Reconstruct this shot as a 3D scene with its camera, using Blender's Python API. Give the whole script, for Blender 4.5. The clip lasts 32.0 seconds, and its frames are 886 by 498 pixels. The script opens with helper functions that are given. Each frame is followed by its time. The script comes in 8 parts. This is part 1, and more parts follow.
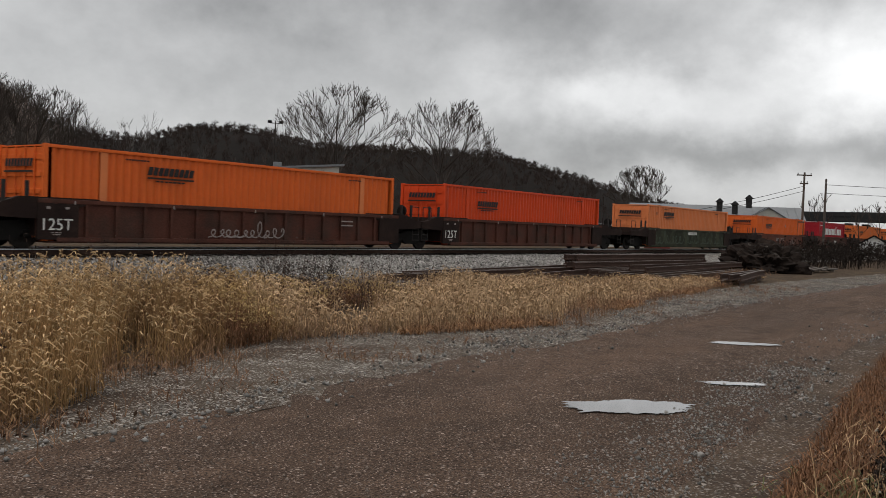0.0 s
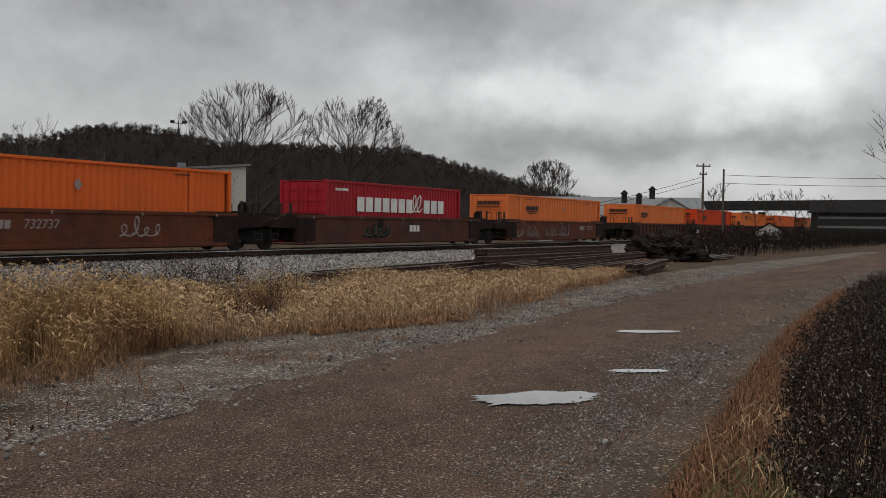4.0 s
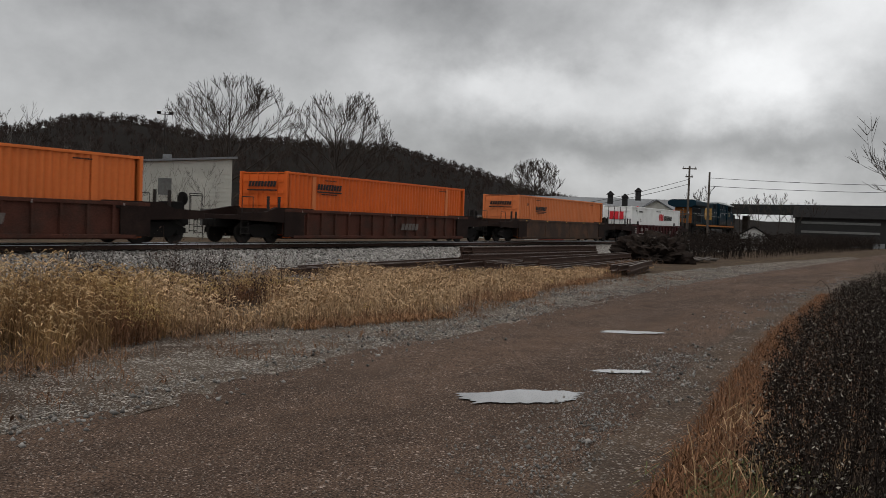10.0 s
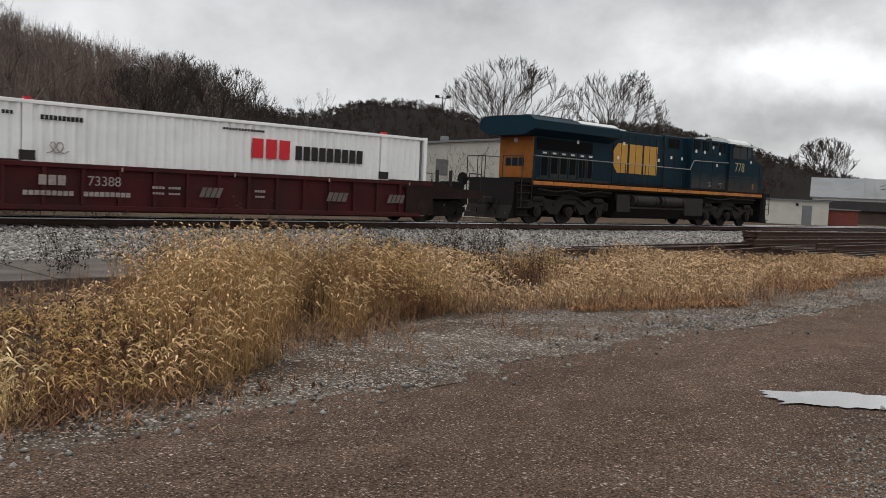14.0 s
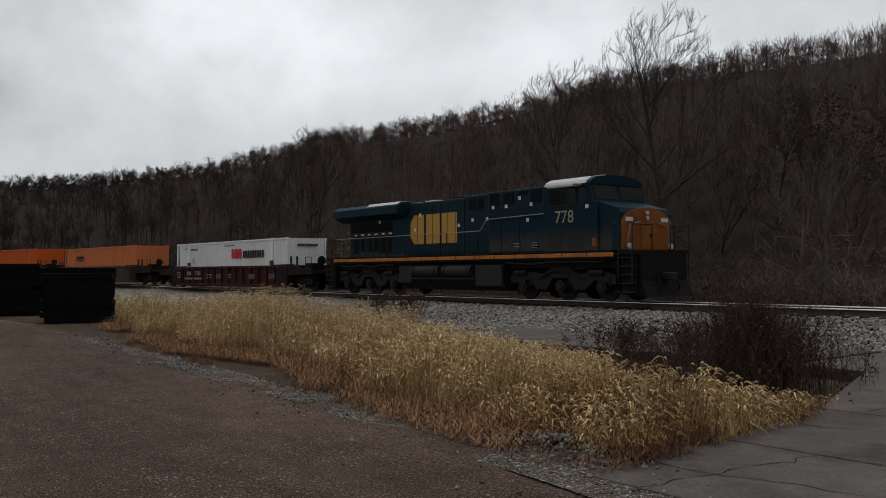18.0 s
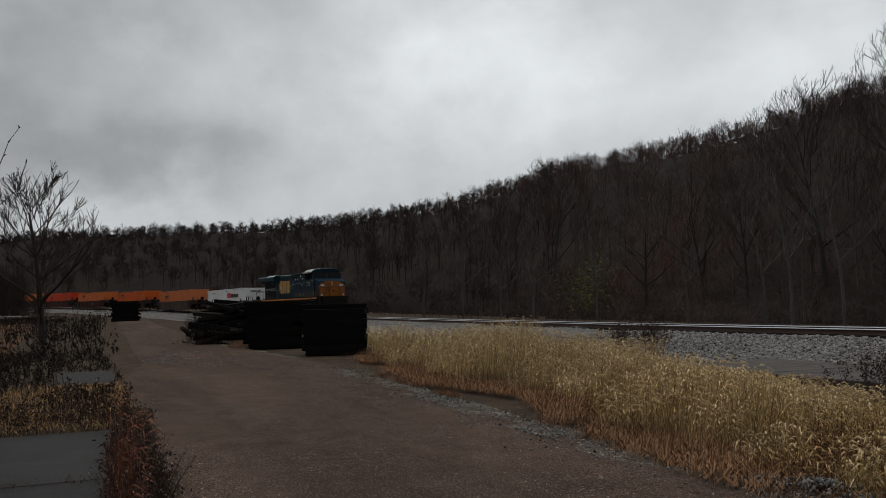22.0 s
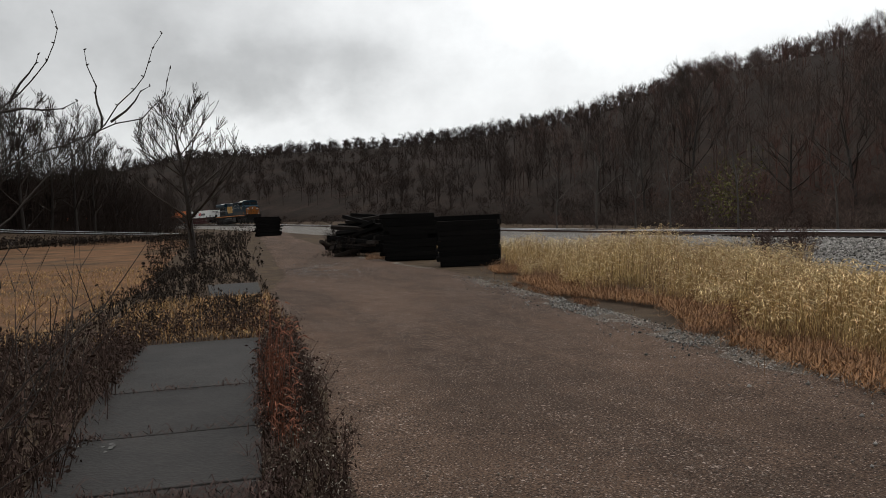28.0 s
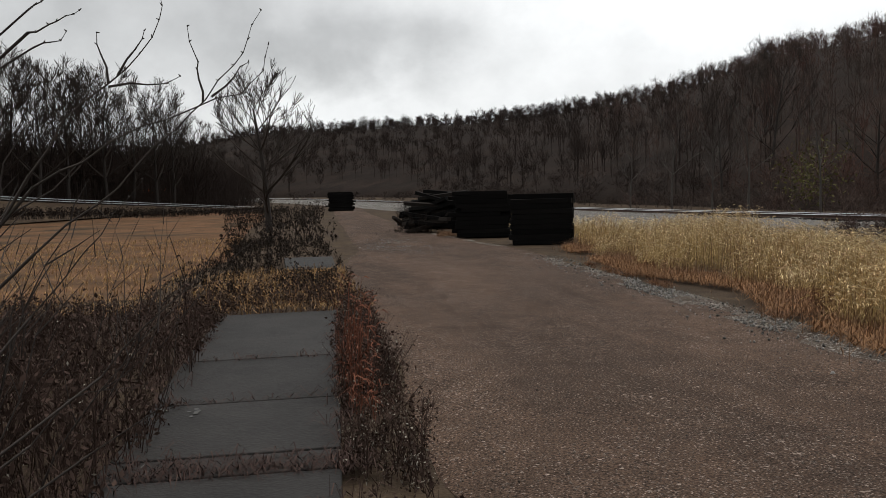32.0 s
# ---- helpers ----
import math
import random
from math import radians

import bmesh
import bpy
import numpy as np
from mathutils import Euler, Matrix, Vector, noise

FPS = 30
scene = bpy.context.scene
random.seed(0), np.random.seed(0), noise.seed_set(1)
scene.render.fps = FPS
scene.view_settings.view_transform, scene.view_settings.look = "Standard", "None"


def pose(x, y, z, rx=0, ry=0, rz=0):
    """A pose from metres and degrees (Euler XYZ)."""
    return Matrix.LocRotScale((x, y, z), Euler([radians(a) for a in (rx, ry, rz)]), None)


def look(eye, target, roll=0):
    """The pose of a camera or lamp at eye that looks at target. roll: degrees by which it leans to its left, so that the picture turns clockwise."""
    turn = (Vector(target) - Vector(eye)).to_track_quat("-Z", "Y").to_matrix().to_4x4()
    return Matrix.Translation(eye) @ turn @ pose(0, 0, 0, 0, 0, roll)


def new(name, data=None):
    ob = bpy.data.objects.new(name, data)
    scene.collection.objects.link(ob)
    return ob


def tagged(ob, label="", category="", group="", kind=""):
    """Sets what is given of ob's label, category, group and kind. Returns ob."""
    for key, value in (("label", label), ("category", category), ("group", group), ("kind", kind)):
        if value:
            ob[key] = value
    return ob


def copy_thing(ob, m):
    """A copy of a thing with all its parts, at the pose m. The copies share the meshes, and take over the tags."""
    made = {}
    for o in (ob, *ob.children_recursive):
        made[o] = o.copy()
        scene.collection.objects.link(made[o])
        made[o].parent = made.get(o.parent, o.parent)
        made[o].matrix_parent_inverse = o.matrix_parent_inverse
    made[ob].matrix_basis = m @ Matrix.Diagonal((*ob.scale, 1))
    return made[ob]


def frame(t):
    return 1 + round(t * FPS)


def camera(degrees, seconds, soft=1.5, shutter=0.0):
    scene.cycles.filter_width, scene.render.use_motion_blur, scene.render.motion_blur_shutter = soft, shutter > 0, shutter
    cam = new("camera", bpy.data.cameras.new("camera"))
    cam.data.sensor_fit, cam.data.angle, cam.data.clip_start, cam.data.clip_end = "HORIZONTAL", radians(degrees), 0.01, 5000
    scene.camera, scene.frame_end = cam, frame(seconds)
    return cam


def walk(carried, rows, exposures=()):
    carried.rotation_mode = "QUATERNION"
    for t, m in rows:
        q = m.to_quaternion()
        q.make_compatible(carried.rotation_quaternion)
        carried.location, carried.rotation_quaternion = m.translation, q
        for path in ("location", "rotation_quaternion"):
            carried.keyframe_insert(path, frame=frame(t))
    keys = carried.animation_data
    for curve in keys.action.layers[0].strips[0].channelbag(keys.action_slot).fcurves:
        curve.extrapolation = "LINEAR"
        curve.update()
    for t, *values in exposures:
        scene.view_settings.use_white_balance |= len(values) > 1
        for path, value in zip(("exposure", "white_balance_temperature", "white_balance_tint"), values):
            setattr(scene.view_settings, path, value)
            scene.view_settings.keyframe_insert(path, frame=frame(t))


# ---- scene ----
# ---------------------------------------------------------------- camera
cam = camera(52.77, 32.0, soft=0.5, shutter=0.1)

CAM_ROWS = [
    (0, 0.02, -0.03, 1.57, -53.66, -1.57, -2.24),
    (0.5, 0.02, -0.05, 1.58, -53.19, -1.61, -2.16),
    (1, 0.02, -0.06, 1.58, -53.07, -1.49, -2.11),
    (1.5, 0.01, -0.04, 1.58, -52.87, -1.47, -2.00),
    (2, 0.02, -0.05, 1.58, -52.89, -1.65, -1.75),
    (2.5, 0.03, -0.07, 1.59, -53.97, -1.57, -1.37),
    (3, 0.03, -0.08, 1.59, -57.89, -1.54, -0.70),
    (3.5, 0.04, -0.08, 1.58, -59.04, -1.62, -0.68),
    (5.5, 0.04, -0.08, 1.58, -60.16, -1.50, -1.10),
    (6, 0.07, -0.08, 1.58, -60.46, -1.49, -1.22),
    (6.5, 0.06, -0.10, 1.58, -60.92, -1.35, -1.21),
    (7, 0.07, -0.08, 1.58, -61.19, -1.33, -1.32),
    (7.5, 0.06, -0.08, 1.58, -61.18, -1.35, -1.37),
    (8, 0.05, -0.09, 1.58, -60.99, -1.47, -1.42),
    (8.5, 0.05, -0.09, 1.58, -60.82, -1.54, -1.41),
    (9, 0.03, -0.09, 1.59, -60.76, -1.59, -1.49),
    (9.5, 0.02, -0.09, 1.58, -60.57, -1.65, -1.65),
    (10, 0.04, -0.07, 1.58, -60.23, -1.78, -1.96),
    (10.5, 0.05, -0.06, 1.58, -59.93, -1.74, -1.98),
    (11, 0.05, -0.05, 1.57, -59.56, -1.86, -2.26),
    (11.5, 0.06, -0.06, 1.58, -59.14, -2.01, -2.26),
    (12, 0.09, -0.03, 1.60, -58.74, -1.90, -2.11),
    (12.5, 0.16, 0.01, 1.57, -56.29, -1.89, -1.83),
    (13, 0.20, 0.03, 1.56, -52.07, -2.44, -1.68),
    (13.5, 0.24, 0.15, 1.54, -45.61, -3.92, -1.30),
    (14, 0.22, 0.33, 1.53, -43.27, -3.61, -2.50),
    (14.5, 0.28, 0.46, 1.51, -30.17, -0.61, -3.01),
    (16.5, -0.06, 0.47, 1.58, 13.76, -0.15, -1.43),
    (16.6, -0.06, 0.45, 1.58, 18.90, 0.24, -0.85),
    (16.7, -0.06, 0.43, 1.58, 23.40, 0.59, -0.34),
    (16.8, -0.06, 0.41, 1.57, 27.00, 0.86, 0.07),
    (16.9, -0.05, 0.40, 1.57, 29.80, 1.08, 0.38),
    (17, -0.05, 0.38, 1.57, 31.77, 1.23, 0.61),
    (17.5, -0.16, 0.38, 1.56, 43.06, 1.87, -0.32),
    (18, -0.20, 0.34, 1.57, 52.24, 1.37, 0.39),
    (18.5, -0.23, 0.34, 1.59, 55.99, 0.92, 0.08),
    (19, -0.21, 0.31, 1.61, 59.24, 1.63, 0.36),
    (19.5, -0.24, 0.31, 1.63, 62.44, 2.54, 0.80),
    (20, -0.24, 0.32, 1.63, 64.43, 3.02, 0.90),
    (20.5, -0.20, 0.31, 1.64, 65.48, 2.97, 1.10),
    (21, -0.18, 0.31, 1.63, 66.21, 3.09, 1.35),
    (21.5, -0.18, 0.28, 1.64, 66.75, 3.28, 1.55),
    (22, -0.16, 0.26, 1.64, 67.31, 3.50, 1.55),
    (22.5, -0.15, 0.24, 1.64, 67.69, 3.54, 1.44),
    (23, -0.18, 0.23, 1.63, 68.42, 3.20, 1.42),
    (23.5, -0.20, 0.23, 1.62, 69.23, 2.58, 1.41),
    (24, -0.19, 0.24, 1.63, 69.94, 1.99, 1.41),
    (24.5, -0.20, 0.24, 1.62, 70.69, 1.53, 1.42),
    (25, -0.19, 0.25, 1.62, 71.34, 1.11, 1.61),
    (25.5, -0.20, 0.25, 1.61, 71.92, 0.66, 1.84),
    (27.5, -0.26, 0.26, 1.60, 74.78, -1.46, 2.39),
    (28, -0.29, 0.25, 1.60, 75.91, -1.86, 2.57),
    (28.5, -0.29, 0.21, 1.60, 77.58, -2.20, 2.47),
    (29, -0.28, 0.20, 1.60, 78.26, -2.43, 2.31),
    (29.5, -0.29, 0.20, 1.60, 78.72, -2.67, 2.08),
    (30, -0.30, 0.20, 1.60, 79.13, -2.85, 2.00),
    (30.5, -0.29, 0.19, 1.60, 79.55, -3.00, 1.96),
    (31, -0.30, 0.19, 1.60, 79.91, -3.08, 1.82),
    (31.5, -0.30, 0.19, 1.60, 80.14, -3.16, 1.70),
    (32, -0.28, 0.18, 1.60, 80.47, -3.14, 1.62),]
EXPOSURES = [(0, 0.22), (6, 0.02), (11, 0.05), (12.5, 0.25), (13.5, 0.5), (14.5, 0.65), (16.5, 1.05), (17.0, 0.7), (17.5, 0.2), (18.0, -0.4), (20.0, -0.52), (23.2, -0.6), (24.0, -0.48), (25.0, -0.40), (25.5, -0.3), (27.5, 0.06), (28.5, 0.17), (32.0, 0.17)]
TINTS = [(0, 6500, 10), (14.5, 6450, 10), (16.5, 6150, 10), (17.5, 6300, 10), (18.5, 6250, 8), (25.0, 6300, 8), (28.0, 6450, 9), (32.0, 6450, 9)]
EXPOSURES = [(t, e, float(np.interp(t, [r[0] for r in TINTS], [r[1] for r in TINTS])), float(np.interp(t, [r[0] for r in TINTS], [r[2] for r in TINTS]))) for t, e in EXPOSURES]


def cam_pose(x, y, z, yaw, pitch, roll):
    return pose(x, y, z, 0, 0, yaw) @ pose(0, 0, 0, 90 + pitch) @ pose(0, 0, 0, 0, 0, -roll)


walk(cam, [(t, cam_pose(*r)) for t, *r in CAM_ROWS], EXPOSURES)


# ---------------------------------------------------------------- sky and sun
# soft masses of the cloud deck: azimuth, elevation, half-widths (degrees), lighter or darker
CLOUDS = [(-40, 14, 10, 3.6, -0.13), (-58, 14.5, 9, 2.2, -0.11), (-64, 9.0, 7, 2.0, 0.30), (-79, 9.8, 7, 3.2, 0.42), (-90, 14, 8, 4, 0.40), (-68, 5.0, 7, 1.4, -0.13),
          (-83, 5.2, 8, 1.3, -0.14), (-76, 2.2, 12, 1.3, 0.12), (64, 15, 8, 5, 0.42), (42, 13, 10, 5, 0.30), (85, 9.3, 8, 2.4, -0.2), (86, 5.6, 9, 1.1, 0.10), (88, 17, 7, 4, -0.12), (100, 12, 14, 8, -0.28)]


def make_world():
    w = bpy.data.worlds.new("overcast_sky")
    scene.world = w
    w.use_nodes = True
    nt = w.node_tree
    nt.nodes.clear()
    N, L = nt.nodes.new, nt.links.new

    def calc(op, *args):
        k = N("ShaderNodeMath"); k.operation = op
        for i, v in enumerate(args):
            if isinstance(v, (int, float)):
                k.inputs[i].default_value = v
            else:
                L(v, k.inputs[i])
        return k.outputs[0]

    def billow(vec, scale, detail, rough=0.55):
        k = N("ShaderNodeTexNoise")
        k.inputs["Scale"].default_value, k.inputs["Detail"].default_value, k.inputs["Roughness"].default_value = scale, detail, rough
        L(vec, k.inputs["Vector"])
        return k

    out, bg = N("ShaderNodeOutputWorld"), N("ShaderNodeBackground")
    sky = N("ShaderNodeTexSky")
    sky.sky_type, sky.sun_disc = "NISHITA", False
    sky.sun_elevation, sky.sun_rotation = radians(75), radians(-61)
    co = N("ShaderNodeTexCoord")
    sep = N("ShaderNodeSeparateXYZ")
    L(co.outputs["Generated"], sep.inputs[0])
    mp = N("ShaderNodeMapping")
    mp.inputs["Location"].default_value = CLOUD_SHIFT
    mp.inputs["Scale"].default_value = (1.7, 1.7, 2.3)
    L(co.outputs["Generated"], mp.inputs[0])
    # torn edges: the places of the masses are pushed about by a coarse and a fine billow
    b1, b2 = billow(mp.outputs[0], 2.6, 3), billow(mp.outputs[0], 7.5, 7, 0.6)
    push = N("ShaderNodeVectorMath"); push.operation = "MULTIPLY_ADD"
    L(b1.outputs["Color"], push.inputs[0]); push.inputs[1].default_value = (16, 6, 0); push.inputs[2].default_value = (-8, -3, 0)
    push2 = N("ShaderNodeVectorMath"); push2.operation = "MULTIPLY_ADD"
    L(b2.outputs["Color"], push2.inputs[0]); push2.inputs[1].default_value = (9, 4.5, 0); push2.inputs[2].default_value = (-4.5, -2.25, 0)
    az = calc("MULTIPLY", calc("ARCTAN2", calc("MULTIPLY", sep.outputs[0], -1.0), sep.outputs[1]), 57.2958)
    el = calc("MULTIPLY", calc("ARCSINE", sep.outputs[2]), 57.2958)
    place = N("ShaderNodeCombineXYZ")
    L(az, place.inputs[0]); L(el, place.inputs[1])
    p1 = N("ShaderNodeVectorMath"); p1.operation = "ADD"
    L(place.outputs[0], p1.inputs[0]); L(push.outputs[0], p1.inputs[1])
    p2 = N("ShaderNodeVectorMath"); p2.operation = "ADD"
    L(p1.outputs[0], p2.inputs[0]); L(push2.outputs[0], p2.inputs[1])
    # the deck: thinner and brighter over the hillside, with a rolling texture
    lift = N("ShaderNodeMapRange"); lift.interpolation_type = "SMOOTHSTEP"
    lift.inputs[1].default_value, lift.inputs[2].default_value, lift.inputs[3].default_value, lift.inputs[4].default_value = -45, 25, SKY_LOW, SKY_HIGH
    L(az, lift.inputs[0])
    high = N("ShaderNodeMapRange"); high.interpolation_type = "SMOOTHSTEP"
    high.inputs[1].default_value, high.inputs[2].default_value = 18, 45
    L(el, high.inputs[0])
    deck = N("ShaderNodeMix"); deck.data_type = "FLOAT"
    L(high.outputs[0], deck.inputs[0]); L(lift.outputs[0], deck.inputs[2]); deck.inputs[3].default_value = SKY_TOP
    rolls = billow(mp.outputs[0], 3.2, 8, 0.58)
    value = calc("MULTIPLY_ADD", rolls.outputs[0], 0.52, calc("ADD", deck.outputs[0], -0.26))
    for a, e, wa, we, amp in CLOUDS:
        q = N("ShaderNodeMapping")
        q.inputs["Scale"].default_value, q.inputs["Location"].default_value = (1 / wa, 1 / we, 0), (-a / wa, -e / we, 0)
        L(p2.outputs[0], q.inputs[0])
        d = N("ShaderNodeVectorMath"); d.operation = "DOT_PRODUCT"
        L(q.outputs[0], d.inputs[0]); L(q.outputs[0], d.inputs[1])
        value = calc("MULTIPLY_ADD", calc("POWER", 0.3679, d.outputs["Value"]), amp, value)
    value = calc("MAXIMUM", value, 0.2)
    tone = N("ShaderNodeVectorMath"); tone.operation = "SCALE"
    tone.inputs[0].default_value = (0.995, 1.0, 1.0)
    L(value, tone.inputs["Scale"])
    # a little of the clear sky's blue shows through
    sc = N("ShaderNodeMix"); sc.data_type = "RGBA"; sc.blend_type = "ADD"; sc.inputs[0].default_value = 0.004
    L(tone.outputs[0], sc.inputs[6]); L(sky.outputs[0], sc.inputs[7])
    L(sc.outputs[2], bg.inputs[0])
    bg.inputs[1].default_value = SKY_STRENGTH
    L(bg.outputs[0], out.inputs[0])


SUN_DIR = (-0.22, 0.12, 0.97)
CLOUD_SHIFT = (5.1, 1.9, 0.0)
SKY_LOW, SKY_HIGH, SKY_TOP = 0.42, 0.78, 0.62
SKY_STRENGTH = 1.0
make_world()
sun = new("sun", bpy.data.lights.new("sun", "SUN"))
sun.data.energy, sun.data.angle, sun.data.color = 1.2, radians(40), (1.0, 0.97, 0.93)
sun.matrix_world = look(Vector(SUN_DIR) * 50, (0, 0, 0))


# ---------------------------------------------------------------- materials
def mat(name, col, rough=0.8, var=0.25, scale=6.0, fine=60.0, bump=0.3, metal=0.0, island=0.0, obj=0.0, spec=0.3, stain=None, stain_scale=1.5, stain_amt=0.5, stretch=(1, 1, 1)):
    """A surface in one colour with two scales of variation, relief, and a second colour in worn or stained patches."""
    m = bpy.data.materials.new(name)
    m.use_nodes = True
    nt = m.node_tree
    N, L = nt.nodes.new, nt.links.new
    b = nt.nodes["Principled BSDF"]
    co = N("ShaderNodeTexCoord")
    mp = N("ShaderNodeMapping"); mp.inputs["Scale"].default_value = stretch
    L(co.outputs["Object"], mp.inputs[0])
    a = N("ShaderNodeTexNoise"); a.inputs["Scale"].default_value = scale; a.inputs["Detail"].default_value = 5; a.inputs["Roughness"].default_value = 0.6
    f = N("ShaderNodeTexNoise"); f.inputs["Scale"].default_value = fine; f.inputs["Detail"].default_value = 3
    L(mp.outputs[0], a.inputs["Vector"]); L(mp.outputs[0], f.inputs["Vector"])
    sm = N("ShaderNodeMath"); sm.operation = "ADD"
    L(a.outputs[0], sm.inputs[0]); L(f.outputs[0], sm.inputs[1])
    rg = N("ShaderNodeMapRange")
    rg.inputs[1].default_value, rg.inputs[2].default_value = 0.6, 1.4
    rg.inputs[3].default_value, rg.inputs[4].default_value = 1 - var, 1 + var
    L(sm.outputs[0], rg.inputs[0])
    val = rg.outputs[0]
    if island or obj:
        if island:
            src = N("ShaderNodeNewGeometry").outputs["Random Per Island"]
        else:
            src = N("ShaderNodeObjectInfo").outputs["Random"]
        ir = N("ShaderNodeMapRange"); amt = island or obj
        ir.inputs[3].default_value, ir.inputs[4].default_value = 1 - amt, 1 + amt
        L(src, ir.inputs[0])
        mm = N("ShaderNodeMath"); mm.operation = "MULTIPLY"
        L(val, mm.inputs[0]); L(ir.outputs[0], mm.inputs[1])
        val = mm.outputs[0]
    base = N("ShaderNodeRGB"); base.outputs[0].default_value = (*col, 1)
    colour = base.outputs[0]
    if stain:
        s = N("ShaderNodeTexNoise"); s.inputs["Scale"].default_value = stain_scale; s.inputs["Detail"].default_value = 6; s.inputs["Roughness"].default_value = 0.65
        L(mp.outputs[0], s.inputs["Vector"])
        sr = N("ShaderNodeMapRange"); sr.inputs[1].default_value, sr.inputs[2].default_value = 0.47, 0.66
        sr.inputs[4].default_value = stain_amt
        L(s.outputs[0], sr.inputs[0])
        mi = N("ShaderNodeMix"); mi.data_type = "RGBA"
        mi.inputs[7].default_value = (*stain, 1)
        L(sr.outputs[0], mi.inputs[0]); L(colour, mi.inputs[6])
        colour = mi.outputs[2]
    sc = N("ShaderNodeVectorMath"); sc.operation = "SCALE"
    L(colour, sc.inputs[0]); L(val, sc.inputs["Scale"])
    L(sc.outputs[0], b.inputs["Base Color"])
    b.inputs["Roughness"].default_value, b.inputs["Metallic"].default_value = rough, metal
    b.inputs["Specular IOR Level"].default_value = spec
    if bump:
        bp = N("ShaderNodeBump"); bp.inputs["Strength"].default_value = bump; bp.inputs["Distance"].default_value = 0.02
        L(sm.outputs[0], bp.inputs["Height"]); L(bp.outputs[0], b.inputs["Normal"])
    return m


def stony(name, low, high, cell, share, rough=0.9, bump=0.6, patch=None, patch_scale=0.5, second=0.0, stretch=(1, 1, 1), var=0.35, bare=0.22):
    """Ground full of small stones: cells of their own shade (low to high) on a share of the ground, over brown fines and patches."""
    m = bpy.data.materials.new(name)
    m.use_nodes = True
    nt = m.node_tree
    N, L = nt.nodes.new, nt.links.new
    b = nt.nodes["Principled BSDF"]
    co = N("ShaderNodeTexCoord").outputs["Object"]
    mp = N("ShaderNodeMapping"); mp.inputs["Scale"].default_value = stretch
    L(co, mp.inputs[0])

    def math2(op, a, c):
        k = N("ShaderNodeMath"); k.operation = op
        for i, v in enumerate((a, c)):
            if isinstance(v, (int, float)):
                k.inputs[i].default_value = v
            else:
                L(v, k.inputs[i])
        return k.outputs[0]

    def span(v, a, c, lo, hi):
        k = N("ShaderNodeMapRange")
        k.inputs[1].default_value, k.inputs[2].default_value, k.inputs[3].default_value, k.inputs[4].default_value = a, c, lo, hi
        L(v, k.inputs[0])
        return k.outputs[0]

    def tex(scale, detail, vec):
        k = N("ShaderNodeTexNoise"); k.inputs["Scale"].default_value = scale; k.inputs["Detail"].default_value = detail
        k.inputs["Roughness"].default_value = 0.62
        L(vec, k.inputs["Vector"])
        return k.outputs[0]

    def mixc(f, a, c):
        k = N("ShaderNodeMix"); k.data_type = "RGBA"
        L(f, k.inputs[0])
        for i, v in ((6, a), (7, c)):
            if isinstance(v, tuple):
                k.inputs[i].default_value = (*v, 1)
            else:
                L(v, k.inputs[i])
        return k.outputs[2]

    big = tex(patch_scale, 6, mp.outputs[0])
    colour = mixc(span(big, 0.44, 0.62, 0.0, 1.0), low, patch or low)
    height = tex(1.0 / cell * 0.6, 4, co)
    dens = span(tex(patch_scale * 2.3, 4, mp.outputs[0]), 0.35, 0.65, -bare, bare)
    for s, sh in ((cell, share), (cell * 2.3, second)):
        if not sh:
            continue
        vo = N("ShaderNodeTexVoronoi"); vo.inputs["Scale"].default_value = 1.0 / s
        L(co, vo.inputs["Vector"])
        sep = N("ShaderNodeSeparateColor"); L(vo.outputs["Color"], sep.inputs[0])
        pick = math2("GREATER_THAN", math2("ADD", sep.outputs[0], dens), 1.0 - sh)
        core = span(vo.outputs["Distance"], 0.34, 0.52, 1.0, 0.0)
        f = math2("MULTIPLY", pick, core)
        shade = N("ShaderNodeVectorMath"); shade.operation = "SCALE"; shade.inputs[0].default_value = high
        L(span(sep.outputs[1], 0, 1, 0.35, 1.3), shade.inputs["Scale"])
        colour = mixc(f, colour, shade.outputs[0])
        height = math2("ADD", height, math2("MULTIPLY", f, 0.8))
    fine = math2("MULTIPLY", span(tex(2.2, 6, co), 0.3, 0.7, 1 - var * 0.3, 1 + var * 0.3), span(tex(0.8 / cell, 2, co), 0.34, 0.66, 1 - var, 1 + var))
    sc = N("ShaderNodeVectorMath"); sc.operation = "SCALE"
    L(colour, sc.inputs[0]); L(fine, sc.inputs["Scale"])
    L(sc.outputs[0], b.inputs["Base Color"])
    b.inputs["Roughness"].default_value, b.inputs["Specular IOR Level"].default_value = rough, 0.06
    bp = N("ShaderNodeBump"); bp.inputs["Strength"].default_value = bump; bp.inputs["Distance"].default_value = cell * 0.6
    L(height, bp.inputs["Height"]); L(bp.outputs[0], b.inputs["Normal"])
    return m


M = {}
M["soil"] = mat("soil_and_litter", (0.06, 0.043, 0.030), 0.95, 0.5, 2.0, 40, 0.6, stain=(0.10, 0.07, 0.042), stain_scale=0.5, spec=0.05)
M["asphalt"] = stony("worn_dirt_asphalt", (0.062, 0.041, 0.030), (0.24, 0.19, 0.16), 0.014, 0.30, patch=(0.096, 0.062, 0.044), patch_scale=0.5, second=0.05, stretch=(0.25, 1, 1), bump=1.0, var=0.75, bare=0.13)
M["gravel"] = stony("grey_gravel", (0.095, 0.076, 0.06), (0.35, 0.32, 0.285), 0.022, 0.66, patch=(0.06, 0.042, 0.031), patch_scale=0.7, second=0.2, bump=1.0, bare=0.5)
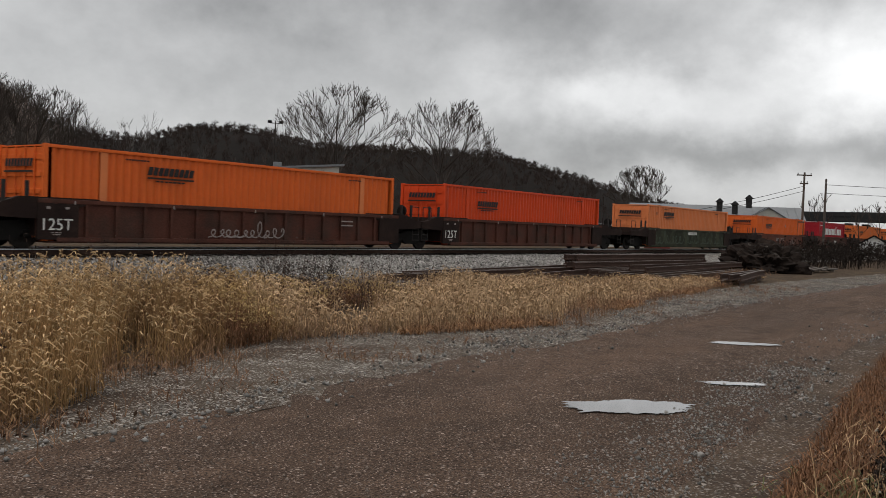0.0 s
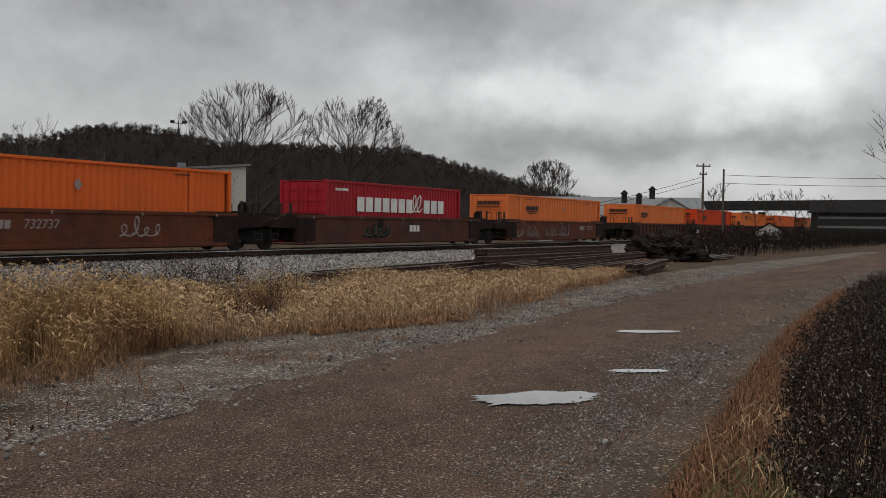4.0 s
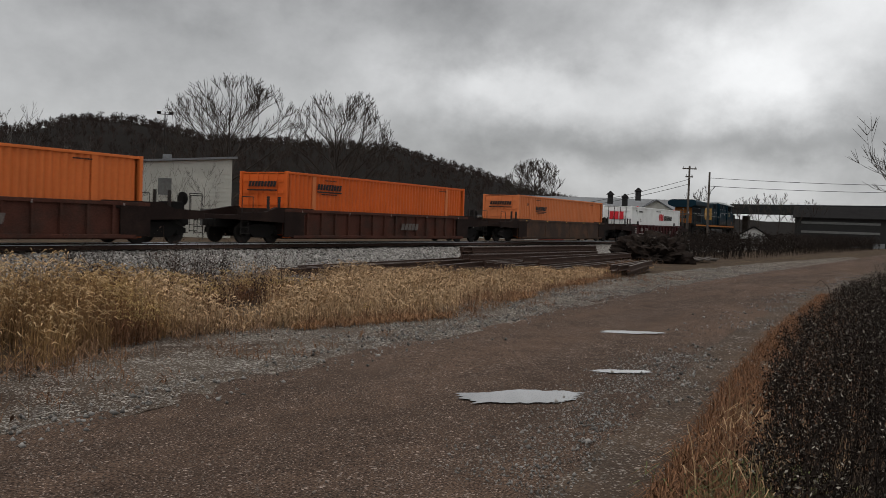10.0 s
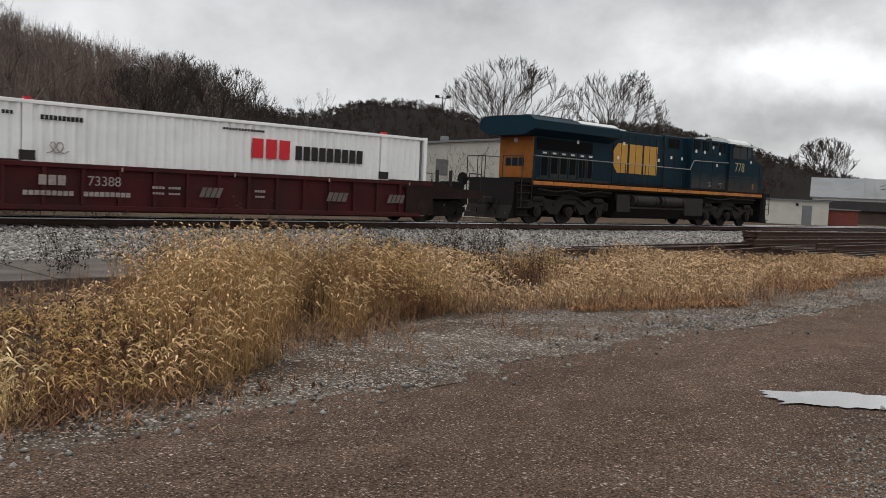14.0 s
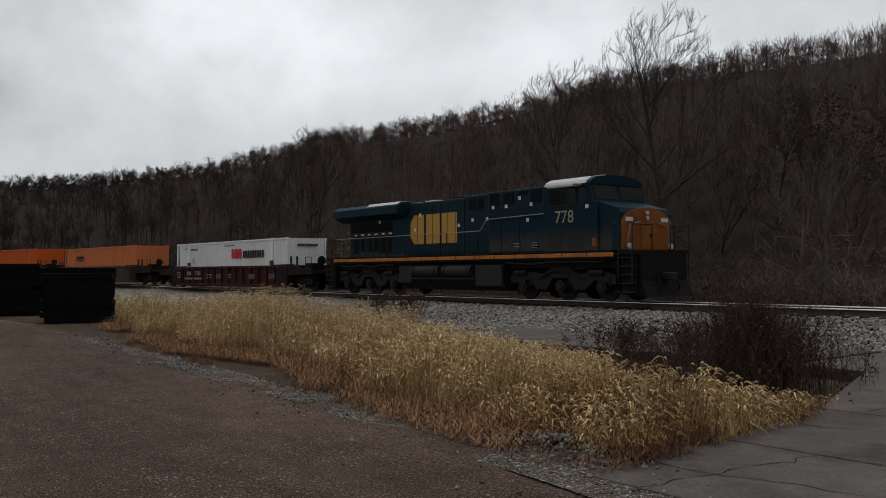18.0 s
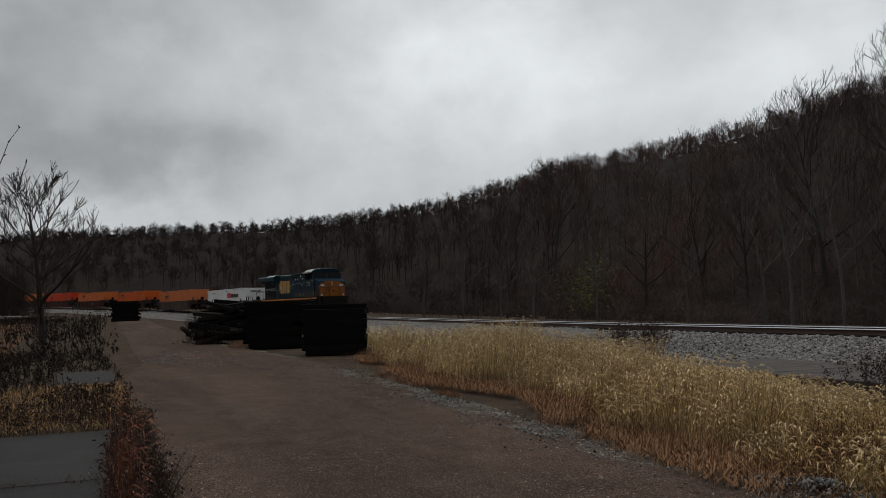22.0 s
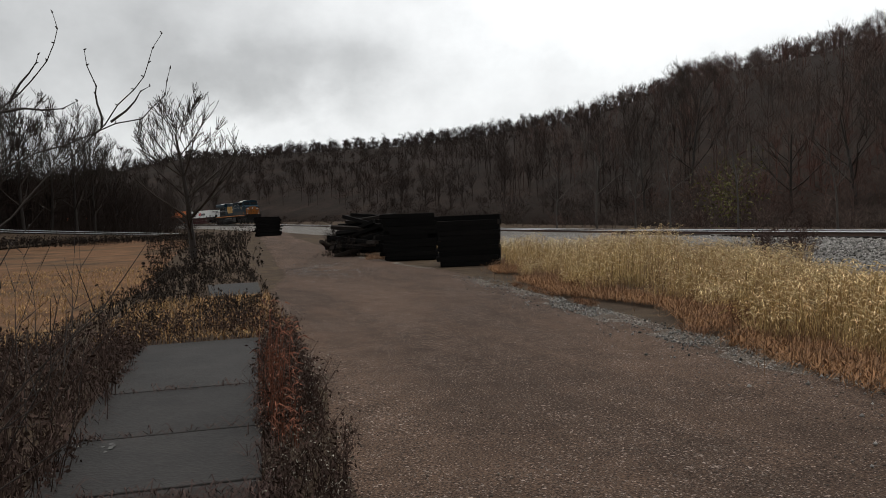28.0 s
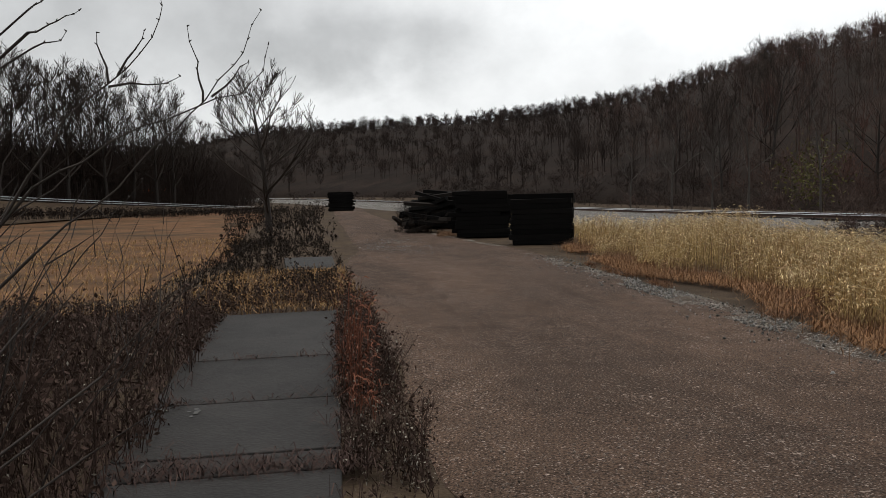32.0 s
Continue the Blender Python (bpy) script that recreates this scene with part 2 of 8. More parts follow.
M["stone"] = mat("crushed_limestone", (0.175, 0.166, 0.155), 0.85, 0.2, 5, 30, 0.3, island=0.65, spec=0.1)
M["edgegravel"] = stony("stony_lane_edge", (0.06, 0.043, 0.032), (0.26, 0.225, 0.195), 0.02, 0.36, patch=(0.085, 0.06, 0.043), patch_scale=0.8, second=0.15, bump=1.0)
M["ballast"] = stony("ballast_bed", (0.13, 0.12, 0.108), (0.46, 0.435, 0.405), 0.06, 0.8, patch=(0.10, 0.088, 0.076), patch_scale=0.35, bump=1.0)
M["concrete"] = mat("damp_concrete", (0.098, 0.083, 0.073), 0.75, 0.45, 1.3, 35, 0.4, stain=(0.05, 0.043, 0.038), stain_scale=1.1, stain_amt=0.85, obj=0.15, spec=0.12)
M["sidewalk"] = mat("dark_wet_concrete", (0.028, 0.0255, 0.0238), 0.75, 0.4, 1.6, 40, 0.35, stain=(0.017, 0.016, 0.015), stain_scale=1.0, stain_amt=0.8, obj=0.1, spec=0.15)
M["field"] = mat("mown_dry_grass", (0.135, 0.075, 0.042), 0.95, 0.7, 0.5, 20, 0.5, stain=(0.055, 0.042, 0.028), stain_scale=0.16, stain_amt=0.95, spec=0.03)
M["hill"] = mat("leaf_litter_slope", (0.022, 0.0165, 0.0138), 0.95, 0.5, 0.15, 1.6, 0.6, stain=(0.037, 0.025, 0.019), stain_scale=0.05, spec=0.03)
# same litter again; the far hill's shade is put in its colour
M["farhill"] = mat("litter_slope_shaded", (0.01, 0.008, 0.0068), 0.95, 0.5, 0.15, 1.6, 0.6, stain=(0.014, 0.01, 0.008), stain_scale=0.05, spec=0.03)
M["golden"] = mat("dry_golden_grass", (0.31, 0.188, 0.083), 0.85, 0.25, 0.4, 3, 0, island=0.45, stain=(0.17, 0.096, 0.047), stain_scale=0.5, stain_amt=0.85, spec=0.12)
M["redgrass"] = mat("dead_rusty_grass", (0.185, 0.108, 0.064), 0.9, 0.3, 0.6, 3, 0, island=0.45, spec=0.08)
M["palegrass"] = mat("bleached_grass_blades", (0.51, 0.365, 0.205), 0.85, 0.25, 0.5, 3, 0, island=0.45, spec=0.12)
M["green"] = mat("late_green_grass", (0.085, 0.10, 0.03), 0.8, 0.3, 0.8, 3, 0, island=0.4)
M["weed"] = mat("dead_brown_weed", (0.023, 0.0175, 0.0145), 0.9, 0.3, 1, 5, 0, island=0.5, spec=0.06)
M["weedred"] = mat("dead_reddish_weed", (0.06, 0.038, 0.032), 0.9, 0.3, 1, 5, 0, island=0.45, spec=0.1)
M["weedbrown"] = mat("dead_dark_brown_weed", (0.055, 0.036, 0.029), 0.9, 0.3, 1, 5, 0, island=0.5, spec=0.05)
M["tuft"] = mat("pale_seed_tuft", (0.25, 0.225, 0.185), 0.9, 0.1, 1, 5, 0, island=0.4)
M["bark"] = mat("grey_brown_bark", (0.038, 0.031, 0.027), 0.9, 0.3, 2, 20, 0.4)
M["twig"] = mat("bare_twigs", (0.048, 0.039, 0.033), 0.9, 0.2, 1, 6, 0, spec=0.06)
M["greytwig"] = mat("grey_bare_twigs", (0.19, 0.168, 0.15), 0.9, 0.2, 1, 6, 0, spec=0.06)
# one winter wood, its light and shade by direction put in three tones
M["woods"] = mat("wood_tone_lit", (0.142, 0.115, 0.1), 0.95, 0.45, 0.06, 0.5, 0, island=0.3, stain=(0.12, 0.078, 0.064), stain_scale=0.05, stain_amt=0.8, spec=0.03)
M["midwoods"] = mat("wood_tone_mid", (0.088, 0.068, 0.059), 0.95, 0.5, 0.06, 0.5, 0, island=0.3, stain=(0.098, 0.054, 0.044), stain_scale=0.035, stain_amt=1.0, spec=0.03)
M["shadewoods"] = mat("wood_tone_shaded", (0.042, 0.032, 0.028), 0.95, 0.4, 0.06, 0.5, 0, island=0.35, stain=(0.036, 0.025, 0.02), stain_scale=0.05, stain_amt=0.8, spec=0.03)
M["whip"] = mat("smooth_grey_sapling_bark", (0.046, 0.037, 0.032), 0.75, 0.3, 3, 25, 0.2, spec=0.2)
M["pale_bark"] = mat("pale_sycamore_bark", (0.088, 0.079, 0.071), 0.85, 0.35, 3, 15, 0.3)
M["leaf"] = mat("dry_hanging_leaves", (0.075, 0.035, 0.028), 0.8, 0.2, 2, 5, 0, island=0.4)
M["leafgreen"] = mat("yellow_green_leaves", (0.095, 0.088, 0.024), 0.8, 0.2, 2, 5, 0, island=0.4)
M["rail"] = mat("rusty_rail_steel", (0.055, 0.032, 0.024), 0.75, 0.35, 3, 40, 0.2, metal=0.1, spec=0.15)
M["railtop"] = mat("dull_worn_rail_face", (0.15, 0.125, 0.11), 0.6, 0.35, 2, 30, 0.1, metal=0.2)
M["shine"] = mat("polished_rail_head", (0.66, 0.66, 0.67), 0.5, 0.06, 3, 40, 0.02, metal=1.0)
M["tie"] = mat("creosote_timber", (0.028, 0.023, 0.02), 0.9, 0.4, 4, 40, 0.5, obj=0.35, spec=0.1)
M["tieblack"] = mat("black_creosoted_timber", (0.0042, 0.0037, 0.0034), 0.85, 0.4, 4, 30, 0.5, obj=0.45, spec=0.1)
M["orange"] = mat("orange_container_paint", (0.64, 0.12, 0.022), 0.45, 0.08, 0.8, 8, 0.04, stain=(0.48, 0.1, 0.022), stain_scale=0.5, stain_amt=0.6, spec=0.15)
M["peach"] = mat("peach_orange_container_paint", (0.66, 0.167, 0.043), 0.5, 0.08, 0.8, 8, 0.04, stain=(0.5, 0.135, 0.04), stain_scale=0.5, stain_amt=0.6, spec=0.15)
M["redorange"] = mat("red_orange_container_paint", (0.58, 0.058, 0.013), 0.45, 0.08, 0.8, 8, 0.04, stain=(0.45, 0.06, 0.016), stain_scale=0.5, stain_amt=0.6, spec=0.15)
M["fade"] = mat("faded_orange_container_paint", (0.63, 0.19, 0.068), 0.5, 0.08, 0.8, 8, 0.04, stain=(0.5, 0.155, 0.06), stain_scale=0.5, stain_amt=0.6, spec=0.15)
M["crimson"] = mat("red_container_paint", (0.33, 0.016, 0.024), 0.45, 0.1, 0.8, 8, 0.04, stain=(0.26, 0.03, 0.03), stain_scale=0.6, stain_amt=0.6, spec=0.15)
M["white"] = mat("white_container_paint", (0.8, 0.8, 0.78), 0.45, 0.05, 0.8, 8, 0.04, stain=(0.58, 0.58, 0.55), stain_scale=0.5, stain_amt=0.5, spec=0.15)
M["well"] = mat("oxide_brown_car_paint", (0.078, 0.03, 0.021), 0.75, 0.4, 1.2, 20, 0.15, stain=(0.046, 0.028, 0.022), stain_scale=0.8, stain_amt=0.9, spec=0.12)
M["welloxide"] = mat("rust_red_car_paint", (0.105, 0.033, 0.018), 0.7, 0.3, 1.2, 20, 0.15, stain=(0.06, 0.026, 0.018), stain_scale=0.8, stain_amt=0.8, spec=0.12)
M["wellred"] = mat("maroon_car_paint", (0.055, 0.011, 0.012), 0.7, 0.3, 1.2, 20, 0.15, stain=(0.03, 0.014, 0.013), stain_scale=0.8, stain_amt=0.8, spec=0.12)
M["wellend"] = mat("dark_brown_car_end", (0.018, 0.011, 0.0095), 0.8, 0.35, 1.2, 20, 0.15, stain=(0.03, 0.018, 0.014), stain_scale=0.9, stain_amt=0.8, spec=0.1)
M["wellgrey"] = mat("weathered_grey_green_car_paint", (0.030, 0.033, 0.021), 0.75, 0.35, 1.2, 20, 0.15, stain=(0.055, 0.058, 0.038), stain_scale=1.2, stain_amt=0.9, spec=0.1)
M["black"] = mat("grimy_black_steel", (0.008, 0.007, 0.0065), 0.75, 0.3, 3, 25, 0.2, spec=0.15)
M["steel"] = mat("dirty_grey_steel", (0.024, 0.0205, 0.0185), 0.65, 0.4, 3, 25, 0.15, spec=0.2)
M["blue"] = mat("dark_blue_locomotive_paint", (0.0036, 0.019, 0.031), 0.5, 0.14, 0.9, 9, 0.03, stain=(0.006, 0.019, 0.028), stain_scale=0.7, stain_amt=0.7, spec=0.1)
M["bluegrime"] = mat("grimy_blue_locomotive_paint", (0.034, 0.041, 0.043), 0.75, 0.3, 0.8, 9, 0.05, stain=(0.06, 0.05, 0.04), stain_scale=0.8, stain_amt=0.9, spec=0.12)
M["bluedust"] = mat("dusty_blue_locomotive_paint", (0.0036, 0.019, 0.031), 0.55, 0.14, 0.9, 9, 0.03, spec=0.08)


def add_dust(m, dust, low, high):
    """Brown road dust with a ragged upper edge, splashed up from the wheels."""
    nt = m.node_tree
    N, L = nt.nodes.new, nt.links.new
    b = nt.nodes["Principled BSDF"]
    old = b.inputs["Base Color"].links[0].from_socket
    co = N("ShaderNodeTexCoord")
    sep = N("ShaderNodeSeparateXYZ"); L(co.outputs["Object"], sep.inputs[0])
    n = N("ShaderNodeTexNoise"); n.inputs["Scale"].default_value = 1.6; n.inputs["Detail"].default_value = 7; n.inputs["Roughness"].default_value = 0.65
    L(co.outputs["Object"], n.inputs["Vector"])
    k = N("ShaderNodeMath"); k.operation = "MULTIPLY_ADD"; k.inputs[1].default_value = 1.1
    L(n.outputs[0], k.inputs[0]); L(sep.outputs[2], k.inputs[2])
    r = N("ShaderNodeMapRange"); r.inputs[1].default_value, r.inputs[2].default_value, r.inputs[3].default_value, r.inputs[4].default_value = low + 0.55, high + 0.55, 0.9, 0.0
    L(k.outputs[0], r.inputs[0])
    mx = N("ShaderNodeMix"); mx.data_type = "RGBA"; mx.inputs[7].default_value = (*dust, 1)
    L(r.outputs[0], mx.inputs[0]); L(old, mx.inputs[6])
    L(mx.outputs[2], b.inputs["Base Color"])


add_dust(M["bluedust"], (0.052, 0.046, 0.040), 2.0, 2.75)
M["strawhead"] = mat("pale_straw_seed_heads", (0.66, 0.53, 0.315), 0.85, 0.2, 0.5, 3, 0, island=0.4, spec=0.1)
M["bogie"] = mat("oily_black_running_gear", (0.016, 0.0135, 0.012), 0.7, 0.45, 4, 25, 0.2, spec=0.2)
M["rustlow"] = mat("low_rusty_dead_grass", (0.145, 0.074, 0.04), 0.9, 0.3, 0.6, 3, 0, island=0.45, spec=0.06)
M["tan"] = mat("faded_tan_dead_grass", (0.38, 0.258, 0.15), 0.88, 0.25, 0.5, 3, 0, island=0.45, stain=(0.2, 0.118, 0.066), stain_scale=0.5, stain_amt=0.7, spec=0.1)
M["turf"] = mat("tan_orange_dead_turf", (0.235, 0.128, 0.066), 0.9, 0.25, 0.6, 3, 0, island=0.4, spec=0.06)
M["rustred"] = mat("rust_red_bunchgrass", (0.165, 0.066, 0.040), 0.85, 0.25, 0.5, 3, 0, island=0.45, spec=0.08)
M["fleck"] = mat("worn_off_white_paint", (0.085, 0.082, 0.077), 0.8, 0.5, 8, 60, 0)
M["straw"] = mat("bleached_straw_grass", (0.45, 0.322, 0.148), 0.85, 0.25, 0.4, 3, 0, island=0.45, stain=(0.26, 0.145, 0.062), stain_scale=0.6, stain_amt=0.7, spec=0.1)
M["gold"] = mat("golden_yellow_locomotive_paint", (0.26, 0.086, 0.012), 0.55, 0.2, 1, 10, 0.03, stain=(0.15, 0.05, 0.012), stain_scale=1.2, stain_amt=0.85, spec=0.2)
M["handrail"] = mat("dull_steel_handrail", (0.20, 0.20, 0.195), 0.6, 0.2, 2, 20, 0.05)
M["litter"] = mat("fallen_brown_leaves", (0.10, 0.06, 0.042), 0.85, 0.3, 3, 15, 0, island=0.5, spec=0.1)
M["mark"] = mat("golden_company_mark_paint", (0.47, 0.25, 0.04), 0.5, 0.12, 1, 10, 0.02, stain=(0.36, 0.18, 0.03), stain_scale=1.0, stain_amt=0.6)
M["grit"] = mat("brown_grey_grit", (0.14, 0.115, 0.098), 0.9, 0.2, 5, 30, 0.2, island=0.6, spec=0.05)
M["ballaststone"] = mat("pale_ballast_stone", (0.235, 0.222, 0.207), 0.85, 0.25, 5, 30, 0.3, island=0.7, spec=0.08)
M["amber"] = mat("orange_yellow_stripe", (0.46, 0.155, 0.016), 0.5, 0.15, 1, 10, 0.03, stain=(0.25, 0.09, 0.03), stain_scale=1.5, stain_amt=0.8)
M["silver"] = mat("worn_white_roof_paint", (0.52, 0.53, 0.52), 0.5, 0.12, 2, 10, 0.03)
M["grill"] = mat("dark_louvre_metal", (0.003, 0.0032, 0.0035), 0.7, 0.2, 3, 20, 0.1, spec=0.1)
M["ink"] = mat("dark_marking_paint", (0.018, 0.014, 0.013), 0.6, 0.2, 2, 10, 0)
M["inkwhite"] = mat("white_marking_paint", (0.62, 0.61, 0.58), 0.6, 0.2, 2, 10, 0)
M["inkred"] = mat("red_marking_paint", (0.55, 0.02, 0.03), 0.55, 0.1, 2, 10, 0)
M["chalk"] = mat("faded_pale_paint_scrawl", (0.26, 0.22, 0.205), 0.7, 0.3, 3, 12, 0)
M["lime"] = mat("pale_green_paint_scrawl", (0.046, 0.062, 0.042), 0.7, 0.3, 3, 12, 0)
M["reflector"] = mat("yellow_reflector", (0.55, 0.33, 0.03), 0.4, 0.1, 5, 20, 0)
M["siding"] = mat("pale_cream_siding", (0.46, 0.45, 0.40), 0.75, 0.12, 0.6, 8, 0.08, stain=(0.36, 0.35, 0.31), stain_scale=0.5, stain_amt=0.6)
M["brownwall"] = mat("brown_timber_wall", (0.06, 0.043, 0.034), 0.85, 0.3, 0.8, 9, 0.2)
M["dirtypane"] = mat("dirty_pale_window_strip", (0.12, 0.12, 0.115), 0.6, 0.3, 2, 9, 0.1)
M["whitewall"] = mat("white_painted_wall", (0.62, 0.62, 0.60), 0.75, 0.12, 0.6, 8, 0.08)
M["roofmetal"] = mat("weathered_metal_roof", (0.15, 0.155, 0.16), 0.5, 0.2, 0.5, 6, 0.1, stain=(0.1, 0.098, 0.095), stain_scale=0.3)
M["darkroof"] = mat("dark_shingle_roof", (0.014, 0.013, 0.013), 0.9, 0.3, 1, 12, 0.2, spec=0.05)
M["darkwall"] = mat("dark_weathered_wall", (0.02, 0.019, 0.0185), 0.85, 0.3, 0.8, 9, 0.2)
M["brickred"] = mat("red_painted_wall", (0.15, 0.04, 0.03), 0.8, 0.2, 1, 9, 0.1)
M["bridge"] = mat("dark_bridge_steel", (0.017, 0.017, 0.017), 0.8, 0.25, 0.3, 4, 0.1)
M["pole"] = mat("weathered_pole_timber", (0.075, 0.062, 0.052), 0.9, 0.3, 3, 20, 0.3)
M["galv"] = mat("galvanised_steel", (0.42, 0.43, 0.43), 0.4, 0.12, 2, 20, 0.05, metal=0.7)
M["wire"] = mat("black_cable", (0.02, 0.02, 0.02), 0.6, 0.1, 3, 20, 0)
M["scrap"] = mat("dark_rotten_debris", (0.016, 0.012, 0.010), 0.95, 0.5, 3, 20, 0.8, stain=(0.032, 0.022, 0.017), spec=0.05)


def glass(name, col, rough):
    m = bpy.data.materials.new(name)
    m.use_nodes = True
    b = m.node_tree.nodes["Principled BSDF"]
    b.inputs["Base Color"].default_value = (*col, 1)
    b.inputs["Roughness"].default_value = rough
    b.inputs["Specular IOR Level"].default_value = 0.12
    return m


M["glass"] = glass("dark_window_glass", (0.003, 0.0035, 0.004), 0.08)
M["water"] = glass("muddy_puddle_water", (0.045, 0.038, 0.032), 0.02)
M["water"].node_tree.nodes["Principled BSDF"].inputs["IOR"].default_value = 5.0
M["water"].node_tree.nodes["Principled BSDF"].inputs["Specular IOR Level"].default_value = 0.7
M["number"] = mat("dull_gold_lettering", (0.36, 0.30, 0.16), 0.5, 0.1, 2, 10, 0)
M["lens"] = glass("headlight_lens", (0.5, 0.5, 0.48), 0.1)


# ---------------------------------------------------------------- mesh helpers
def mesh_from(name, verts, faces, material):
    """A mesh from arrays of corners and faces of one size."""
    verts = np.asarray(verts, np.float32).reshape(-1, 3)
    faces = np.asarray(faces, np.int32)
    me = bpy.data.meshes.new(name)
    n, k = faces.shape
    me.vertices.add(len(verts)); me.vertices.foreach_set("co", verts.ravel())
    me.loops.add(n * k); me.loops.foreach_set("vertex_index", faces.ravel())
    me.polygons.add(n); me.polygons.foreach_set("loop_start", np.arange(0, n * k, k, dtype=np.int32))
    me.update(calc_edges=True)
    me.materials.append(material)
    return me


def part(name, bm, material, parent, label="", smooth=False):
    if isinstance(bm, bpy.types.Mesh):
        me = bm
    else:
        me = bpy.data.meshes.new(name)
        bm.to_mesh(me); bm.free()
        me.materials.append(material)
    if smooth:
        me.polygons.foreach_set("use_smooth", [True] * len(me.polygons))
    ob = new(name, me)
    if parent is not None:
        ob.parent = parent
    if label:
        ob["label"] = label
    return ob


def thing(name, label, category, group="", at=None, kind=""):
    ob = new(name)
    tagged(ob, label, category, group, kind)
    if at is not None:
        ob.matrix_world = at
    return ob


def box(x0, x1, y0, y1, z0, z1, bm=None, bevel=0.0):
    bm = bm or bmesh.new()
    v = [bm.verts.new((x, y, z)) for x in (x0, x1) for y in (y0, y1) for z in (z0, z1)]
    fs = [bm.faces.new([v[i] for i in q]) for q in ((0, 1, 3, 2), (4, 6, 7, 5), (0, 4, 5, 1), (2, 3, 7, 6), (0, 2, 6, 4), (1, 5, 7, 3))]
    if bevel:
        es = list({e for f in fs for e in f.edges})
        bmesh.ops.bevel(bm, geom=es, offset=bevel, segments=2, affect="EDGES", profile=0.5)
    return bm


def rod(p, q, r, sides=8, bm=None, r2=None):
    bm = bm or bmesh.new()
    p, q = Vector(p), Vector(q)
    r2 = r if r2 is None else r2
    d = (q - p).normalized()
    u = d.orthogonal().normalized(); w = d.cross(u)
    a = [bm.verts.new(p + (u * math.cos(k * math.tau / sides) + w * math.sin(k * math.tau / sides)) * r) for k in range(sides)]
    b = [bm.verts.new(q + (u * math.cos(k * math.tau / sides) + w * math.sin(k * math.tau / sides)) * r2) for k in range(sides)]
    for k in range(sides):
        bm.faces.new((a[k], a[(k + 1) % sides], b[(k + 1) % sides], b[k]))
    bm.faces.new(a[::-1]); bm.faces.new(b)
    return bm


def path_rod(pts, r, sides=6, bm=None):
    bm = bm or bmesh.new()
    for p, q in zip(pts, pts[1:]):
        rod(p, q, r, sides, bm)
    return bm


def prism(outline, axis, a, b, bm=None):
    """An outline of pairs pushed along an axis from a to b. axis y: pairs are (x, z); axis x: (y, z); axis z: (x, y)."""
    bm = bm or bmesh.new()
    put = {"y": lambda p, k: (p[0], k, p[1]), "x": lambda p, k: (k, p[0], p[1]), "z": lambda p, k: (p[0], p[1], k)}[axis]
    va = [bm.verts.new(put(p, a)) for p in outline]
    vb = [bm.verts.new(put(p, b)) for p in outline]
    n = len(outline)
    for k in range(n):
        bm.faces.new((va[k], va[(k + 1) % n], vb[(k + 1) % n], vb[k]))
    bm.faces.new(va[::-1]); bm.faces.new(vb)
    bmesh.ops.recalc_face_normals(bm, faces=bm.faces)
    return bm


def tubes(segs, sides=3):
    """Corner and face arrays for many tapered limbs: rows of x0 y0 z0 x1 y1 z1 r0 r1."""
    s = np.asarray(segs, float)
    p, q, r0, r1 = s[:, 0:3], s[:, 3:6], s[:, 6], s[:, 7]
    d = q - p
    d /= np.linalg.norm(d, axis=1)[:, None] + 1e-9
    ref = np.where(np.abs(d[:, 2:3]) < 0.9, np.array([[0, 0, 1.0]]), np.array([[1.0, 0, 0]]))
    u = np.cross(d, ref); u /= np.linalg.norm(u, axis=1)[:, None]
    w = np.cross(d, u)
    n = len(s)
    V = np.zeros((n, 2 * sides, 3))
    for k in range(sides):
        c, e = math.cos(k * math.tau / sides), math.sin(k * math.tau / sides)
        o = u * c + w * e
        V[:, k] = p + o * r0[:, None]
        V[:, sides + k] = q + o * r1[:, None]
    F = np.array([[k, (k + 1) % sides, sides + (k + 1) % sides, sides + k] for k in range(sides)])
    F = F[None] + (np.arange(n) * 2 * sides)[:, None, None]
    return V.reshape(-1, 3), F.reshape(-1, 4)


def text_part(word, size, material, parent, m, name="marking", shear=0.0, bold=0.0):
    cu = bpy.data.curves.new(name, "FONT")
    cu.body, cu.size, cu.extrude, cu.align_x, cu.align_y, cu.shear, cu.offset = word, size, 0.002, "CENTER", "CENTER", shear, bold
    tmp = bpy.data.objects.new(name, cu)
    me = bpy.data.meshes.new_from_object(tmp)
    bpy.data.objects.remove(tmp)
    me.materials.clear(); me.materials.append(material)
    ob = new(name, me)
    ob.parent = parent
    ob.matrix_local = m
    return ob


FRONT = pose(0, 0, 0, 90, 0, 0)  # writing that faces the road side (-y)


# ---------------------------------------------------------------- lie of the land
RAIL_Z, TRACK_Y, CURVE_X, CURVE_R = 0.405, 25.67, -41.2, 515.0


def rise(x):
    """The valley floor climbs gently beyond the bend."""
    d = np.maximum(0.0, -np.asarray(x, float) - 30.0)
    return np.where(d < 100, 0.0001 * d * d, 1.0 + 0.02 * (d - 100))


def track_point(u):
    """Place and heading (degrees) on the centre line, u metres along it, counted towards +x from the foot of the camera."""
    if u >= CURVE_X:
        return u, TRACK_Y, float(rise(u)) + RAIL_Z, 0.0
    a = (CURVE_X - u) / CURVE_R
    x, y = CURVE_X - CURVE_R * math.sin(a), TRACK_Y - CURVE_R * (1 - math.cos(a))
    return x, y, float(rise(x)) + RAIL_Z, math.degrees(a)


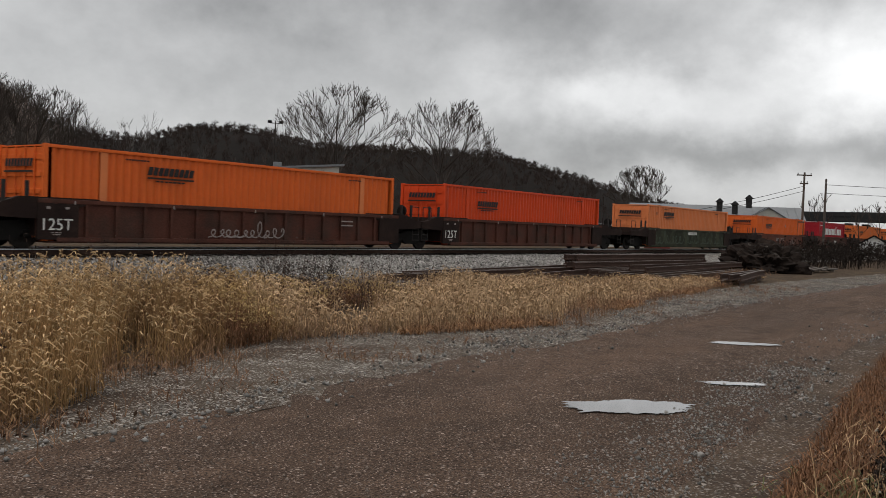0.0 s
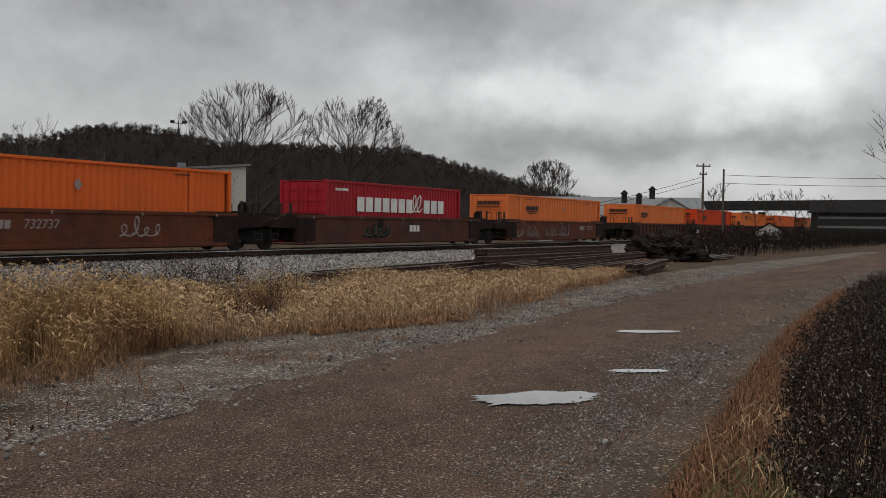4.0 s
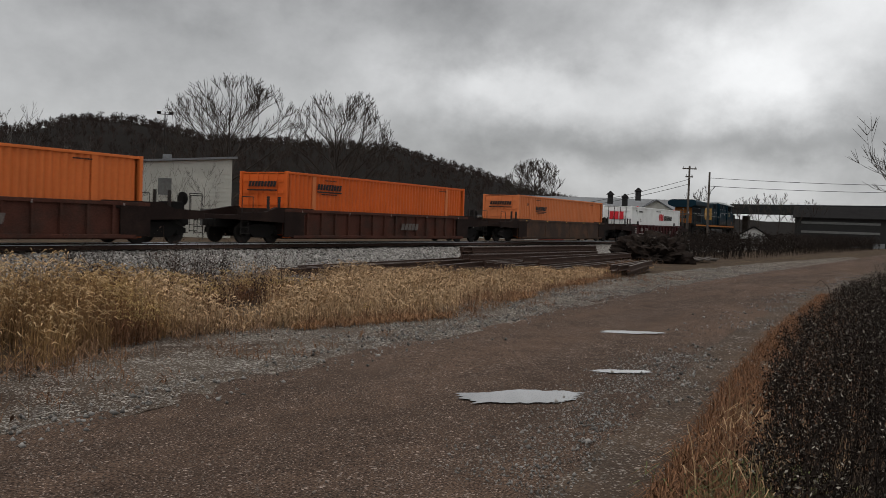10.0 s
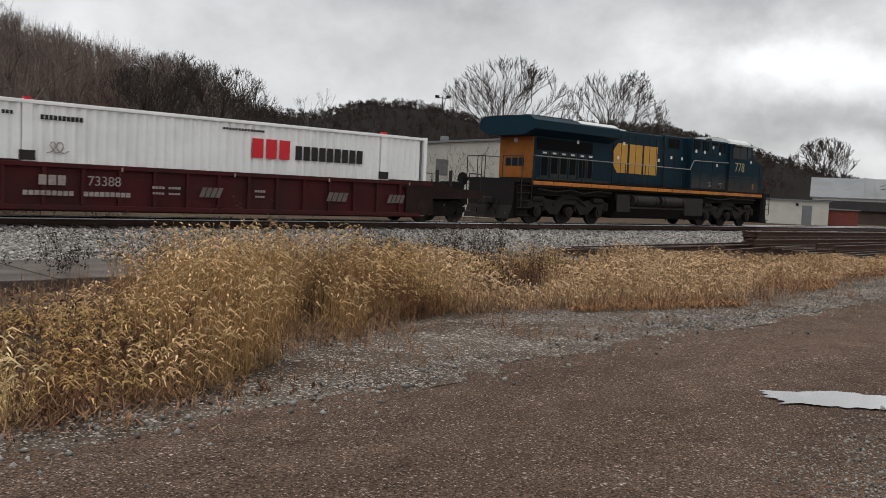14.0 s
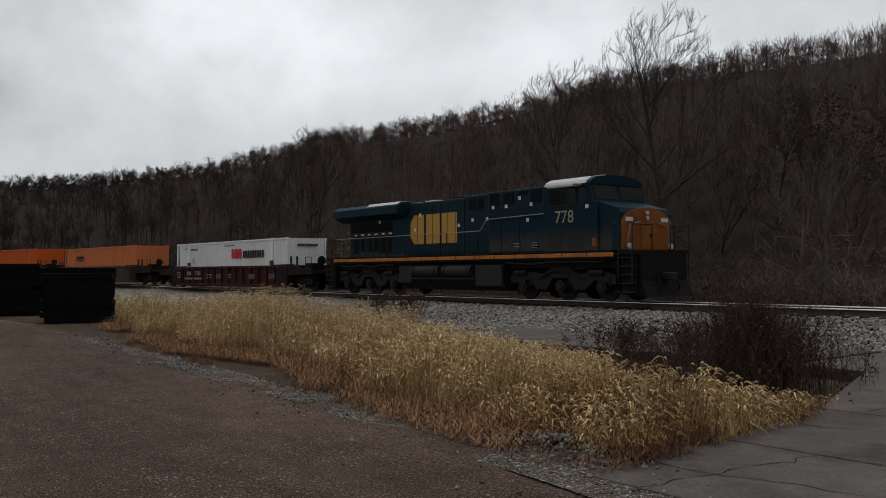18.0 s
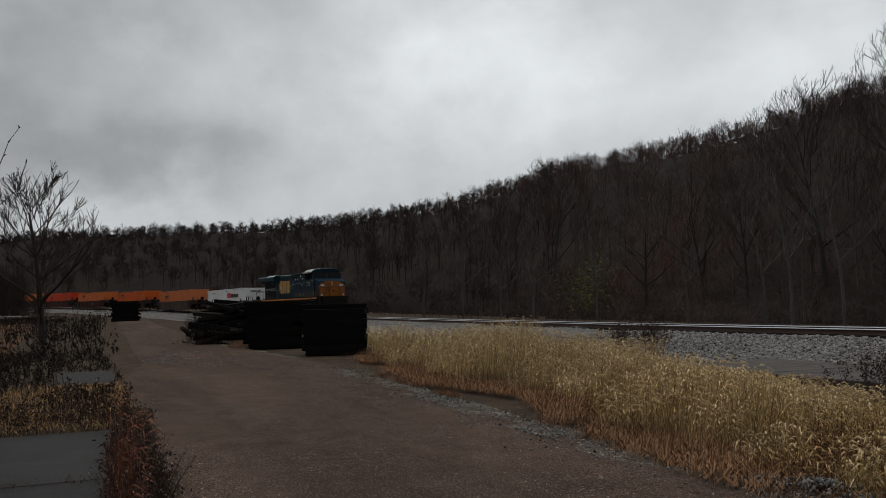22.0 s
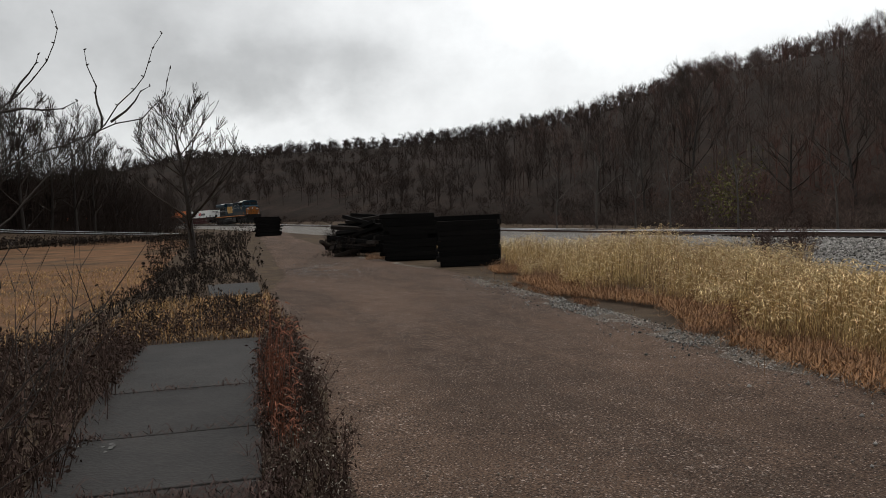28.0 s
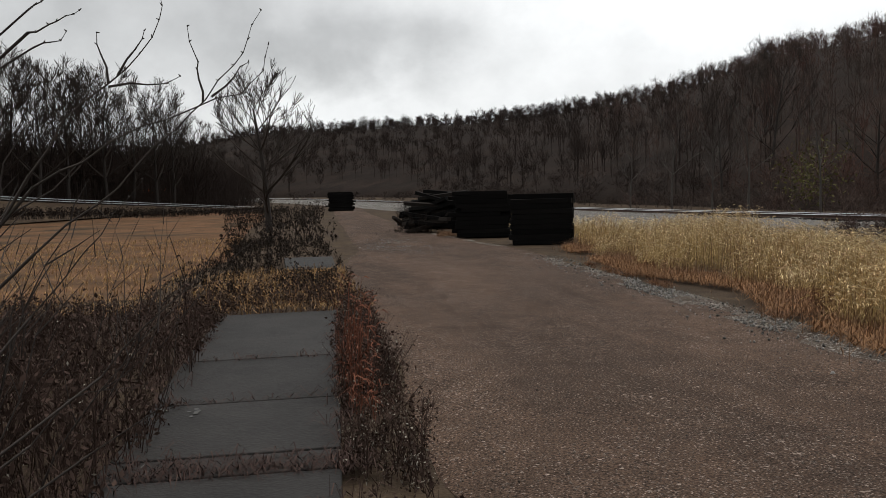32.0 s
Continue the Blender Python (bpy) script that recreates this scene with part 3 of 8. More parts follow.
def sheet(name, xs, lanes, material, zf, label, category, kind="structure"):
    """A strip of ground along x: lanes gives the cross rows (y) at each x."""
    P = []
    for x in xs:
        for y in lanes(x):
            P.append((x, y, zf(x, y)))
    nx, ny = len(xs), len(lanes(xs[0]))
    F = [[i * ny + j, (i + 1) * ny + j, (i + 1) * ny + j + 1, i * ny + j + 1] for i in range(nx - 1) for j in range(ny - 1)]
    ob = new(name, mesh_from(name, P, F, material))
    tagged(ob, label, category, "", kind)
    return ob


def nz(x, y, s=1.0, seed=0.0):
    return noise.noise(Vector((x * s, y * s, seed)))


def build_ground():
    ax = np.concatenate([-np.geomspace(2500, 60, 22), np.arange(-58, 60, 2.0), np.geomspace(60, 2500, 22)])
    ay = np.concatenate([-np.geomspace(2500, 30, 18), np.arange(-28, 40, 2.0), np.geomspace(42, 2500, 20)])
    P = [(x, y, float(min(rise(x), 9.0)) - 0.05 + 0.02 * nz(x, y, 0.3)) for x in ax for y in ay]
    n = len(ay)
    F = [[i * n + j, (i + 1) * n + j, (i + 1) * n + j + 1, i * n + j + 1] for i in range(len(ax) - 1) for j in range(n - 1)]
    g = new("ground", mesh_from("ground", P, F, M["soil"]))
    tagged(g, "brown soil and dead litter of the valley floor", "ground", "", "structure")


build_ground()

ROAD_LO = ([-130, -101, -31, -23, -13, -5, 5, 9, 14.5, 25, 52, 90, 200], [6.2, 4.8, 2.4, 1.35, 1.15, 1.05, 1.75, 2.2, 2.7, 3.2, 2.6, 1.0, -4.0])
ROAD_HI = ([-130, -101, -40, -28, -16, -8, -4, 4, 8, 14, 21, 35, 52, 90, 200], [10.0, 8.4, 7.0, 7.4, 6.4, 5.8, 5.3, 5.75, 6.15, 6.45, 6.9, 6.9, 6.3, 5.2, 1.0])


def road_lanes(x):
    lo = np.interp(x, *ROAD_LO) + 0.18 * nz(x, 1, 0.7) + 0.08 * nz(x, 7, 2.5)
    hi = np.interp(x, *ROAD_HI) + 0.22 * nz(x, 3, 0.6) + 0.10 * nz(x, 5, 2.3)
    return [lo + (hi - lo) * k for k in (0, 0.03, 0.125, 0.25, 0.375, 0.5, 0.625, 0.75, 0.875, 0.97, 1)]


def road_z(x, y):
    edge = min(y - np.interp(x, *ROAD_LO), np.interp(x, *ROAD_HI) - y)
    return float(rise(x)) - 0.08 * min(1.0, max(0.0, 1 - (edge + 0.25) / 0.45)) + 0.018 * nz(x, y, 0.5) + 0.008 * nz(x, y, 1.7)


ROAD_X = np.concatenate([np.arange(-130, -30, 2.5), np.arange(-30, 40, 0.35), np.arange(40, 200, 4.0)])
sheet("road", ROAD_X, road_lanes, M["asphalt"], road_z, "worn brown dirt-covered asphalt lane with puddles and loose stones", "road")


def gravel_lanes(x):
    hi = np.interp(x, *ROAD_HI)
    top = np.interp(x, [-130, -45, -30, -17, -10, -4, 2, 5, 8, 13, 22, 30, 45, 70], [8.2, 6.85, 7.2, 6.55, 6.15, 6.0, 6.2, 7.6, 9.0, 8.1, 8.7, 9.2, 8.6, 6.6]) + 0.35 * nz(x, 2, 0.5)
    return [hi - 0.45 + (top - hi + 0.45) * k / 4 for k in range(5)]


sheet("gravel_verge", np.arange(-60, 70, 0.5), gravel_lanes, M["gravel"], lambda x, y: float(rise(x)) - 0.006 + 0.02 * nz(x, y, 0.9), "loose grey gravel verge beside the lane", "gravel")
sheet("gravel_edge", np.arange(2.5, 60, 0.5), lambda x: [np.interp(x, *ROAD_LO) + o + 0.2 * nz(x, 9, 0.6) for o in (-0.9, -0.3, 0.25)], M["edgegravel"], lambda x, y: -0.008 + 0.01 * nz(x, y, 0.9), "thin strip of stones along the lane's grassy edge", "gravel")
sheet("field", np.arange(-125, -13, 4.0), lambda x: [np.interp(x, [-125, -60, -25, -13], [-2.0, -2.6, -1.9, -2.6]) + (o if o else 0.9 * nz(x, 3, 0.21)) for o in (0, -4, -9, -16, -26, -40, -60)], M["field"], lambda x, y: float(rise(x)) - 0.02 + 0.04 * nz(x, y, 0.15), "mown orange-brown dry grass field", "field")


def puddle(cx, cy, rx, ry, seed, turn):
    """Standing water with a ragged shore."""
    def shore(grow, z):
        n = 140
        bm = bmesh.new()
        vs = []
        for k in range(n):
            a = k * math.tau / n
            c, e = math.cos(a), math.sin(a)
            r = grow * (1 + 0.30 * noise.noise(Vector((c * 1.6, e * 1.6, seed))) + 0.26 * noise.noise(Vector((c * 5, e * 5, seed))) + 0.16 * noise.noise(Vector((c * 14, e * 14, seed))) + 0.06 * noise.noise(Vector((c * 34, e * 34, seed))))
            vs.append(bm.verts.new((cx + r * (rx * c * math.cos(turn) - ry * e * math.sin(turn)), cy + r * (rx * c * math.sin(turn) + ry * e * math.cos(turn)), z)))
        bm.faces.new(vs)
        return bm

    z = max(road_z(cx, cy), road_z(cx + rx, cy), road_z(cx - rx, cy)) + 0.012
    ob = part("puddle", shore(1.0, z), M["water"], None)
    tagged(ob, "shallow rain puddle mirroring the grey sky, in the lane", "puddle", "puddles in the lane", "structure")


puddle(7.45, 3.3, 0.62, 0.27, 3.0, -0.75)
puddle(9.45, 3.02, 0.36, 0.10, 8.0, -0.9)
puddle(13.05, 4.08, 0.50, 0.17, 5.0, -0.95)


# ---------------------------------------------------------------- railway
def sweep(us, profile, zoff=0.0):
    """Corner and face arrays of a cross-section (pairs: across, height) carried along the centre line."""
    P = []
    for u in us:
        x, y, z, h = track_point(u)
        a = math.radians(h)
        for o, hgt in profile:
            P.append((x - o * math.sin(a) * 1.0, y + o * math.cos(a), z + hgt + zoff))
    k = len(profile)
    F = [[i * k + j, i * k + j + 1, (i + 1) * k + j + 1, (i + 1) * k + j] for i in range(len(us) - 1) for j in range(k - 1)]
    return P, F


def build_track():
    us = np.concatenate([np.arange(-420, -60, 6.0), np.arange(-60, 90, 1.0), np.arange(90, 420, 8.0)])
    prof = [(-10.2, -0.47), (-7.5, -0.36), (-4.4, -0.29), (-2.4, -0.285), (-1.5, -0.27), (-1.1, -0.21), (1.5, -0.20), (2.2, -0.3), (4.5, -0.75), (6, -0.8)]
    P, F = sweep(us, prof)
    P = [(x, y, z + 0.05 * nz(x, y, 0.35) + 0.03 * nz(x, y, 2.1)) for x, y, z in P]
    b = new("ballast", mesh_from("ballast", P, F, M["ballast"]))
    tagged(b, "pale grey crushed-stone ballast under the railway", "ballast", "", "structure")
    track = thing("railway_track", "single railway track with bright rails on dark timber ties", "track", kind="structure")
    uu = np.concatenate([np.arange(-420, -60, 5.0), np.arange(-60, 60, 4.0), np.arange(60, 421, 10.0)])
    for side in (-0.755, 0.755):
        s = side
        prof = [(s - 0.07, -0.18), (s - 0.07, -0.165), (s - 0.012, -0.145), (s - 0.012, -0.045), (s - 0.036, -0.035), (s - 0.036, -0.004), (s + 0.036, -0.004), (s + 0.036, -0.035), (s + 0.012, -0.045), (s + 0.012, -0.145), (s + 0.07, -0.165), (s + 0.07, -0.18)]
        part("rail", mesh_from("rail", *sweep(uu, prof), M["rail"]), None, track, "rust-brown steel rail")
        part("rail_head", mesh_from("rail_head", *sweep(uu, [(s - 0.038, -0.03), (s - 0.038, -0.006), (s - 0.032, 0.001), (s + 0.032, 0.001), (s + 0.038, -0.006), (s + 0.038, -0.03)]), M["shine"]), None, track, "polished running surface")
    tb = box(-0.115, 0.115, -1.3, 1.3, -0.36, -0.175, bevel=0.012)
    me = bpy.data.meshes.new("tie"); tb.to_mesh(me); tb.free(); me.materials.append(M["tie"])
    rng = random.Random(4)
    for k in range(290):
        u = -52 + k * 0.52
        x, y, z, h = track_point(u)
        t = new("tie", me); t.parent = track
        t.matrix_local = pose(x, y + rng.uniform(-0.05, 0.05), z + rng.uniform(-0.012, 0.008), 0, 0, h + rng.uniform(-1.2, 1.2))


build_track()


def stones(name, spots, smin, smax, label, material, seed):
    """Loose crushed stones, eight faces each, one object."""
    rng = np.random.default_rng(seed)
    n = len(spots)
    base = np.array([[1, 0, 0], [0, 1, 0], [-1, 0, 0], [0, -1, 0], [0, 0, 1], [0, 0, -1]], float)
    s = (smin + (smax - smin) * rng.uniform(0, 1, (n, 1, 1)) ** 2.5) * rng.uniform(0.6, 1.3, (n, 1, 3))
    V = base[None] * s * rng.uniform(0.75, 1.25, (n, 6, 1))
    a = rng.uniform(0, math.tau, n); b = rng.uniform(-0.6, 0.6, n)
    ca, sa, cb, sb = np.cos(a), np.sin(a), np.cos(b), np.sin(b)
    x, y, z = V[..., 0], V[..., 1], V[..., 2]
    y, z = y * cb[:, None] - z * sb[:, None], y * sb[:, None] + z * cb[:, None]
    x, y = x * ca[:, None] - y * sa[:, None], x * sa[:, None] + y * ca[:, None]
    V = np.stack([x, y, z], -1) + np.asarray(spots)[:, None, :]
    F = np.array([[0, 1, 4], [1, 2, 4], [2, 3, 4], [3, 0, 4], [1, 0, 5], [2, 1, 5], [3, 2, 5], [0, 3, 5]])
    F = F[None] + (np.arange(n) * 6)[:, None, None]
    ob = new(name, mesh_from(name, V.reshape(-1, 3), F.reshape(-1, 3), material))
    tagged(ob, label, "stones", "", "stuff")


def build_stones():
    rng = np.random.default_rng(11)
    S = []
    for _ in range(26000):   # ballast shoulder seen from the lane
        x = rng.uniform(-34, 48)
        o = -10.0 + 8.4 * rng.uniform() ** 0.7
        h = np.interp(o, [-10.2, -7.5, -4.4, -2.4, -1.5], [-0.47, -0.36, -0.30, -0.285, -0.27])
        S.append((x, TRACK_Y + o, RAIL_Z + h + 0.05 * nz(x, TRACK_Y + o, 0.35) + rng.uniform(0.0, 0.04)))
    stones("ballast_stones", S, 0.03, 0.065, "pale grey crushed stones of the track bed", M["ballaststone"], 2)
    S = []
    for _ in range(15000):
        x = rng.uniform(-24, 44)
        l = gravel_lanes(x)
        y = l[0] + (l[4] - l[0]) * rng.uniform()
        if nz(x, y, 0.55, 4) > (0.02 if x > -5 else 0.2):
            S.append((x, y, rng.uniform(0.0, 0.015)))
    for _ in range(3600):
        x = rng.uniform(2.5, 40)
        y = np.interp(x, *ROAD_LO) + rng.normal(0.15, 0.4)
        if nz(x, y, 0.9, 21) > -0.05:
            S.append((x, y, rng.uniform(0.0, 0.012)))
    for _ in range(3000):   # stones spilled over the lane's edge
        x = rng.uniform(-24, 30)
        S.append((x, np.interp(x, *ROAD_HI) - abs(rng.normal(0, 0.5)) + 0.25, rng.uniform(0.004, 0.014)))
    for _ in range(900):    # the heap beside the concrete path
        r, a = abs(rng.normal(0, 0.5)), rng.uniform(0, math.tau)
        S.append((-5.75 + r * math.cos(a) * 1.3, 5.95 + r * math.sin(a) * 0.6, max(0.0, 0.10 - 0.12 * r) + rng.uniform(0, 0.03)))
    for _ in range(1300):   # bleached gravel spread over the lane before the timber stacks
        x = rng.normal(-33, 3.2)
        y = 3.9 + rng.normal(0, 0.75) - 0.06 * (x + 33)
        if nz(x, y, 0.6, 41) > -0.15:
            S.append((x, y, float(road_z(x, y)) + 0.004))
    stones("verge_stones", S, 0.008, 0.027, "loose grey stones beside the lane", M["stone"], 3)
    S = []
    for _ in range(4200):   # fine gravel washed together beside the puddles
        x = rng.uniform(4.8, 11.5)
        y = np.interp(x, *ROAD_LO) + 0.5 + rng.normal(0, 0.3)
        if nz(x, y, 0.8, 51) > -0.2:
            S.append((x, y, road_z(x, y) + 0.002))
    stones("puddle_gravel", S, 0.005, 0.015, "fine pale gravel washed together beside the puddles", M["stone"], 9)
    S = []
    for _ in range(7000):
        x = rng.normal(0, 14)
        lo, hi = np.interp(x, *ROAD_LO), np.interp(x, *ROAD_HI)
        y = rng.uniform(lo, hi)
        S.append((x, y, road_z(x, y) + 0.002))
    for _ in range(7000):
        x = rng.normal(-1, 6)
        lo, hi = np.interp(x, *ROAD_LO), np.interp(x, *ROAD_HI)
        y = rng.uniform(lo, hi)
        if nz(x, y, 0.7, 14) > -0.1:
            S.append((x, y, road_z(x, y) + 0.001))
    stones("lane_grit", S, 0.003, 0.012, "small pale grit scattered over the lane", M["grit"], 5)


build_stones()


# ---------------------------------------------------------------- hills
SKY_AZ = [-92, -80, -75, -68, -63.4, -59.8, -56.9, -50, -45, -41.5, -38, -34.5, -31, -26.7, -21.7, -18.5, -16, -11, -3, 1, 6, 15, 24, 34, 43, 48, 55, 60, 66, 73, 79, 86, 92, 100, 112, 125]
SKY_EL = [1.0, 1.2, 1.4, 2.1, 3.2, 4.1, 5.0, 5.0, 5.1, 5.8, 5.9, 4.8, 5.0, 7.4, 7.6, 8.2, 9.5, 10.0, 10.2, 11.6, 13.2, 14.1, 13.3, 12.8, 11.9, 10.4, 9.4, 8.7, 6.9, 6.0, 5.5, 5.3, 5.1, 3.6, 3.2, 3.0]
RIDGE_AZ = [-92, -60, -45, -33, -29, -22, -10, 0, 20, 40, 50, 60, 70, 80, 92, 125]
RIDGE_R = [620, 600, 560, 520, 330, 310, 310, 310, 310, 320, 340, 370, 430, 500, 560, 580]
FOOT_R = [240, 220, 190, 150, 75, 46, 36, 34, 37, 47, 58, 74, 110, 180, 270, 300]


def tree_height(az):
    """Height of the wood along the valley side: tall on the near slope, low on the far hills."""
    return float(np.interp(az, [-36, -28, 42, 64], [10.5, 13.0, 13.0, 11.5]))


def hill_point(az, t):
    """A point on the slope: t runs from the foot (0) over the ridge (1) and down behind it (1.4)."""
    r0, r1 = np.interp(az, RIDGE_AZ, FOOT_R), np.interp(az, RIDGE_AZ, RIDGE_R)
    top = 1.6 + r1 * math.tan(math.radians(np.interp(az, SKY_AZ, SKY_EL))) - tree_height(az) * 0.56
    top = max(top, 0.5)
    foot = -0.3 + (float(min(rise(-r0 * math.sin(math.radians(az))), 4.0)) if az > 40 else 0.0)
    r = r0 + (r1 - r0) * t
    s = min(t, 1.0)
    z = foot + (top - foot) * (s ** 1.25 * 0.55 + 0.45 * math.sin(s * math.pi / 2)) if t <= 1 else top - (t - 1) * 0.35 * (r1 - r0)
    a = math.radians(az)
    x, y = -r * math.sin(a), r * math.cos(a)
    return x, y, z + (1.2 * nz(x, y, 0.02) + 0.5 * nz(x, y, 0.09)) * min(1.0, t * 3)


def build_hill():
    ts = [-0.02, 0.0, 0.08, 0.16, 0.25, 0.34, 0.43, 0.52, 0.61, 0.7, 0.79, 0.88, 0.95, 1.0, 1.1, 1.25, 1.45]
    n = len(ts)
    for name, azs, m, label in (("distant_hill", np.arange(-92, -30.9, 1.0), "farhill", "wooded hill across the valley, shade in its colour"), ("hillside", np.arange(-31, 125.1, 1.0), "hill", "steep wooded valley side covered with brown leaf litter")):
        P = [hill_point(a, t) if t >= 0 else tuple(np.array(hill_point(a, 0.0)) - (0, 0, 0.6)) for a in azs for t in ts]
        F = [[i * n + j, i * n + j + 1, (i + 1) * n + j + 1, (i + 1) * n + j] for i in range(len(azs) - 1) for j in range(n - 1)]
        ob = new(name, mesh_from(name, P, F, M[m]))
        ob.data.polygons.foreach_set("use_smooth", [True] * len(F))
        tagged(ob, label, "hill", "", "structure")


build_hill()


# ---------------------------------------------------------------- trees
def grow(seed, height, crown=0.42, base=0.28, fan=0.55, levels=4, limbs=9, trunk_r=0.0, twig=0.006, fork=4, wobble=0.16, rear=1.0, dome=0.0):
    """Limbs of a bare tree, as rows for tubes(): the trunk, then boughs that split into twigs."""
    rng = random.Random(seed)
    trunk, crown_rows = [], []
    R = trunk_r or height * 0.014

    def limb(p, d, length, r, level, rows):
        n = 3 if level < levels else 2
        pts = [p]
        for k in range(n):
            d = (d + Vector((rng.uniform(-1, 1), rng.uniform(-1, 1), rng.uniform(-0.3, 1.0))) * wobble).normalized()
            q = p + d * (length / n)
            if dome and (q.x * q.x + q.y * q.y) / (dome * height) ** 2 + ((q.z - 0.42 * height) / (0.58 * height)) ** 2 > rng.uniform(0.86, 1.06):
                break
            ra, rb = r * (1 - 0.6 * k / n), r * (1 - 0.6 * (k + 1) / n)
            if level >= levels and k == n - 1:
                rb = twig * 0.4
            rows.append((*p, *q, max(ra, twig), max(rb, twig * 0.5)))
            p = q
            pts.append((p, d, rb))
        if level < levels and len(pts) > 1:
            for j in range(fork):
                k = rng.choice((1, 2, 3, 3)) if j else 3
                o, dd, rr = pts[min(k, len(pts) - 1)]
                side = Vector((rng.uniform(-1, 1), rng.uniform(-1, 1), rng.uniform(-0.2, 0.8))).normalized()
                limb(o, (dd + side * fan).normalized(), length * rng.uniform(0.45, 0.72), max(rr * 0.7, twig), level + 1, rows)

    p, d = Vector((0, 0, -0.15)), Vector((0, 0, 1))
    tops = []
    n = 6
    hh = height * 0.72
    for k in range(n):
        d = (d + Vector((rng.uniform(-1, 1), rng.uniform(-1, 1), 0)) * 0.06).normalized()
        q = p + d * (hh / n)
        trunk.append((*p, *q, R * (1 - 0.75 * k / n), R * (1 - 0.75 * (k + 1) / n)))
        p = q
        tops.append((q, R * (1 - 0.75 * (k + 1) / n)))
    for j in range(limbs):
        f = base + (1 - base) * (j + 0.5) / limbs
        i = min(n - 1, int(f * n))
        o, rr = tops[i]
        a = j * 2.4 + rng.uniform(-0.5, 0.5)
        up = (0.55 + 0.9 * f) * rear
        dd = Vector((math.cos(a), math.sin(a), up)).normalized()
        limb(o, dd, height * crown * (1.15 - 0.6 * f) * rng.uniform(0.8, 1.15), rr * 0.62, 1, crown_rows)
    f = height / max(r[5] for r in crown_rows)
    fit = lambda rows: [tuple(q * f for q in r[:6]) + tuple(r[6:]) for r in rows]
    return fit(trunk), fit(crown_rows)


def make_tree(name, label, seed, height, at, group="", bark="bark", twigs="twig", **kw):
    tr, cr = grow(seed, height, **kw)
    ob = thing(name, label, "tree", group)
    part("trunk", mesh_from("trunk", *tubes(tr, 8), M[bark]), None, ob, smooth=True)
    part("crown", mesh_from("crown", *tubes(cr, 3), M[twigs]), None, ob, "bare branching twigs")
    ob.matrix_world = at
    return ob


def polar(az, r, z=0.0):
    a = math.radians(az)
    return -r * math.sin(a), r * math.cos(a), z


def build_trees():
    # big bare trees beyond the track
    a = make_tree("bare_tree", "tall bare broad-crowned tree with upswept twigs behind the railway", 3, 13.4, pose(*polar(-46.9, 74, -0.4)), crown=0.43, limbs=26, fork=5, fan=0.58, base=0.03, trunk_r=0.2, twig=0.018, wobble=0.11, rear=0.75, dome=0.52)
    make_tree("bare_tree", "tall bare tree with upright branching crown behind the railway", 8, 13.4, pose(*polar(-53.7, 80, -0.4)), crown=0.42, limbs=25, fork=5, fan=0.58, base=0.03, trunk_r=0.2, twig=0.019, wobble=0.11, rear=0.85, dome=0.44)
    make_tree("bare_tree", "round-crowned bare tree far beyond the train", 12, 13.0, pose(*polar(-66.0, 150, -0.4)), crown=0.42, limbs=16, fork=5, fan=0.75, base=0.2, trunk_r=0.3, twig=0.03, dome=0.5)
    sap = make_tree("bare_tree", "slender pale bare sapling behind the railway", 21, 7.2, pose(*polar(-34.9, 48, -0.3)), crown=0.3, limbs=10, fork=4, fan=0.6, base=0.1, trunk_r=0.06, twig=0.008, bark="pale_bark", twigs="pale_bark", levels=3)
    for k, (az, r, s) in enumerate([(-38.2, 50, 0.8), (-39.6, 52, 0.7), (-41.3, 54, 0.75), (-43.6, 52, 0.65), (-45.2, 56, 0.7), (-36.6, 54, 0.7)]):
        copy_thing(sap, pose(*polar(az, r, -0.3), 0, 0, 61 * k) @ Matrix.Scale(s, 4))
    for k, (az, r, h) in enumerate([(-26.5, 78, 12.5), (-29.0, 84, 12.5), (-27.8, 95, 13.5), (-24.5, 76, 11.0), (-31.2, 95, 8.5)]):
        copy_thing(a, pose(*polar(az, r, -0.5), 0, 0, 70 * k) @ Matrix.Scale(h / 13.0, 4))
    # trees in front of the hill
    t = make_tree("bare_tree", "tall bare tree standing above the hillside wood", 31, 20.5, pose(*polar(38.2, 72, 2.0)), crown=0.28, limbs=15, fork=5, fan=0.6, base=0.25, trunk_r=0.26, twig=0.015, dome=0.32)
    make_tree("bare_tree", "broad bare tree with grey fanned branches before the hill", 71, 13.8, pose(*polar(17.2, 44, 0.0)), crown=0.34, limbs=20, fork=5, fan=0.62, base=0.12, trunk_r=0.22, twig=0.010, wobble=0.12, rear=0.8, dome=0.36, bark="pale_bark", twigs="greytwig")
    copy_thing(t, pose(*polar(32.0, 60, 1.0), 0, 0, 200) @ Matrix.Scale(0.62, 4))
    copy_thing(t, pose(*polar(44.0, 62, 1.0), 0, 0, 20) @ Matrix.Scale(0.74, 4))
    copy_thing(t, pose(*polar(60.2, 96, 2.0), 0, 0, 250) @ Matrix.Scale(0.75, 4))
    copy_thing(t, pose(*polar(24.5, 58, 1.0), 0, 0, 300) @ Matrix.Scale(0.6, 4))
    b = make_tree("pale_tree", "slim pale-barked bare tree at the foot of the hill", 44, 9.0, pose(*polar(46.0, 47, 0.2)), crown=0.3, limbs=8, fork=4, fan=0.6, base=0.35, trunk_r=0.10, twig=0.01, bark="pale_bark", twigs="pale_bark", levels=3)
    u = make_tree("bare_tree", "bare spreading tree at the edge of the hillside wood", 35, 12.0, pose(*polar(21.0, 52, 0.3)), crown=0.45, limbs=11, fork=4, fan=0.7, base=0.15, trunk_r=0.18, twig=0.010, levels=3)
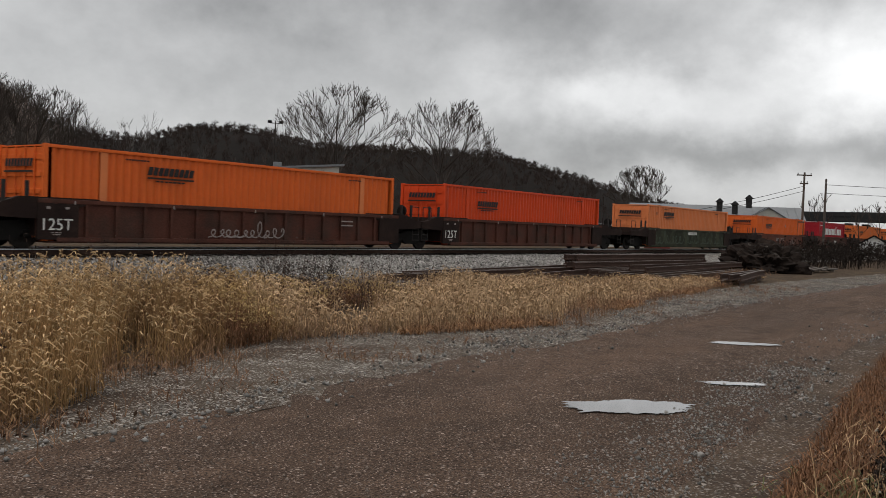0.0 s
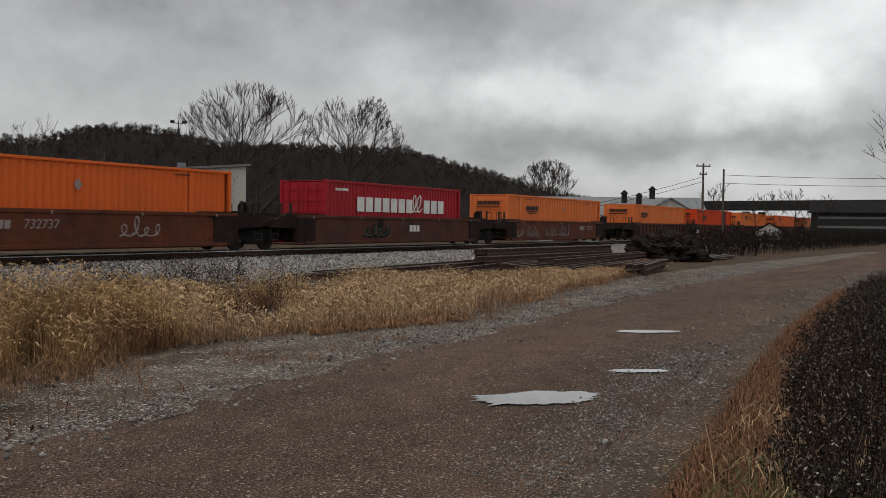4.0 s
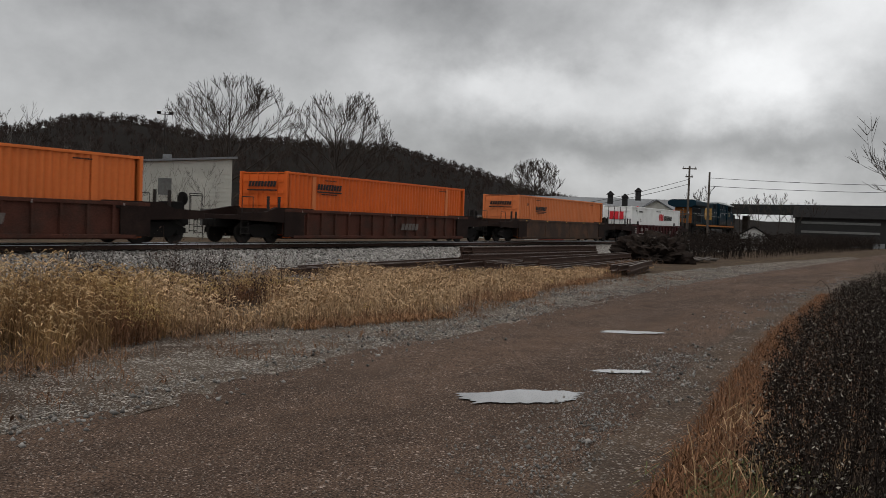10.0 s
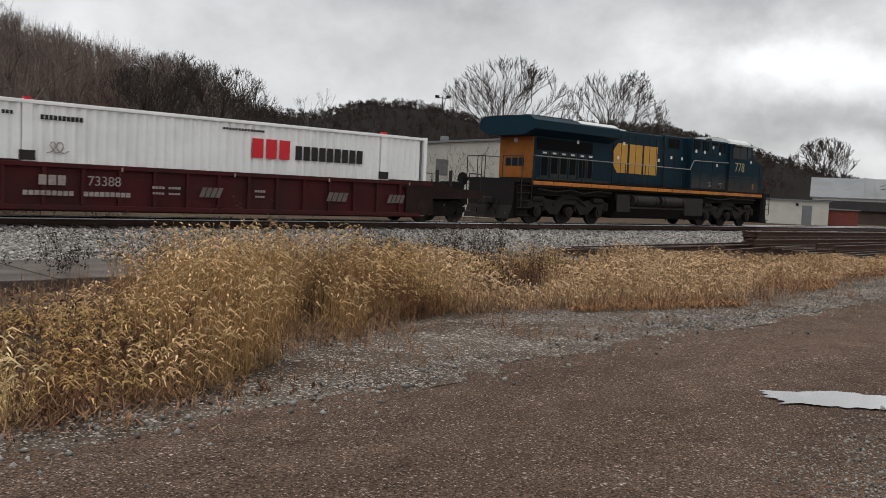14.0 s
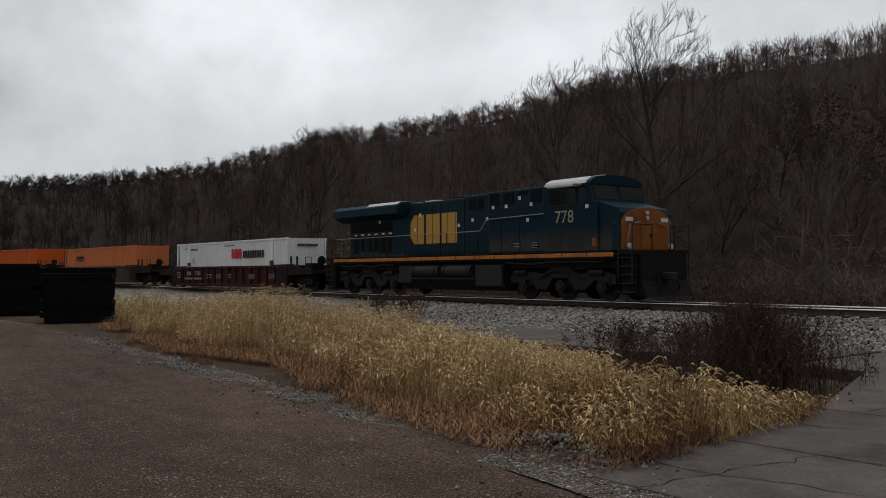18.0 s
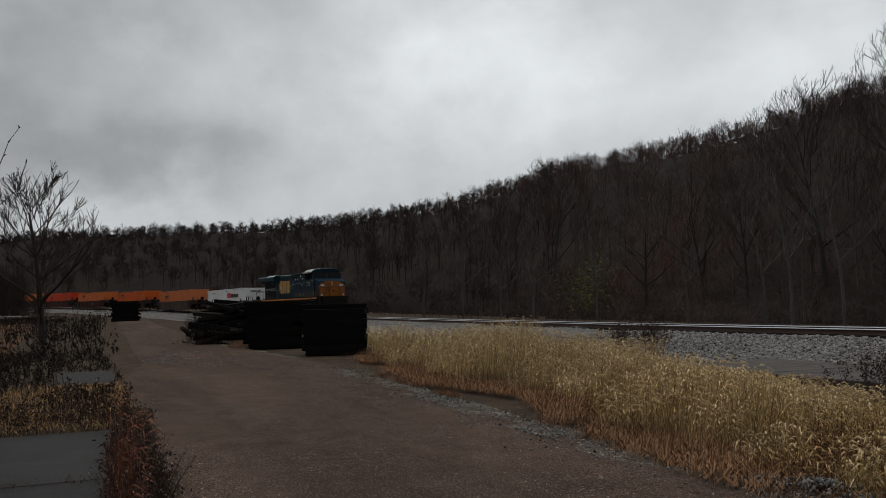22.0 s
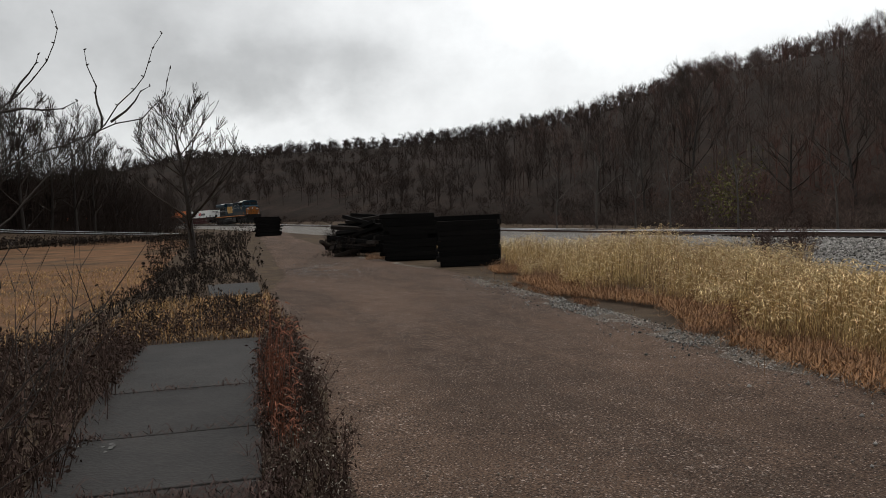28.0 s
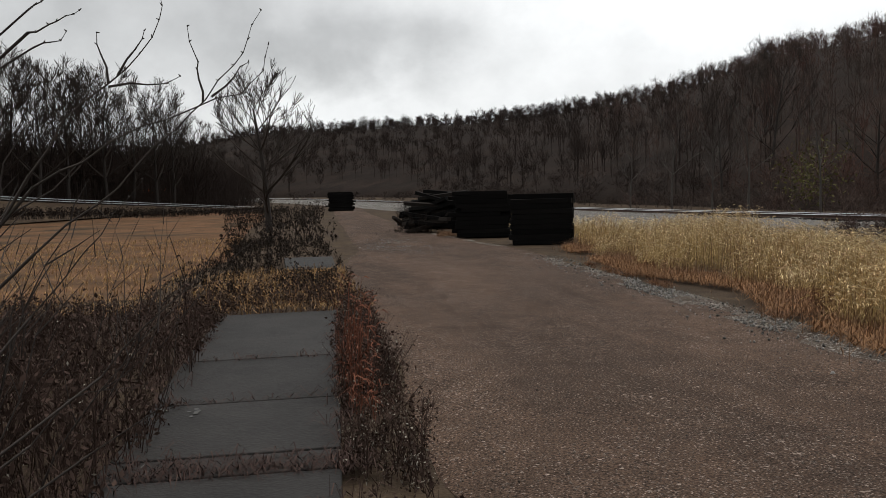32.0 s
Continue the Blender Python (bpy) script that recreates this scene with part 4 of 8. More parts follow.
    for k, (az, r, s) in enumerate([(5.0, 50, 0.8), (9.0, 55, 0.7), (27.5, 54, 0.85), (30.0, 66, 1.15), (35.0, 56, 0.8), (41.0, 60, 0.95), (48.5, 60, 0.8), (51.0, 68, 1.0), (54.5, 72, 0.9), (63.0, 88, 0.9), (-4.0, 48, 0.7), (-12.0, 56, 0.8), (0.5, 62, 0.9)]):
        copy_thing(u if k % 3 else t, pose(*polar(az, r, 0.6), 0, 0, 77 * k) @ Matrix.Scale(s * (1.0 if k % 3 else 0.6), 4))
    for az, r, s in [(43.2, 46, 0.95), (57.5, 62, 0.85), (29.0, 40, 0.8), (3.5, 40, 0.8), (-6.0, 42, 0.75), (61.5, 68, 0.9), (63.6, 74, 0.8), (66.0, 82, 1.0), (68.5, 90, 0.9), (52.0, 54, 0.7), (47.5, 50, 0.85)]:
        copy_thing(b, pose(*polar(az, r, 0.2), 0, 0, az * 7) @ Matrix.Scale(s, 4))
    # the round bare tree beyond the field and the wood behind it
    make_tree("field_tree", "bare round-headed tree beside the lane at the field's corner", 52, 9.7, pose(*polar(91.2, 52, 0.1)), crown=0.38, limbs=17, fork=5, fan=0.6, base=0.12, trunk_r=0.2, twig=0.017, rear=0.85, wobble=0.14, dome=0.36)
    v = make_tree("bare_tree", "tall bare broad-crowned tree of the wood beyond the field", 57, 20.5, pose(*polar(103.0, 122, 0.8)), crown=0.32, limbs=16, fork=5, fan=0.62, base=0.2, trunk_r=0.28, twig=0.026, dome=0.36)
    for k, (az, r, h) in enumerate([(98.0, 136, 20.0), (106.5, 114, 20.5), (95.6, 146, 15.0), (100.8, 128, 21.0), (109.5, 108, 20.5), (99.4, 134, 18.0), (104.6, 118, 19.5), (97.0, 140, 16.5), (102.0, 132, 20.0), (105.6, 126, 21.5), (108.0, 118, 21.0), (111.0, 112, 20.0)]):
        copy_thing(v, pose(*polar(az, r, 0.8), 0, 0, 50 * k + 15) @ Matrix.Scale(h / 20.5, 4))
    make_tree("bare_tree", "large bare tree overhanging the lane's far end", 61, 10.2, pose(*polar(-90.5, 58, 0)), crown=0.55, limbs=15, fork=5, fan=0.75, base=0.1, trunk_r=0.2, twig=0.016)
    y = make_tree("bare_tree", "small dark bare tree before the girder bridge", 66, 7.2, pose(*polar(-76.4, 118, 0)), crown=0.3, limbs=9, fork=3, fan=0.6, base=0.3, trunk_r=0.09, twig=0.03, levels=3, rear=1.2)
    for k, (az, r, h) in enumerate([(-78.6, 120, 6.0), (-79.6, 122, 6.6), (-80.7, 124, 6.8), (-81.6, 126, 5.6), (-82.6, 128, 6.2)]):
        copy_thing(y, pose(*polar(az, r, 0), 0, 0, 40 * k) @ Matrix.Scale(h / 7.2, 4))


build_trees()


def wood_shape(seed, n):
    """One bare winter tree of height 1: limbs for tubes(), and fine twigs that round off the billows of its crown."""
    rng = np.random.default_rng(seed)
    rows = [(0, 0, -0.03, 0.01, 0.0, 0.3, 0.010, 0.007), (0.01, 0, 0.3, 0.0, 0.01, 0.58, 0.007, 0.004)]
    k = rng.integers(6, 9)
    a = np.arange(k) * math.tau / k + rng.uniform(-0.4, 0.4, k)
    q = rng.uniform(0.05, 0.19, k)
    heart = np.stack([np.cos(a) * q, np.sin(a) * q, 0.84 - 1.25 * q - rng.uniform(-0.03, 0.30, k)], 1)
    size = rng.uniform(0.11, 0.175, k)
    for h in heart:
        z = rng.uniform(0.25, 0.5)
        rows.append((0, 0, z, *h, 0.006, 0.002))
    i = rng.integers(0, k, n)
    d = rng.normal(0, 1, (n, 3)) + np.array([0, 0, 0.35]); d /= np.linalg.norm(d, axis=1)[:, None]
    e = heart[i] + d * size[i][:, None] * rng.uniform(0.6, 1.0, (n, 1)) * np.array([1, 1, 0.95])
    root = heart[i] * np.array([0.7, 0.7, 1]) - np.array([0, 0, 0.13]) + rng.normal(0, 0.035, (n, 3))
    c = e + (root - e) * rng.uniform(0.35, 0.75, (n, 1))
    g = e - c
    s = np.cross(g, rng.normal(0, 1, (n, 3))); s /= np.linalg.norm(s, axis=1)[:, None]
    return np.array(rows), c, e, s


def build_woods():
    """The wood on the valley side: bare trees by the thousand in one mesh."""
    rng = np.random.default_rng(7)
    full, thin = [wood_shape(300 + s, 150) for s in range(9)], [wood_shape(330 + s, 84) for s in range(9)]
    wood, slope, dark = ([], []), ([], []), ([], [])

    def plant(az, t, h, r=None, wide=1.0, sink=0.06, shapes=full):
        x, y, z = hill_point(az, t) if r is None else polar(az, r, t)
        far = math.hypot(x, y)
        lim, c, e, s = shapes[rng.integers(len(shapes))]
        a = rng.uniform(0, math.tau)
        R = np.array([[math.cos(a), math.sin(a), 0], [-math.sin(a), math.cos(a), 0], [0, 0, 1]]) * h
        R[:, :2] *= wide
        o = np.array([x, y, z - sink * h])
        lim = lim.copy()
        lim[:, 0:3] = lim[:, 0:3] @ R + o; lim[:, 3:6] = lim[:, 3:6] @ R + o
        lim[:, 6:] *= h
        # tone picked by azimuth, so lighter and darker stretches are painted in
        rows, blades = dark if az < -31 or az > 66 + 6 * math.sin(far) else (wood if az < 29 + 5 * math.sin(far) else slope)
        rows.append(lim)
        w = max(0.010, 0.00017 * far if shapes is thin else 0.00009 * far)
        blades.append((c @ R + o, e @ R + o, s, np.full(len(c), w)))

    for az in np.arange(-72, 114, 0.42):      # crest
        for k in range(3 if az > -31 else 4):
            plant(az + rng.uniform(-0.3, 0.3), rng.uniform(0.88, 1.01), tree_height(az) * rng.uniform(0.5, 0.88), wide=1.12, sink=0.25)
        for k in range(6):      # undergrowth between the crest trees
            plant(az + rng.uniform(-0.3, 0.3), rng.uniform(0.93, 1.0), tree_height(az) * rng.uniform(0.3, 0.5), wide=1.7, sink=0.4, shapes=thin)
        if az > 28 and rng.uniform() < 0.45:
            plant(az, rng.uniform(0.93, 1.0), tree_height(az) * rng.uniform(0.95, 1.12), wide=1.05, sink=0.26)
    for _ in range(3500):                     # slope
        az = rng.uniform(-64, 112)
        plant(az, 0.10 + 0.86 * rng.uniform() ** 1.1, tree_height(az) * rng.uniform(0.5, 0.9), shapes=thin)
    for _ in range(300):                      # the darker hill across the valley
        az = rng.uniform(-66, -31)
        plant(az, 0.3 + 0.68 * rng.uniform(), tree_height(az) * rng.uniform(0.5, 0.9), shapes=thin)
    for _ in range(420):                      # foot of the slope
        az = rng.uniform(-32, 80)
        plant(az, 0.005 + 0.16 * rng.uniform(), tree_height(az) * rng.uniform(0.25, 0.75), wide=1.15)
    for _ in range(620):                      # brush along the foot
        az = rng.uniform(-30, 82)
        plant(az, 0.002 + 0.09 * rng.uniform(), rng.uniform(2.2, 5.0), wide=2.0, sink=0.25, shapes=thin)
    for _ in range(520):                      # brush on the flat between railway and slope
        az = rng.uniform(-24, 90)
        near = 33.0 / max(0.25, math.cos(math.radians(az)))
        foot = float(np.interp(az, RIDGE_AZ, FOOT_R))
        r = near + max(4.0, foot - near) * rng.uniform()
        if az > 78 and r < 150:
            continue
        plant(az, float(min(rise(-r * math.sin(math.radians(az))), 4.0)) - 0.1, rng.uniform(1.6, 4.2), r, 1.8, 0.25, thin)
    for _ in range(300):                      # taller trees on the far slope
        az = rng.uniform(58, 92)
        plant(az, 0.05 + 0.8 * rng.uniform(), tree_height(az) * rng.uniform(0.7, 1.0))
    for _ in range(680):                      # the wood beyond the field
        az = rng.uniform(92.5, 114)
        plant(az, 1.2, rng.uniform(8.0, 15.5) * np.interp(az, [93, 98], [0.62, 1.0]) * 1.25, float(np.interp(az, [91, 110], [157, 105])) + rng.uniform(0, 45), 1.1)
    for _ in range(420):                      # undergrowth of that wood
        az = rng.uniform(91.5, 114)
        plant(az, 1.3, rng.uniform(3.0, 8.0), float(np.interp(az, [91, 110], [156, 104])) + rng.uniform(0, 18), 1.9, 0.25)
    for _ in range(150):                      # scrub behind the railway
        az = rng.uniform(-60, -30)
        plant(az, -0.3, rng.uniform(3.0, 6.0), rng.uniform(84, 120), 1.5)
    for (rows, blades), name, m, label in ((wood, "hillside_wood", "woods", "bare grey-brown winter wood on the near valley side, tinted brighter"), (slope, "slope_wood", "midwoods", "red-brown winter wood up the valley, tinted darker"), (dark, "distant_wood", "shadewoods", "bare wood on the distant hills and up the valley, shade in its colour")):
        c, e, s, w = (np.concatenate(q) for q in zip(*blades))
        V1, F1 = tubes(np.concatenate(rows), 3)
        W = np.stack([c - s * w[:, None], c + s * w[:, None], e + s * w[:, None] * 0.3, e - s * w[:, None] * 0.3], 1).reshape(-1, 3)
        F2 = np.arange(len(c) * 4).reshape(-1, 4)
        ob = new(name, mesh_from(name, np.concatenate([V1, W]), np.concatenate([F1, F2 + len(V1)]), M[m]))
        tagged(ob, label, "woods", "", "stuff")


build_woods()


# ---------------------------------------------------------------- the train
def scrawl(parent, x, z, y, w, h, seed, material, r=0.022):
    """A sprayed running line of loops and strokes that spells nothing."""
    rng = random.Random(seed)
    bm = bmesh.new()
    n = max(2, int(w / (h * 0.6)))
    pts = []
    for k in range(n):
        tall, lean, turns = rng.choice((0.45, 0.6, 1.0)), rng.uniform(-0.1, 0.35), rng.choice((0.8, 1.0, 1.3))
        for j in range(10):
            a = math.tau * turns * j / 10 - 1.6
            zz = h * (tall * (0.5 + 0.5 * math.sin(a)) - 0.45)
            pts.append(Vector((x - w / 2 + (k + j / 10) * w / n + 0.28 * h * math.cos(a) + lean * zz, y, z + zz)))
    for p, q in zip(pts, pts[1:]):
        d = q - p
        if d.length < 1e-4:
            continue
        m = Vector((-d.z, 0, d.x)).normalized() * r * rng.uniform(0.6, 1.2)
        bm.faces.new([bm.verts.new(v) for v in (p - m, q - m, q + m, p + m)])
    part("scrawl", bm, material, parent, "sprayed paint scrawl")


def word_blocks(parent, x, z, y, w, h, count, material, slant=0.25, face="side", label="painted company name in plain blocks"):
    """A company name as a row of plain slanted blocks. face side: on the wall towards the lane; end: on the end doors."""
    bm = bmesh.new()
    bw = w / count
    for k in range(count):
        a = -w / 2 + k * bw
        q = [(a, -h / 2), (a + bw * 0.82, -h / 2), (a + bw * 0.82 + slant * h, h / 2), (a + slant * h, h / 2)]
        if face == "side":
            vs = [(x + u, y, z + v) for u, v in q]
        elif face == "end":
            vs = [(x, y - u, z + v) for u, v in q]
        else:
            vs = [(x, y + u, z + v) for u, v in q]
        bm.faces.new([bm.verts.new(v) for v in vs])
    part("name_mark", bm, material, parent, label)


def plate(parent, x0, x1, z0, z1, y, material, name="panel", label=""):
    bm = bmesh.new()
    bm.faces.new([bm.verts.new(v) for v in ((x0, y, z0), (x1, y, z0), (x1, y, z1), (x0, y, z1))])
    return part(name, bm, material, parent, label)




def container(label, paint, length, style, seed):
    """A corrugated freight container. Its own space: middle of its length, centre line, rail height. style 53: inner posts at 40 feet."""
    ob = thing("freight_container", label, "container", "containers on the train")
    L2, W2, z0, z1 = length / 2, 1.29, 0.26, 3.155
    pm = M[paint]
    # corrugated skin on both long sides
    pitch = 0.29
    n = int((length - 0.3) / pitch)
    P, F = [], []
    for side in (-1, 1):
        prof = []
        for k in range(n):
            x = -n * pitch / 2 + k * pitch
            prof += [(x, 0.0), (x + pitch * 0.42, 0.0), (x + pitch * 0.52, 0.06), (x + pitch * 0.9, 0.06)]
        prof.append((n * pitch / 2, 0.0))
        b = len(P)
        for x, d in prof:
            P += [(x, side * (W2 - 0.012 - d), z0 + 0.1), (x, side * (W2 - 0.012 - d), z1 - 0.08)]
        for k in range(len(prof) - 1):
            q = [b + 2 * k, b + 2 * k + 2, b + 2 * k + 3, b + 2 * k + 1]
            F.append(q if side < 0 else q[::-1])
    part("corrugated_wall", mesh_from("corrugated_wall", P, F, pm), None, ob)
    for side in (-1, 1):
        part("top_rail", box(-L2, L2, side * W2 - 0.035, side * W2 + 0.035, z1 - 0.1, z1, bevel=0.01), pm, ob)
        part("bottom_rail", box(-L2, L2, side * W2 - 0.035, side * W2 + 0.035, z0, z0 + 0.14), pm, ob)
    part("roof", box(-L2 + 0.02, L2 - 0.02, -W2 + 0.03, W2 - 0.03, z1 - 0.06, z1 - 0.02), pm, ob)
    for ex in (-1, 1):
        for side in (-1, 1):
            part("corner_post", box(ex * L2 - 0.07, ex * L2 + 0.07, side * (W2 + 0.005) - 0.07, side * (W2 + 0.005) + 0.07, z0, z1 + 0.01, bevel=0.012), pm, ob)
    if style == 53:
        for ex in (-1, 1):
            for side in (-1, 1):
                part("inner_post", box(ex * 6.1 - 0.13, ex * 6.1 + 0.13, side * W2 - 0.012, side * W2 + 0.02, z0, z1 + 0.012, bevel=0.006), M["fade"] if seed in (0, 9) else pm, ob)
            part("lifting_block", box(ex * 6.1 - 0.1, ex * 6.1 + 0.1, -W2 - 0.03, -W2 + 0.12, z1 - 0.02, z1 + (0.07 if paint == "white" else 0.03)), M["inkred"] if paint == "white" else M["ink"], ob)
    # doors on the trailing or leading end, ribbed bulkhead on the other
    for ex in (-1, 1):
        x = ex * (L2 - 0.02)
        if ex == DOOR_END[style]:
            for side in (-1, 1):
                d = part("door", box(min(x, x + ex * 0.03), max(x, x + ex * 0.03), min(side * 0.01, side * (W2 - 0.08)), max(side * 0.01, side * (W2 - 0.08)), z0 + 0.1, z1 - 0.1), pm, ob)
                for k in range(5):
                    zz = z0 + 0.35 + k * 0.52
                    part("door_rib", box(min(x + ex * 0.03, x + ex * 0.06), max(x + ex * 0.03, x + ex * 0.06), min(side * 0.06, side * (W2 - 0.14)), max(side * 0.06, side * (W2 - 0.14)), zz, zz + 0.16, bevel=0.01), pm, d)
                for o in (0.28, 0.82):
                    part("locking_bar", rod((x + ex * 0.085, side * o, z0 + 0.08), (x + ex * 0.085, side * o, z1 - 0.06), 0.025, 6), M["steel"] if paint == "white" else pm, d)
        else:
            part("end_wall", box(min(x, x + ex * 0.015), max(x, x + ex * 0.015), -W2 + 0.07, W2 - 0.07, z0 + 0.1, z1 - 0.08), pm, ob)
            for k in range(8):
                yy = -W2 + 0.2 + k * 0.3
                part("end_rib", box(min(x, x + ex * 0.045), max(x, x + ex * 0.045), yy, yy + 0.14, z0 + 0.2, z1 - 0.2, bevel=0.01), pm, ob)
    return ob


DOOR_END = {53: -1, 40: -1}


def truck(parent, x, wheels=2, pitch=1.78, r=0.46):
    """A wheel set with side frames under a car."""
    t = part("truck_frame", box(x - 0.25, x + 0.25, -0.95, 0.95, 0.42, 0.62, bevel=0.03), M["black"], parent)
    for side in (-1, 1):
        y = side * 0.98
        L = pitch * (wheels - 1) / 2 + 0.35
        part("side_frame", prism([(x - L, 0.42), (x - L, 0.62), (x - L * 0.45, 0.84), (x + L * 0.45, 0.84), (x + L, 0.62), (x + L, 0.42), (x + L * 0.6, 0.46), (x + L * 0.35, 0.26), (x - L * 0.35, 0.26), (x - L * 0.6, 0.46)], "y", y - 0.07, y + 0.07), M["black"], t)
        for k in range(wheels):
            wx = x + pitch * (k - (wheels - 1) / 2)
            bm = rod((wx, side * 0.70, r), (wx, side * 0.83, r), r, 20)
            rod((wx, side * 0.83, r), (wx, side * 0.86, r), r * 0.55, 16, bm)
            part("wheel", bm, M["bogie"], t)
            part("axle_box", box(wx - 0.13, wx + 0.13, side * 0.98 - 0.1, side * 0.98 + 0.1, r - 0.12, r + 0.12, bevel=0.02), M["black"], t)
    return t


def well_car(label, paint, half, ends, style, seed):
    """A well car. half: half the length of its well sides; ends: reach of the left and right platforms past that; style ribbed or smooth."""
    ob = thing("well_car", label, "railway wagon", "well cars of the train")
    pm = M[paint]
    W2 = 1.47
    top = 1.52
    for side in (-1, 1):
        y = side * W2
        wall = part("side_wall", box(-half, half, min(y - side * (0.06 if style == "ribbed" else 0), y - side * 0.1), max(y - side * (0.06 if style == "ribbed" else 0), y - side * 0.1), 0.34, top - 0.06), pm, ob)
        part("top_chord", box(-half, half, min(y + side * 0.05, y - side * 0.10), max(y + side * 0.05, y - side * 0.10), top - 0.13, top, bevel=0.015), pm, wall)
        part("bottom_sill", box(-half + 0.6, half - 0.6, min(y + side * 0.06, y - side * 0.10), max(y + side * 0.06, y - side * 0.10), 0.24, 0.38, bevel=0.015), pm, wall)
        if style == "ribbed":
            nr = 16
            for k in range(nr):
                x = -half + 0.55 + k * (2 * half - 1.1) / (nr - 1)
                part("rib", box(x - 0.05, x + 0.05, min(y - side * 0.06, y + side * 0.05), max(y - side * 0.06, y + side * 0.05), 0.38, top - 0.13), pm, wall)
        else:
            for x in (-half + 0.9, -half * 0.45, half * 0.1, half * 0.55, half - 0.9):
                part("seam", box(x - 0.02, x + 0.02, min(y, y + side * 0.012), max(y, y + side * 0.012), 0.38, top - 0.13), pm, wall)
        for k in range(5):
            x = -half * 0.86 + k * half * 0.43
            w, z0 = (0.12, top - 0.10) if paint == "wellrust" else (0.025, top - 0.16)
            part("reflector", box(x - w, x + w, min(y + side * 0.05, y + side * 0.056), max(y + side * 0.05, y + side * 0.056), z0, top - 0.045), M["reflector" if paint == "wellrust" else "chalk"], wall)
    part("well_floor", box(-half + 0.4, half - 0.4, -W2 + 0.1, W2 - 0.1, 0.2, 0.25), pm, ob)
    for s, reach in ((-1, ends[0]), (1, ends[1])):
        x0, x1 = s * half, s * (half + reach)
        # raised shoulder, sloping nose and deck over the wheels
        part("end_shoulder", prism([(x0 - s * 2.1, top - 0.02), (x0 - s * 1.95, top + 0.045), (x0 + s * 0.55, top + 0.045), (x0 + s * min(1.2, reach - 0.1), 1.34), (x1, 1.30), (x1, 1.0), (x0 + s * 0.3, 0.92), (x0, 0.92)], "y", -W2 - 0.03, -W2 + 0.16), M["wellend"], ob)
        part("end_panel", box(min(x0 - s * 1.3, x0 + s * 0.02), max(x0 - s * 1.3, x0 + s * 0.02), -W2 - 0.058, -W2 + 0.02, 0.30, top - 0.14, bevel=0.01), M["wellend"], ob, "near-black brown end panel")
        for q in (0.25, 0.95):
            part("stake", box(min(x0 + s * q, x0 + s * (q + 0.09)), max(x0 + s * q, x0 + s * (q + 0.09)), -W2 + 0.02, -W2 + 0.11, 1.2, 2.02), M["steel"], ob)
        part("end_shoulder", prism([(x0 - s * 2.1, top - 0.02), (x0 - s * 1.9, top + 0.06), (x0 + s * 0.15, top + 0.06), (x1, 1.22), (x1, 1.0), (x0 + s * 0.3, 0.92), (x0, 0.92)], "y", W2 - 0.16, W2 + 0.03), M["wellend"], ob)
        part("end_platform", box(min(x0 - s * 0.3, x1), max(x0 - s * 0.3, x1), -W2 + 0.17, W2 - 0.17, 1.0, 1.2, bevel=0.02), M["wellend"], ob)
        part("centre_sill", box(min(x0, x1 + s * 0.2), max(x0, x1 + s * 0.2), -0.28, 0.28, 0.66, 1.0), M["black"], ob)
        part("bulkhead", box(min(x0, x0 - s * 0.08), max(x0, x0 - s * 0.08), -W2 + 0.1, W2 - 0.1, 0.4, top), M["wellend"], ob)
        for y in (-W2 + 0.03, W2 - 0.03):
            bm = path_rod([(x1 - s * 0.1, y, 1.2), (x1 - s * 0.1, y, 1.95), (x1 - s * 0.75, y, 1.95), (x1 - s * 0.75, y, 1.25)], 0.02)
            part("grab_rail", bm, M["steel"], ob)
            lad = part("ladder", rod((x1 - s * 0.05, y, 0.4), (x1 - s * 0.05, y, 1.3), 0.017, 6), M["steel"], ob)
            part("stile", rod((x1 - s * 0.5, y, 0.4), (x1 - s * 0.5, y, 1.3), 0.017, 6), M["steel"], lad)
            for k in range(4):
                part("rung", rod((x1 - s * 0.05, y, 0.45 + k * 0.25), (x1 - s * 0.5, y, 0.45 + k * 0.25), 0.017, 6), M["steel"], lad)
    # brake gear on one platform
    x1 = half + ends[1]
    part("brake_wheel", rod((x1 - 0.35, -0.62, 1.75), (x1 - 0.29, -0.62, 1.75), 0.27, 14), M["black"], ob)
    part("brake_stand", box(x1 - 0.42, x1 - 0.34, -0.75, -0.5, 1.18, 1.85), M["black"], ob)
    part("brake_box", box(x1 - 1.3, x1 - 0.75, -1.1, -0.35, 1.2, 1.62, bevel=0.03), M["black"], ob)
    return ob


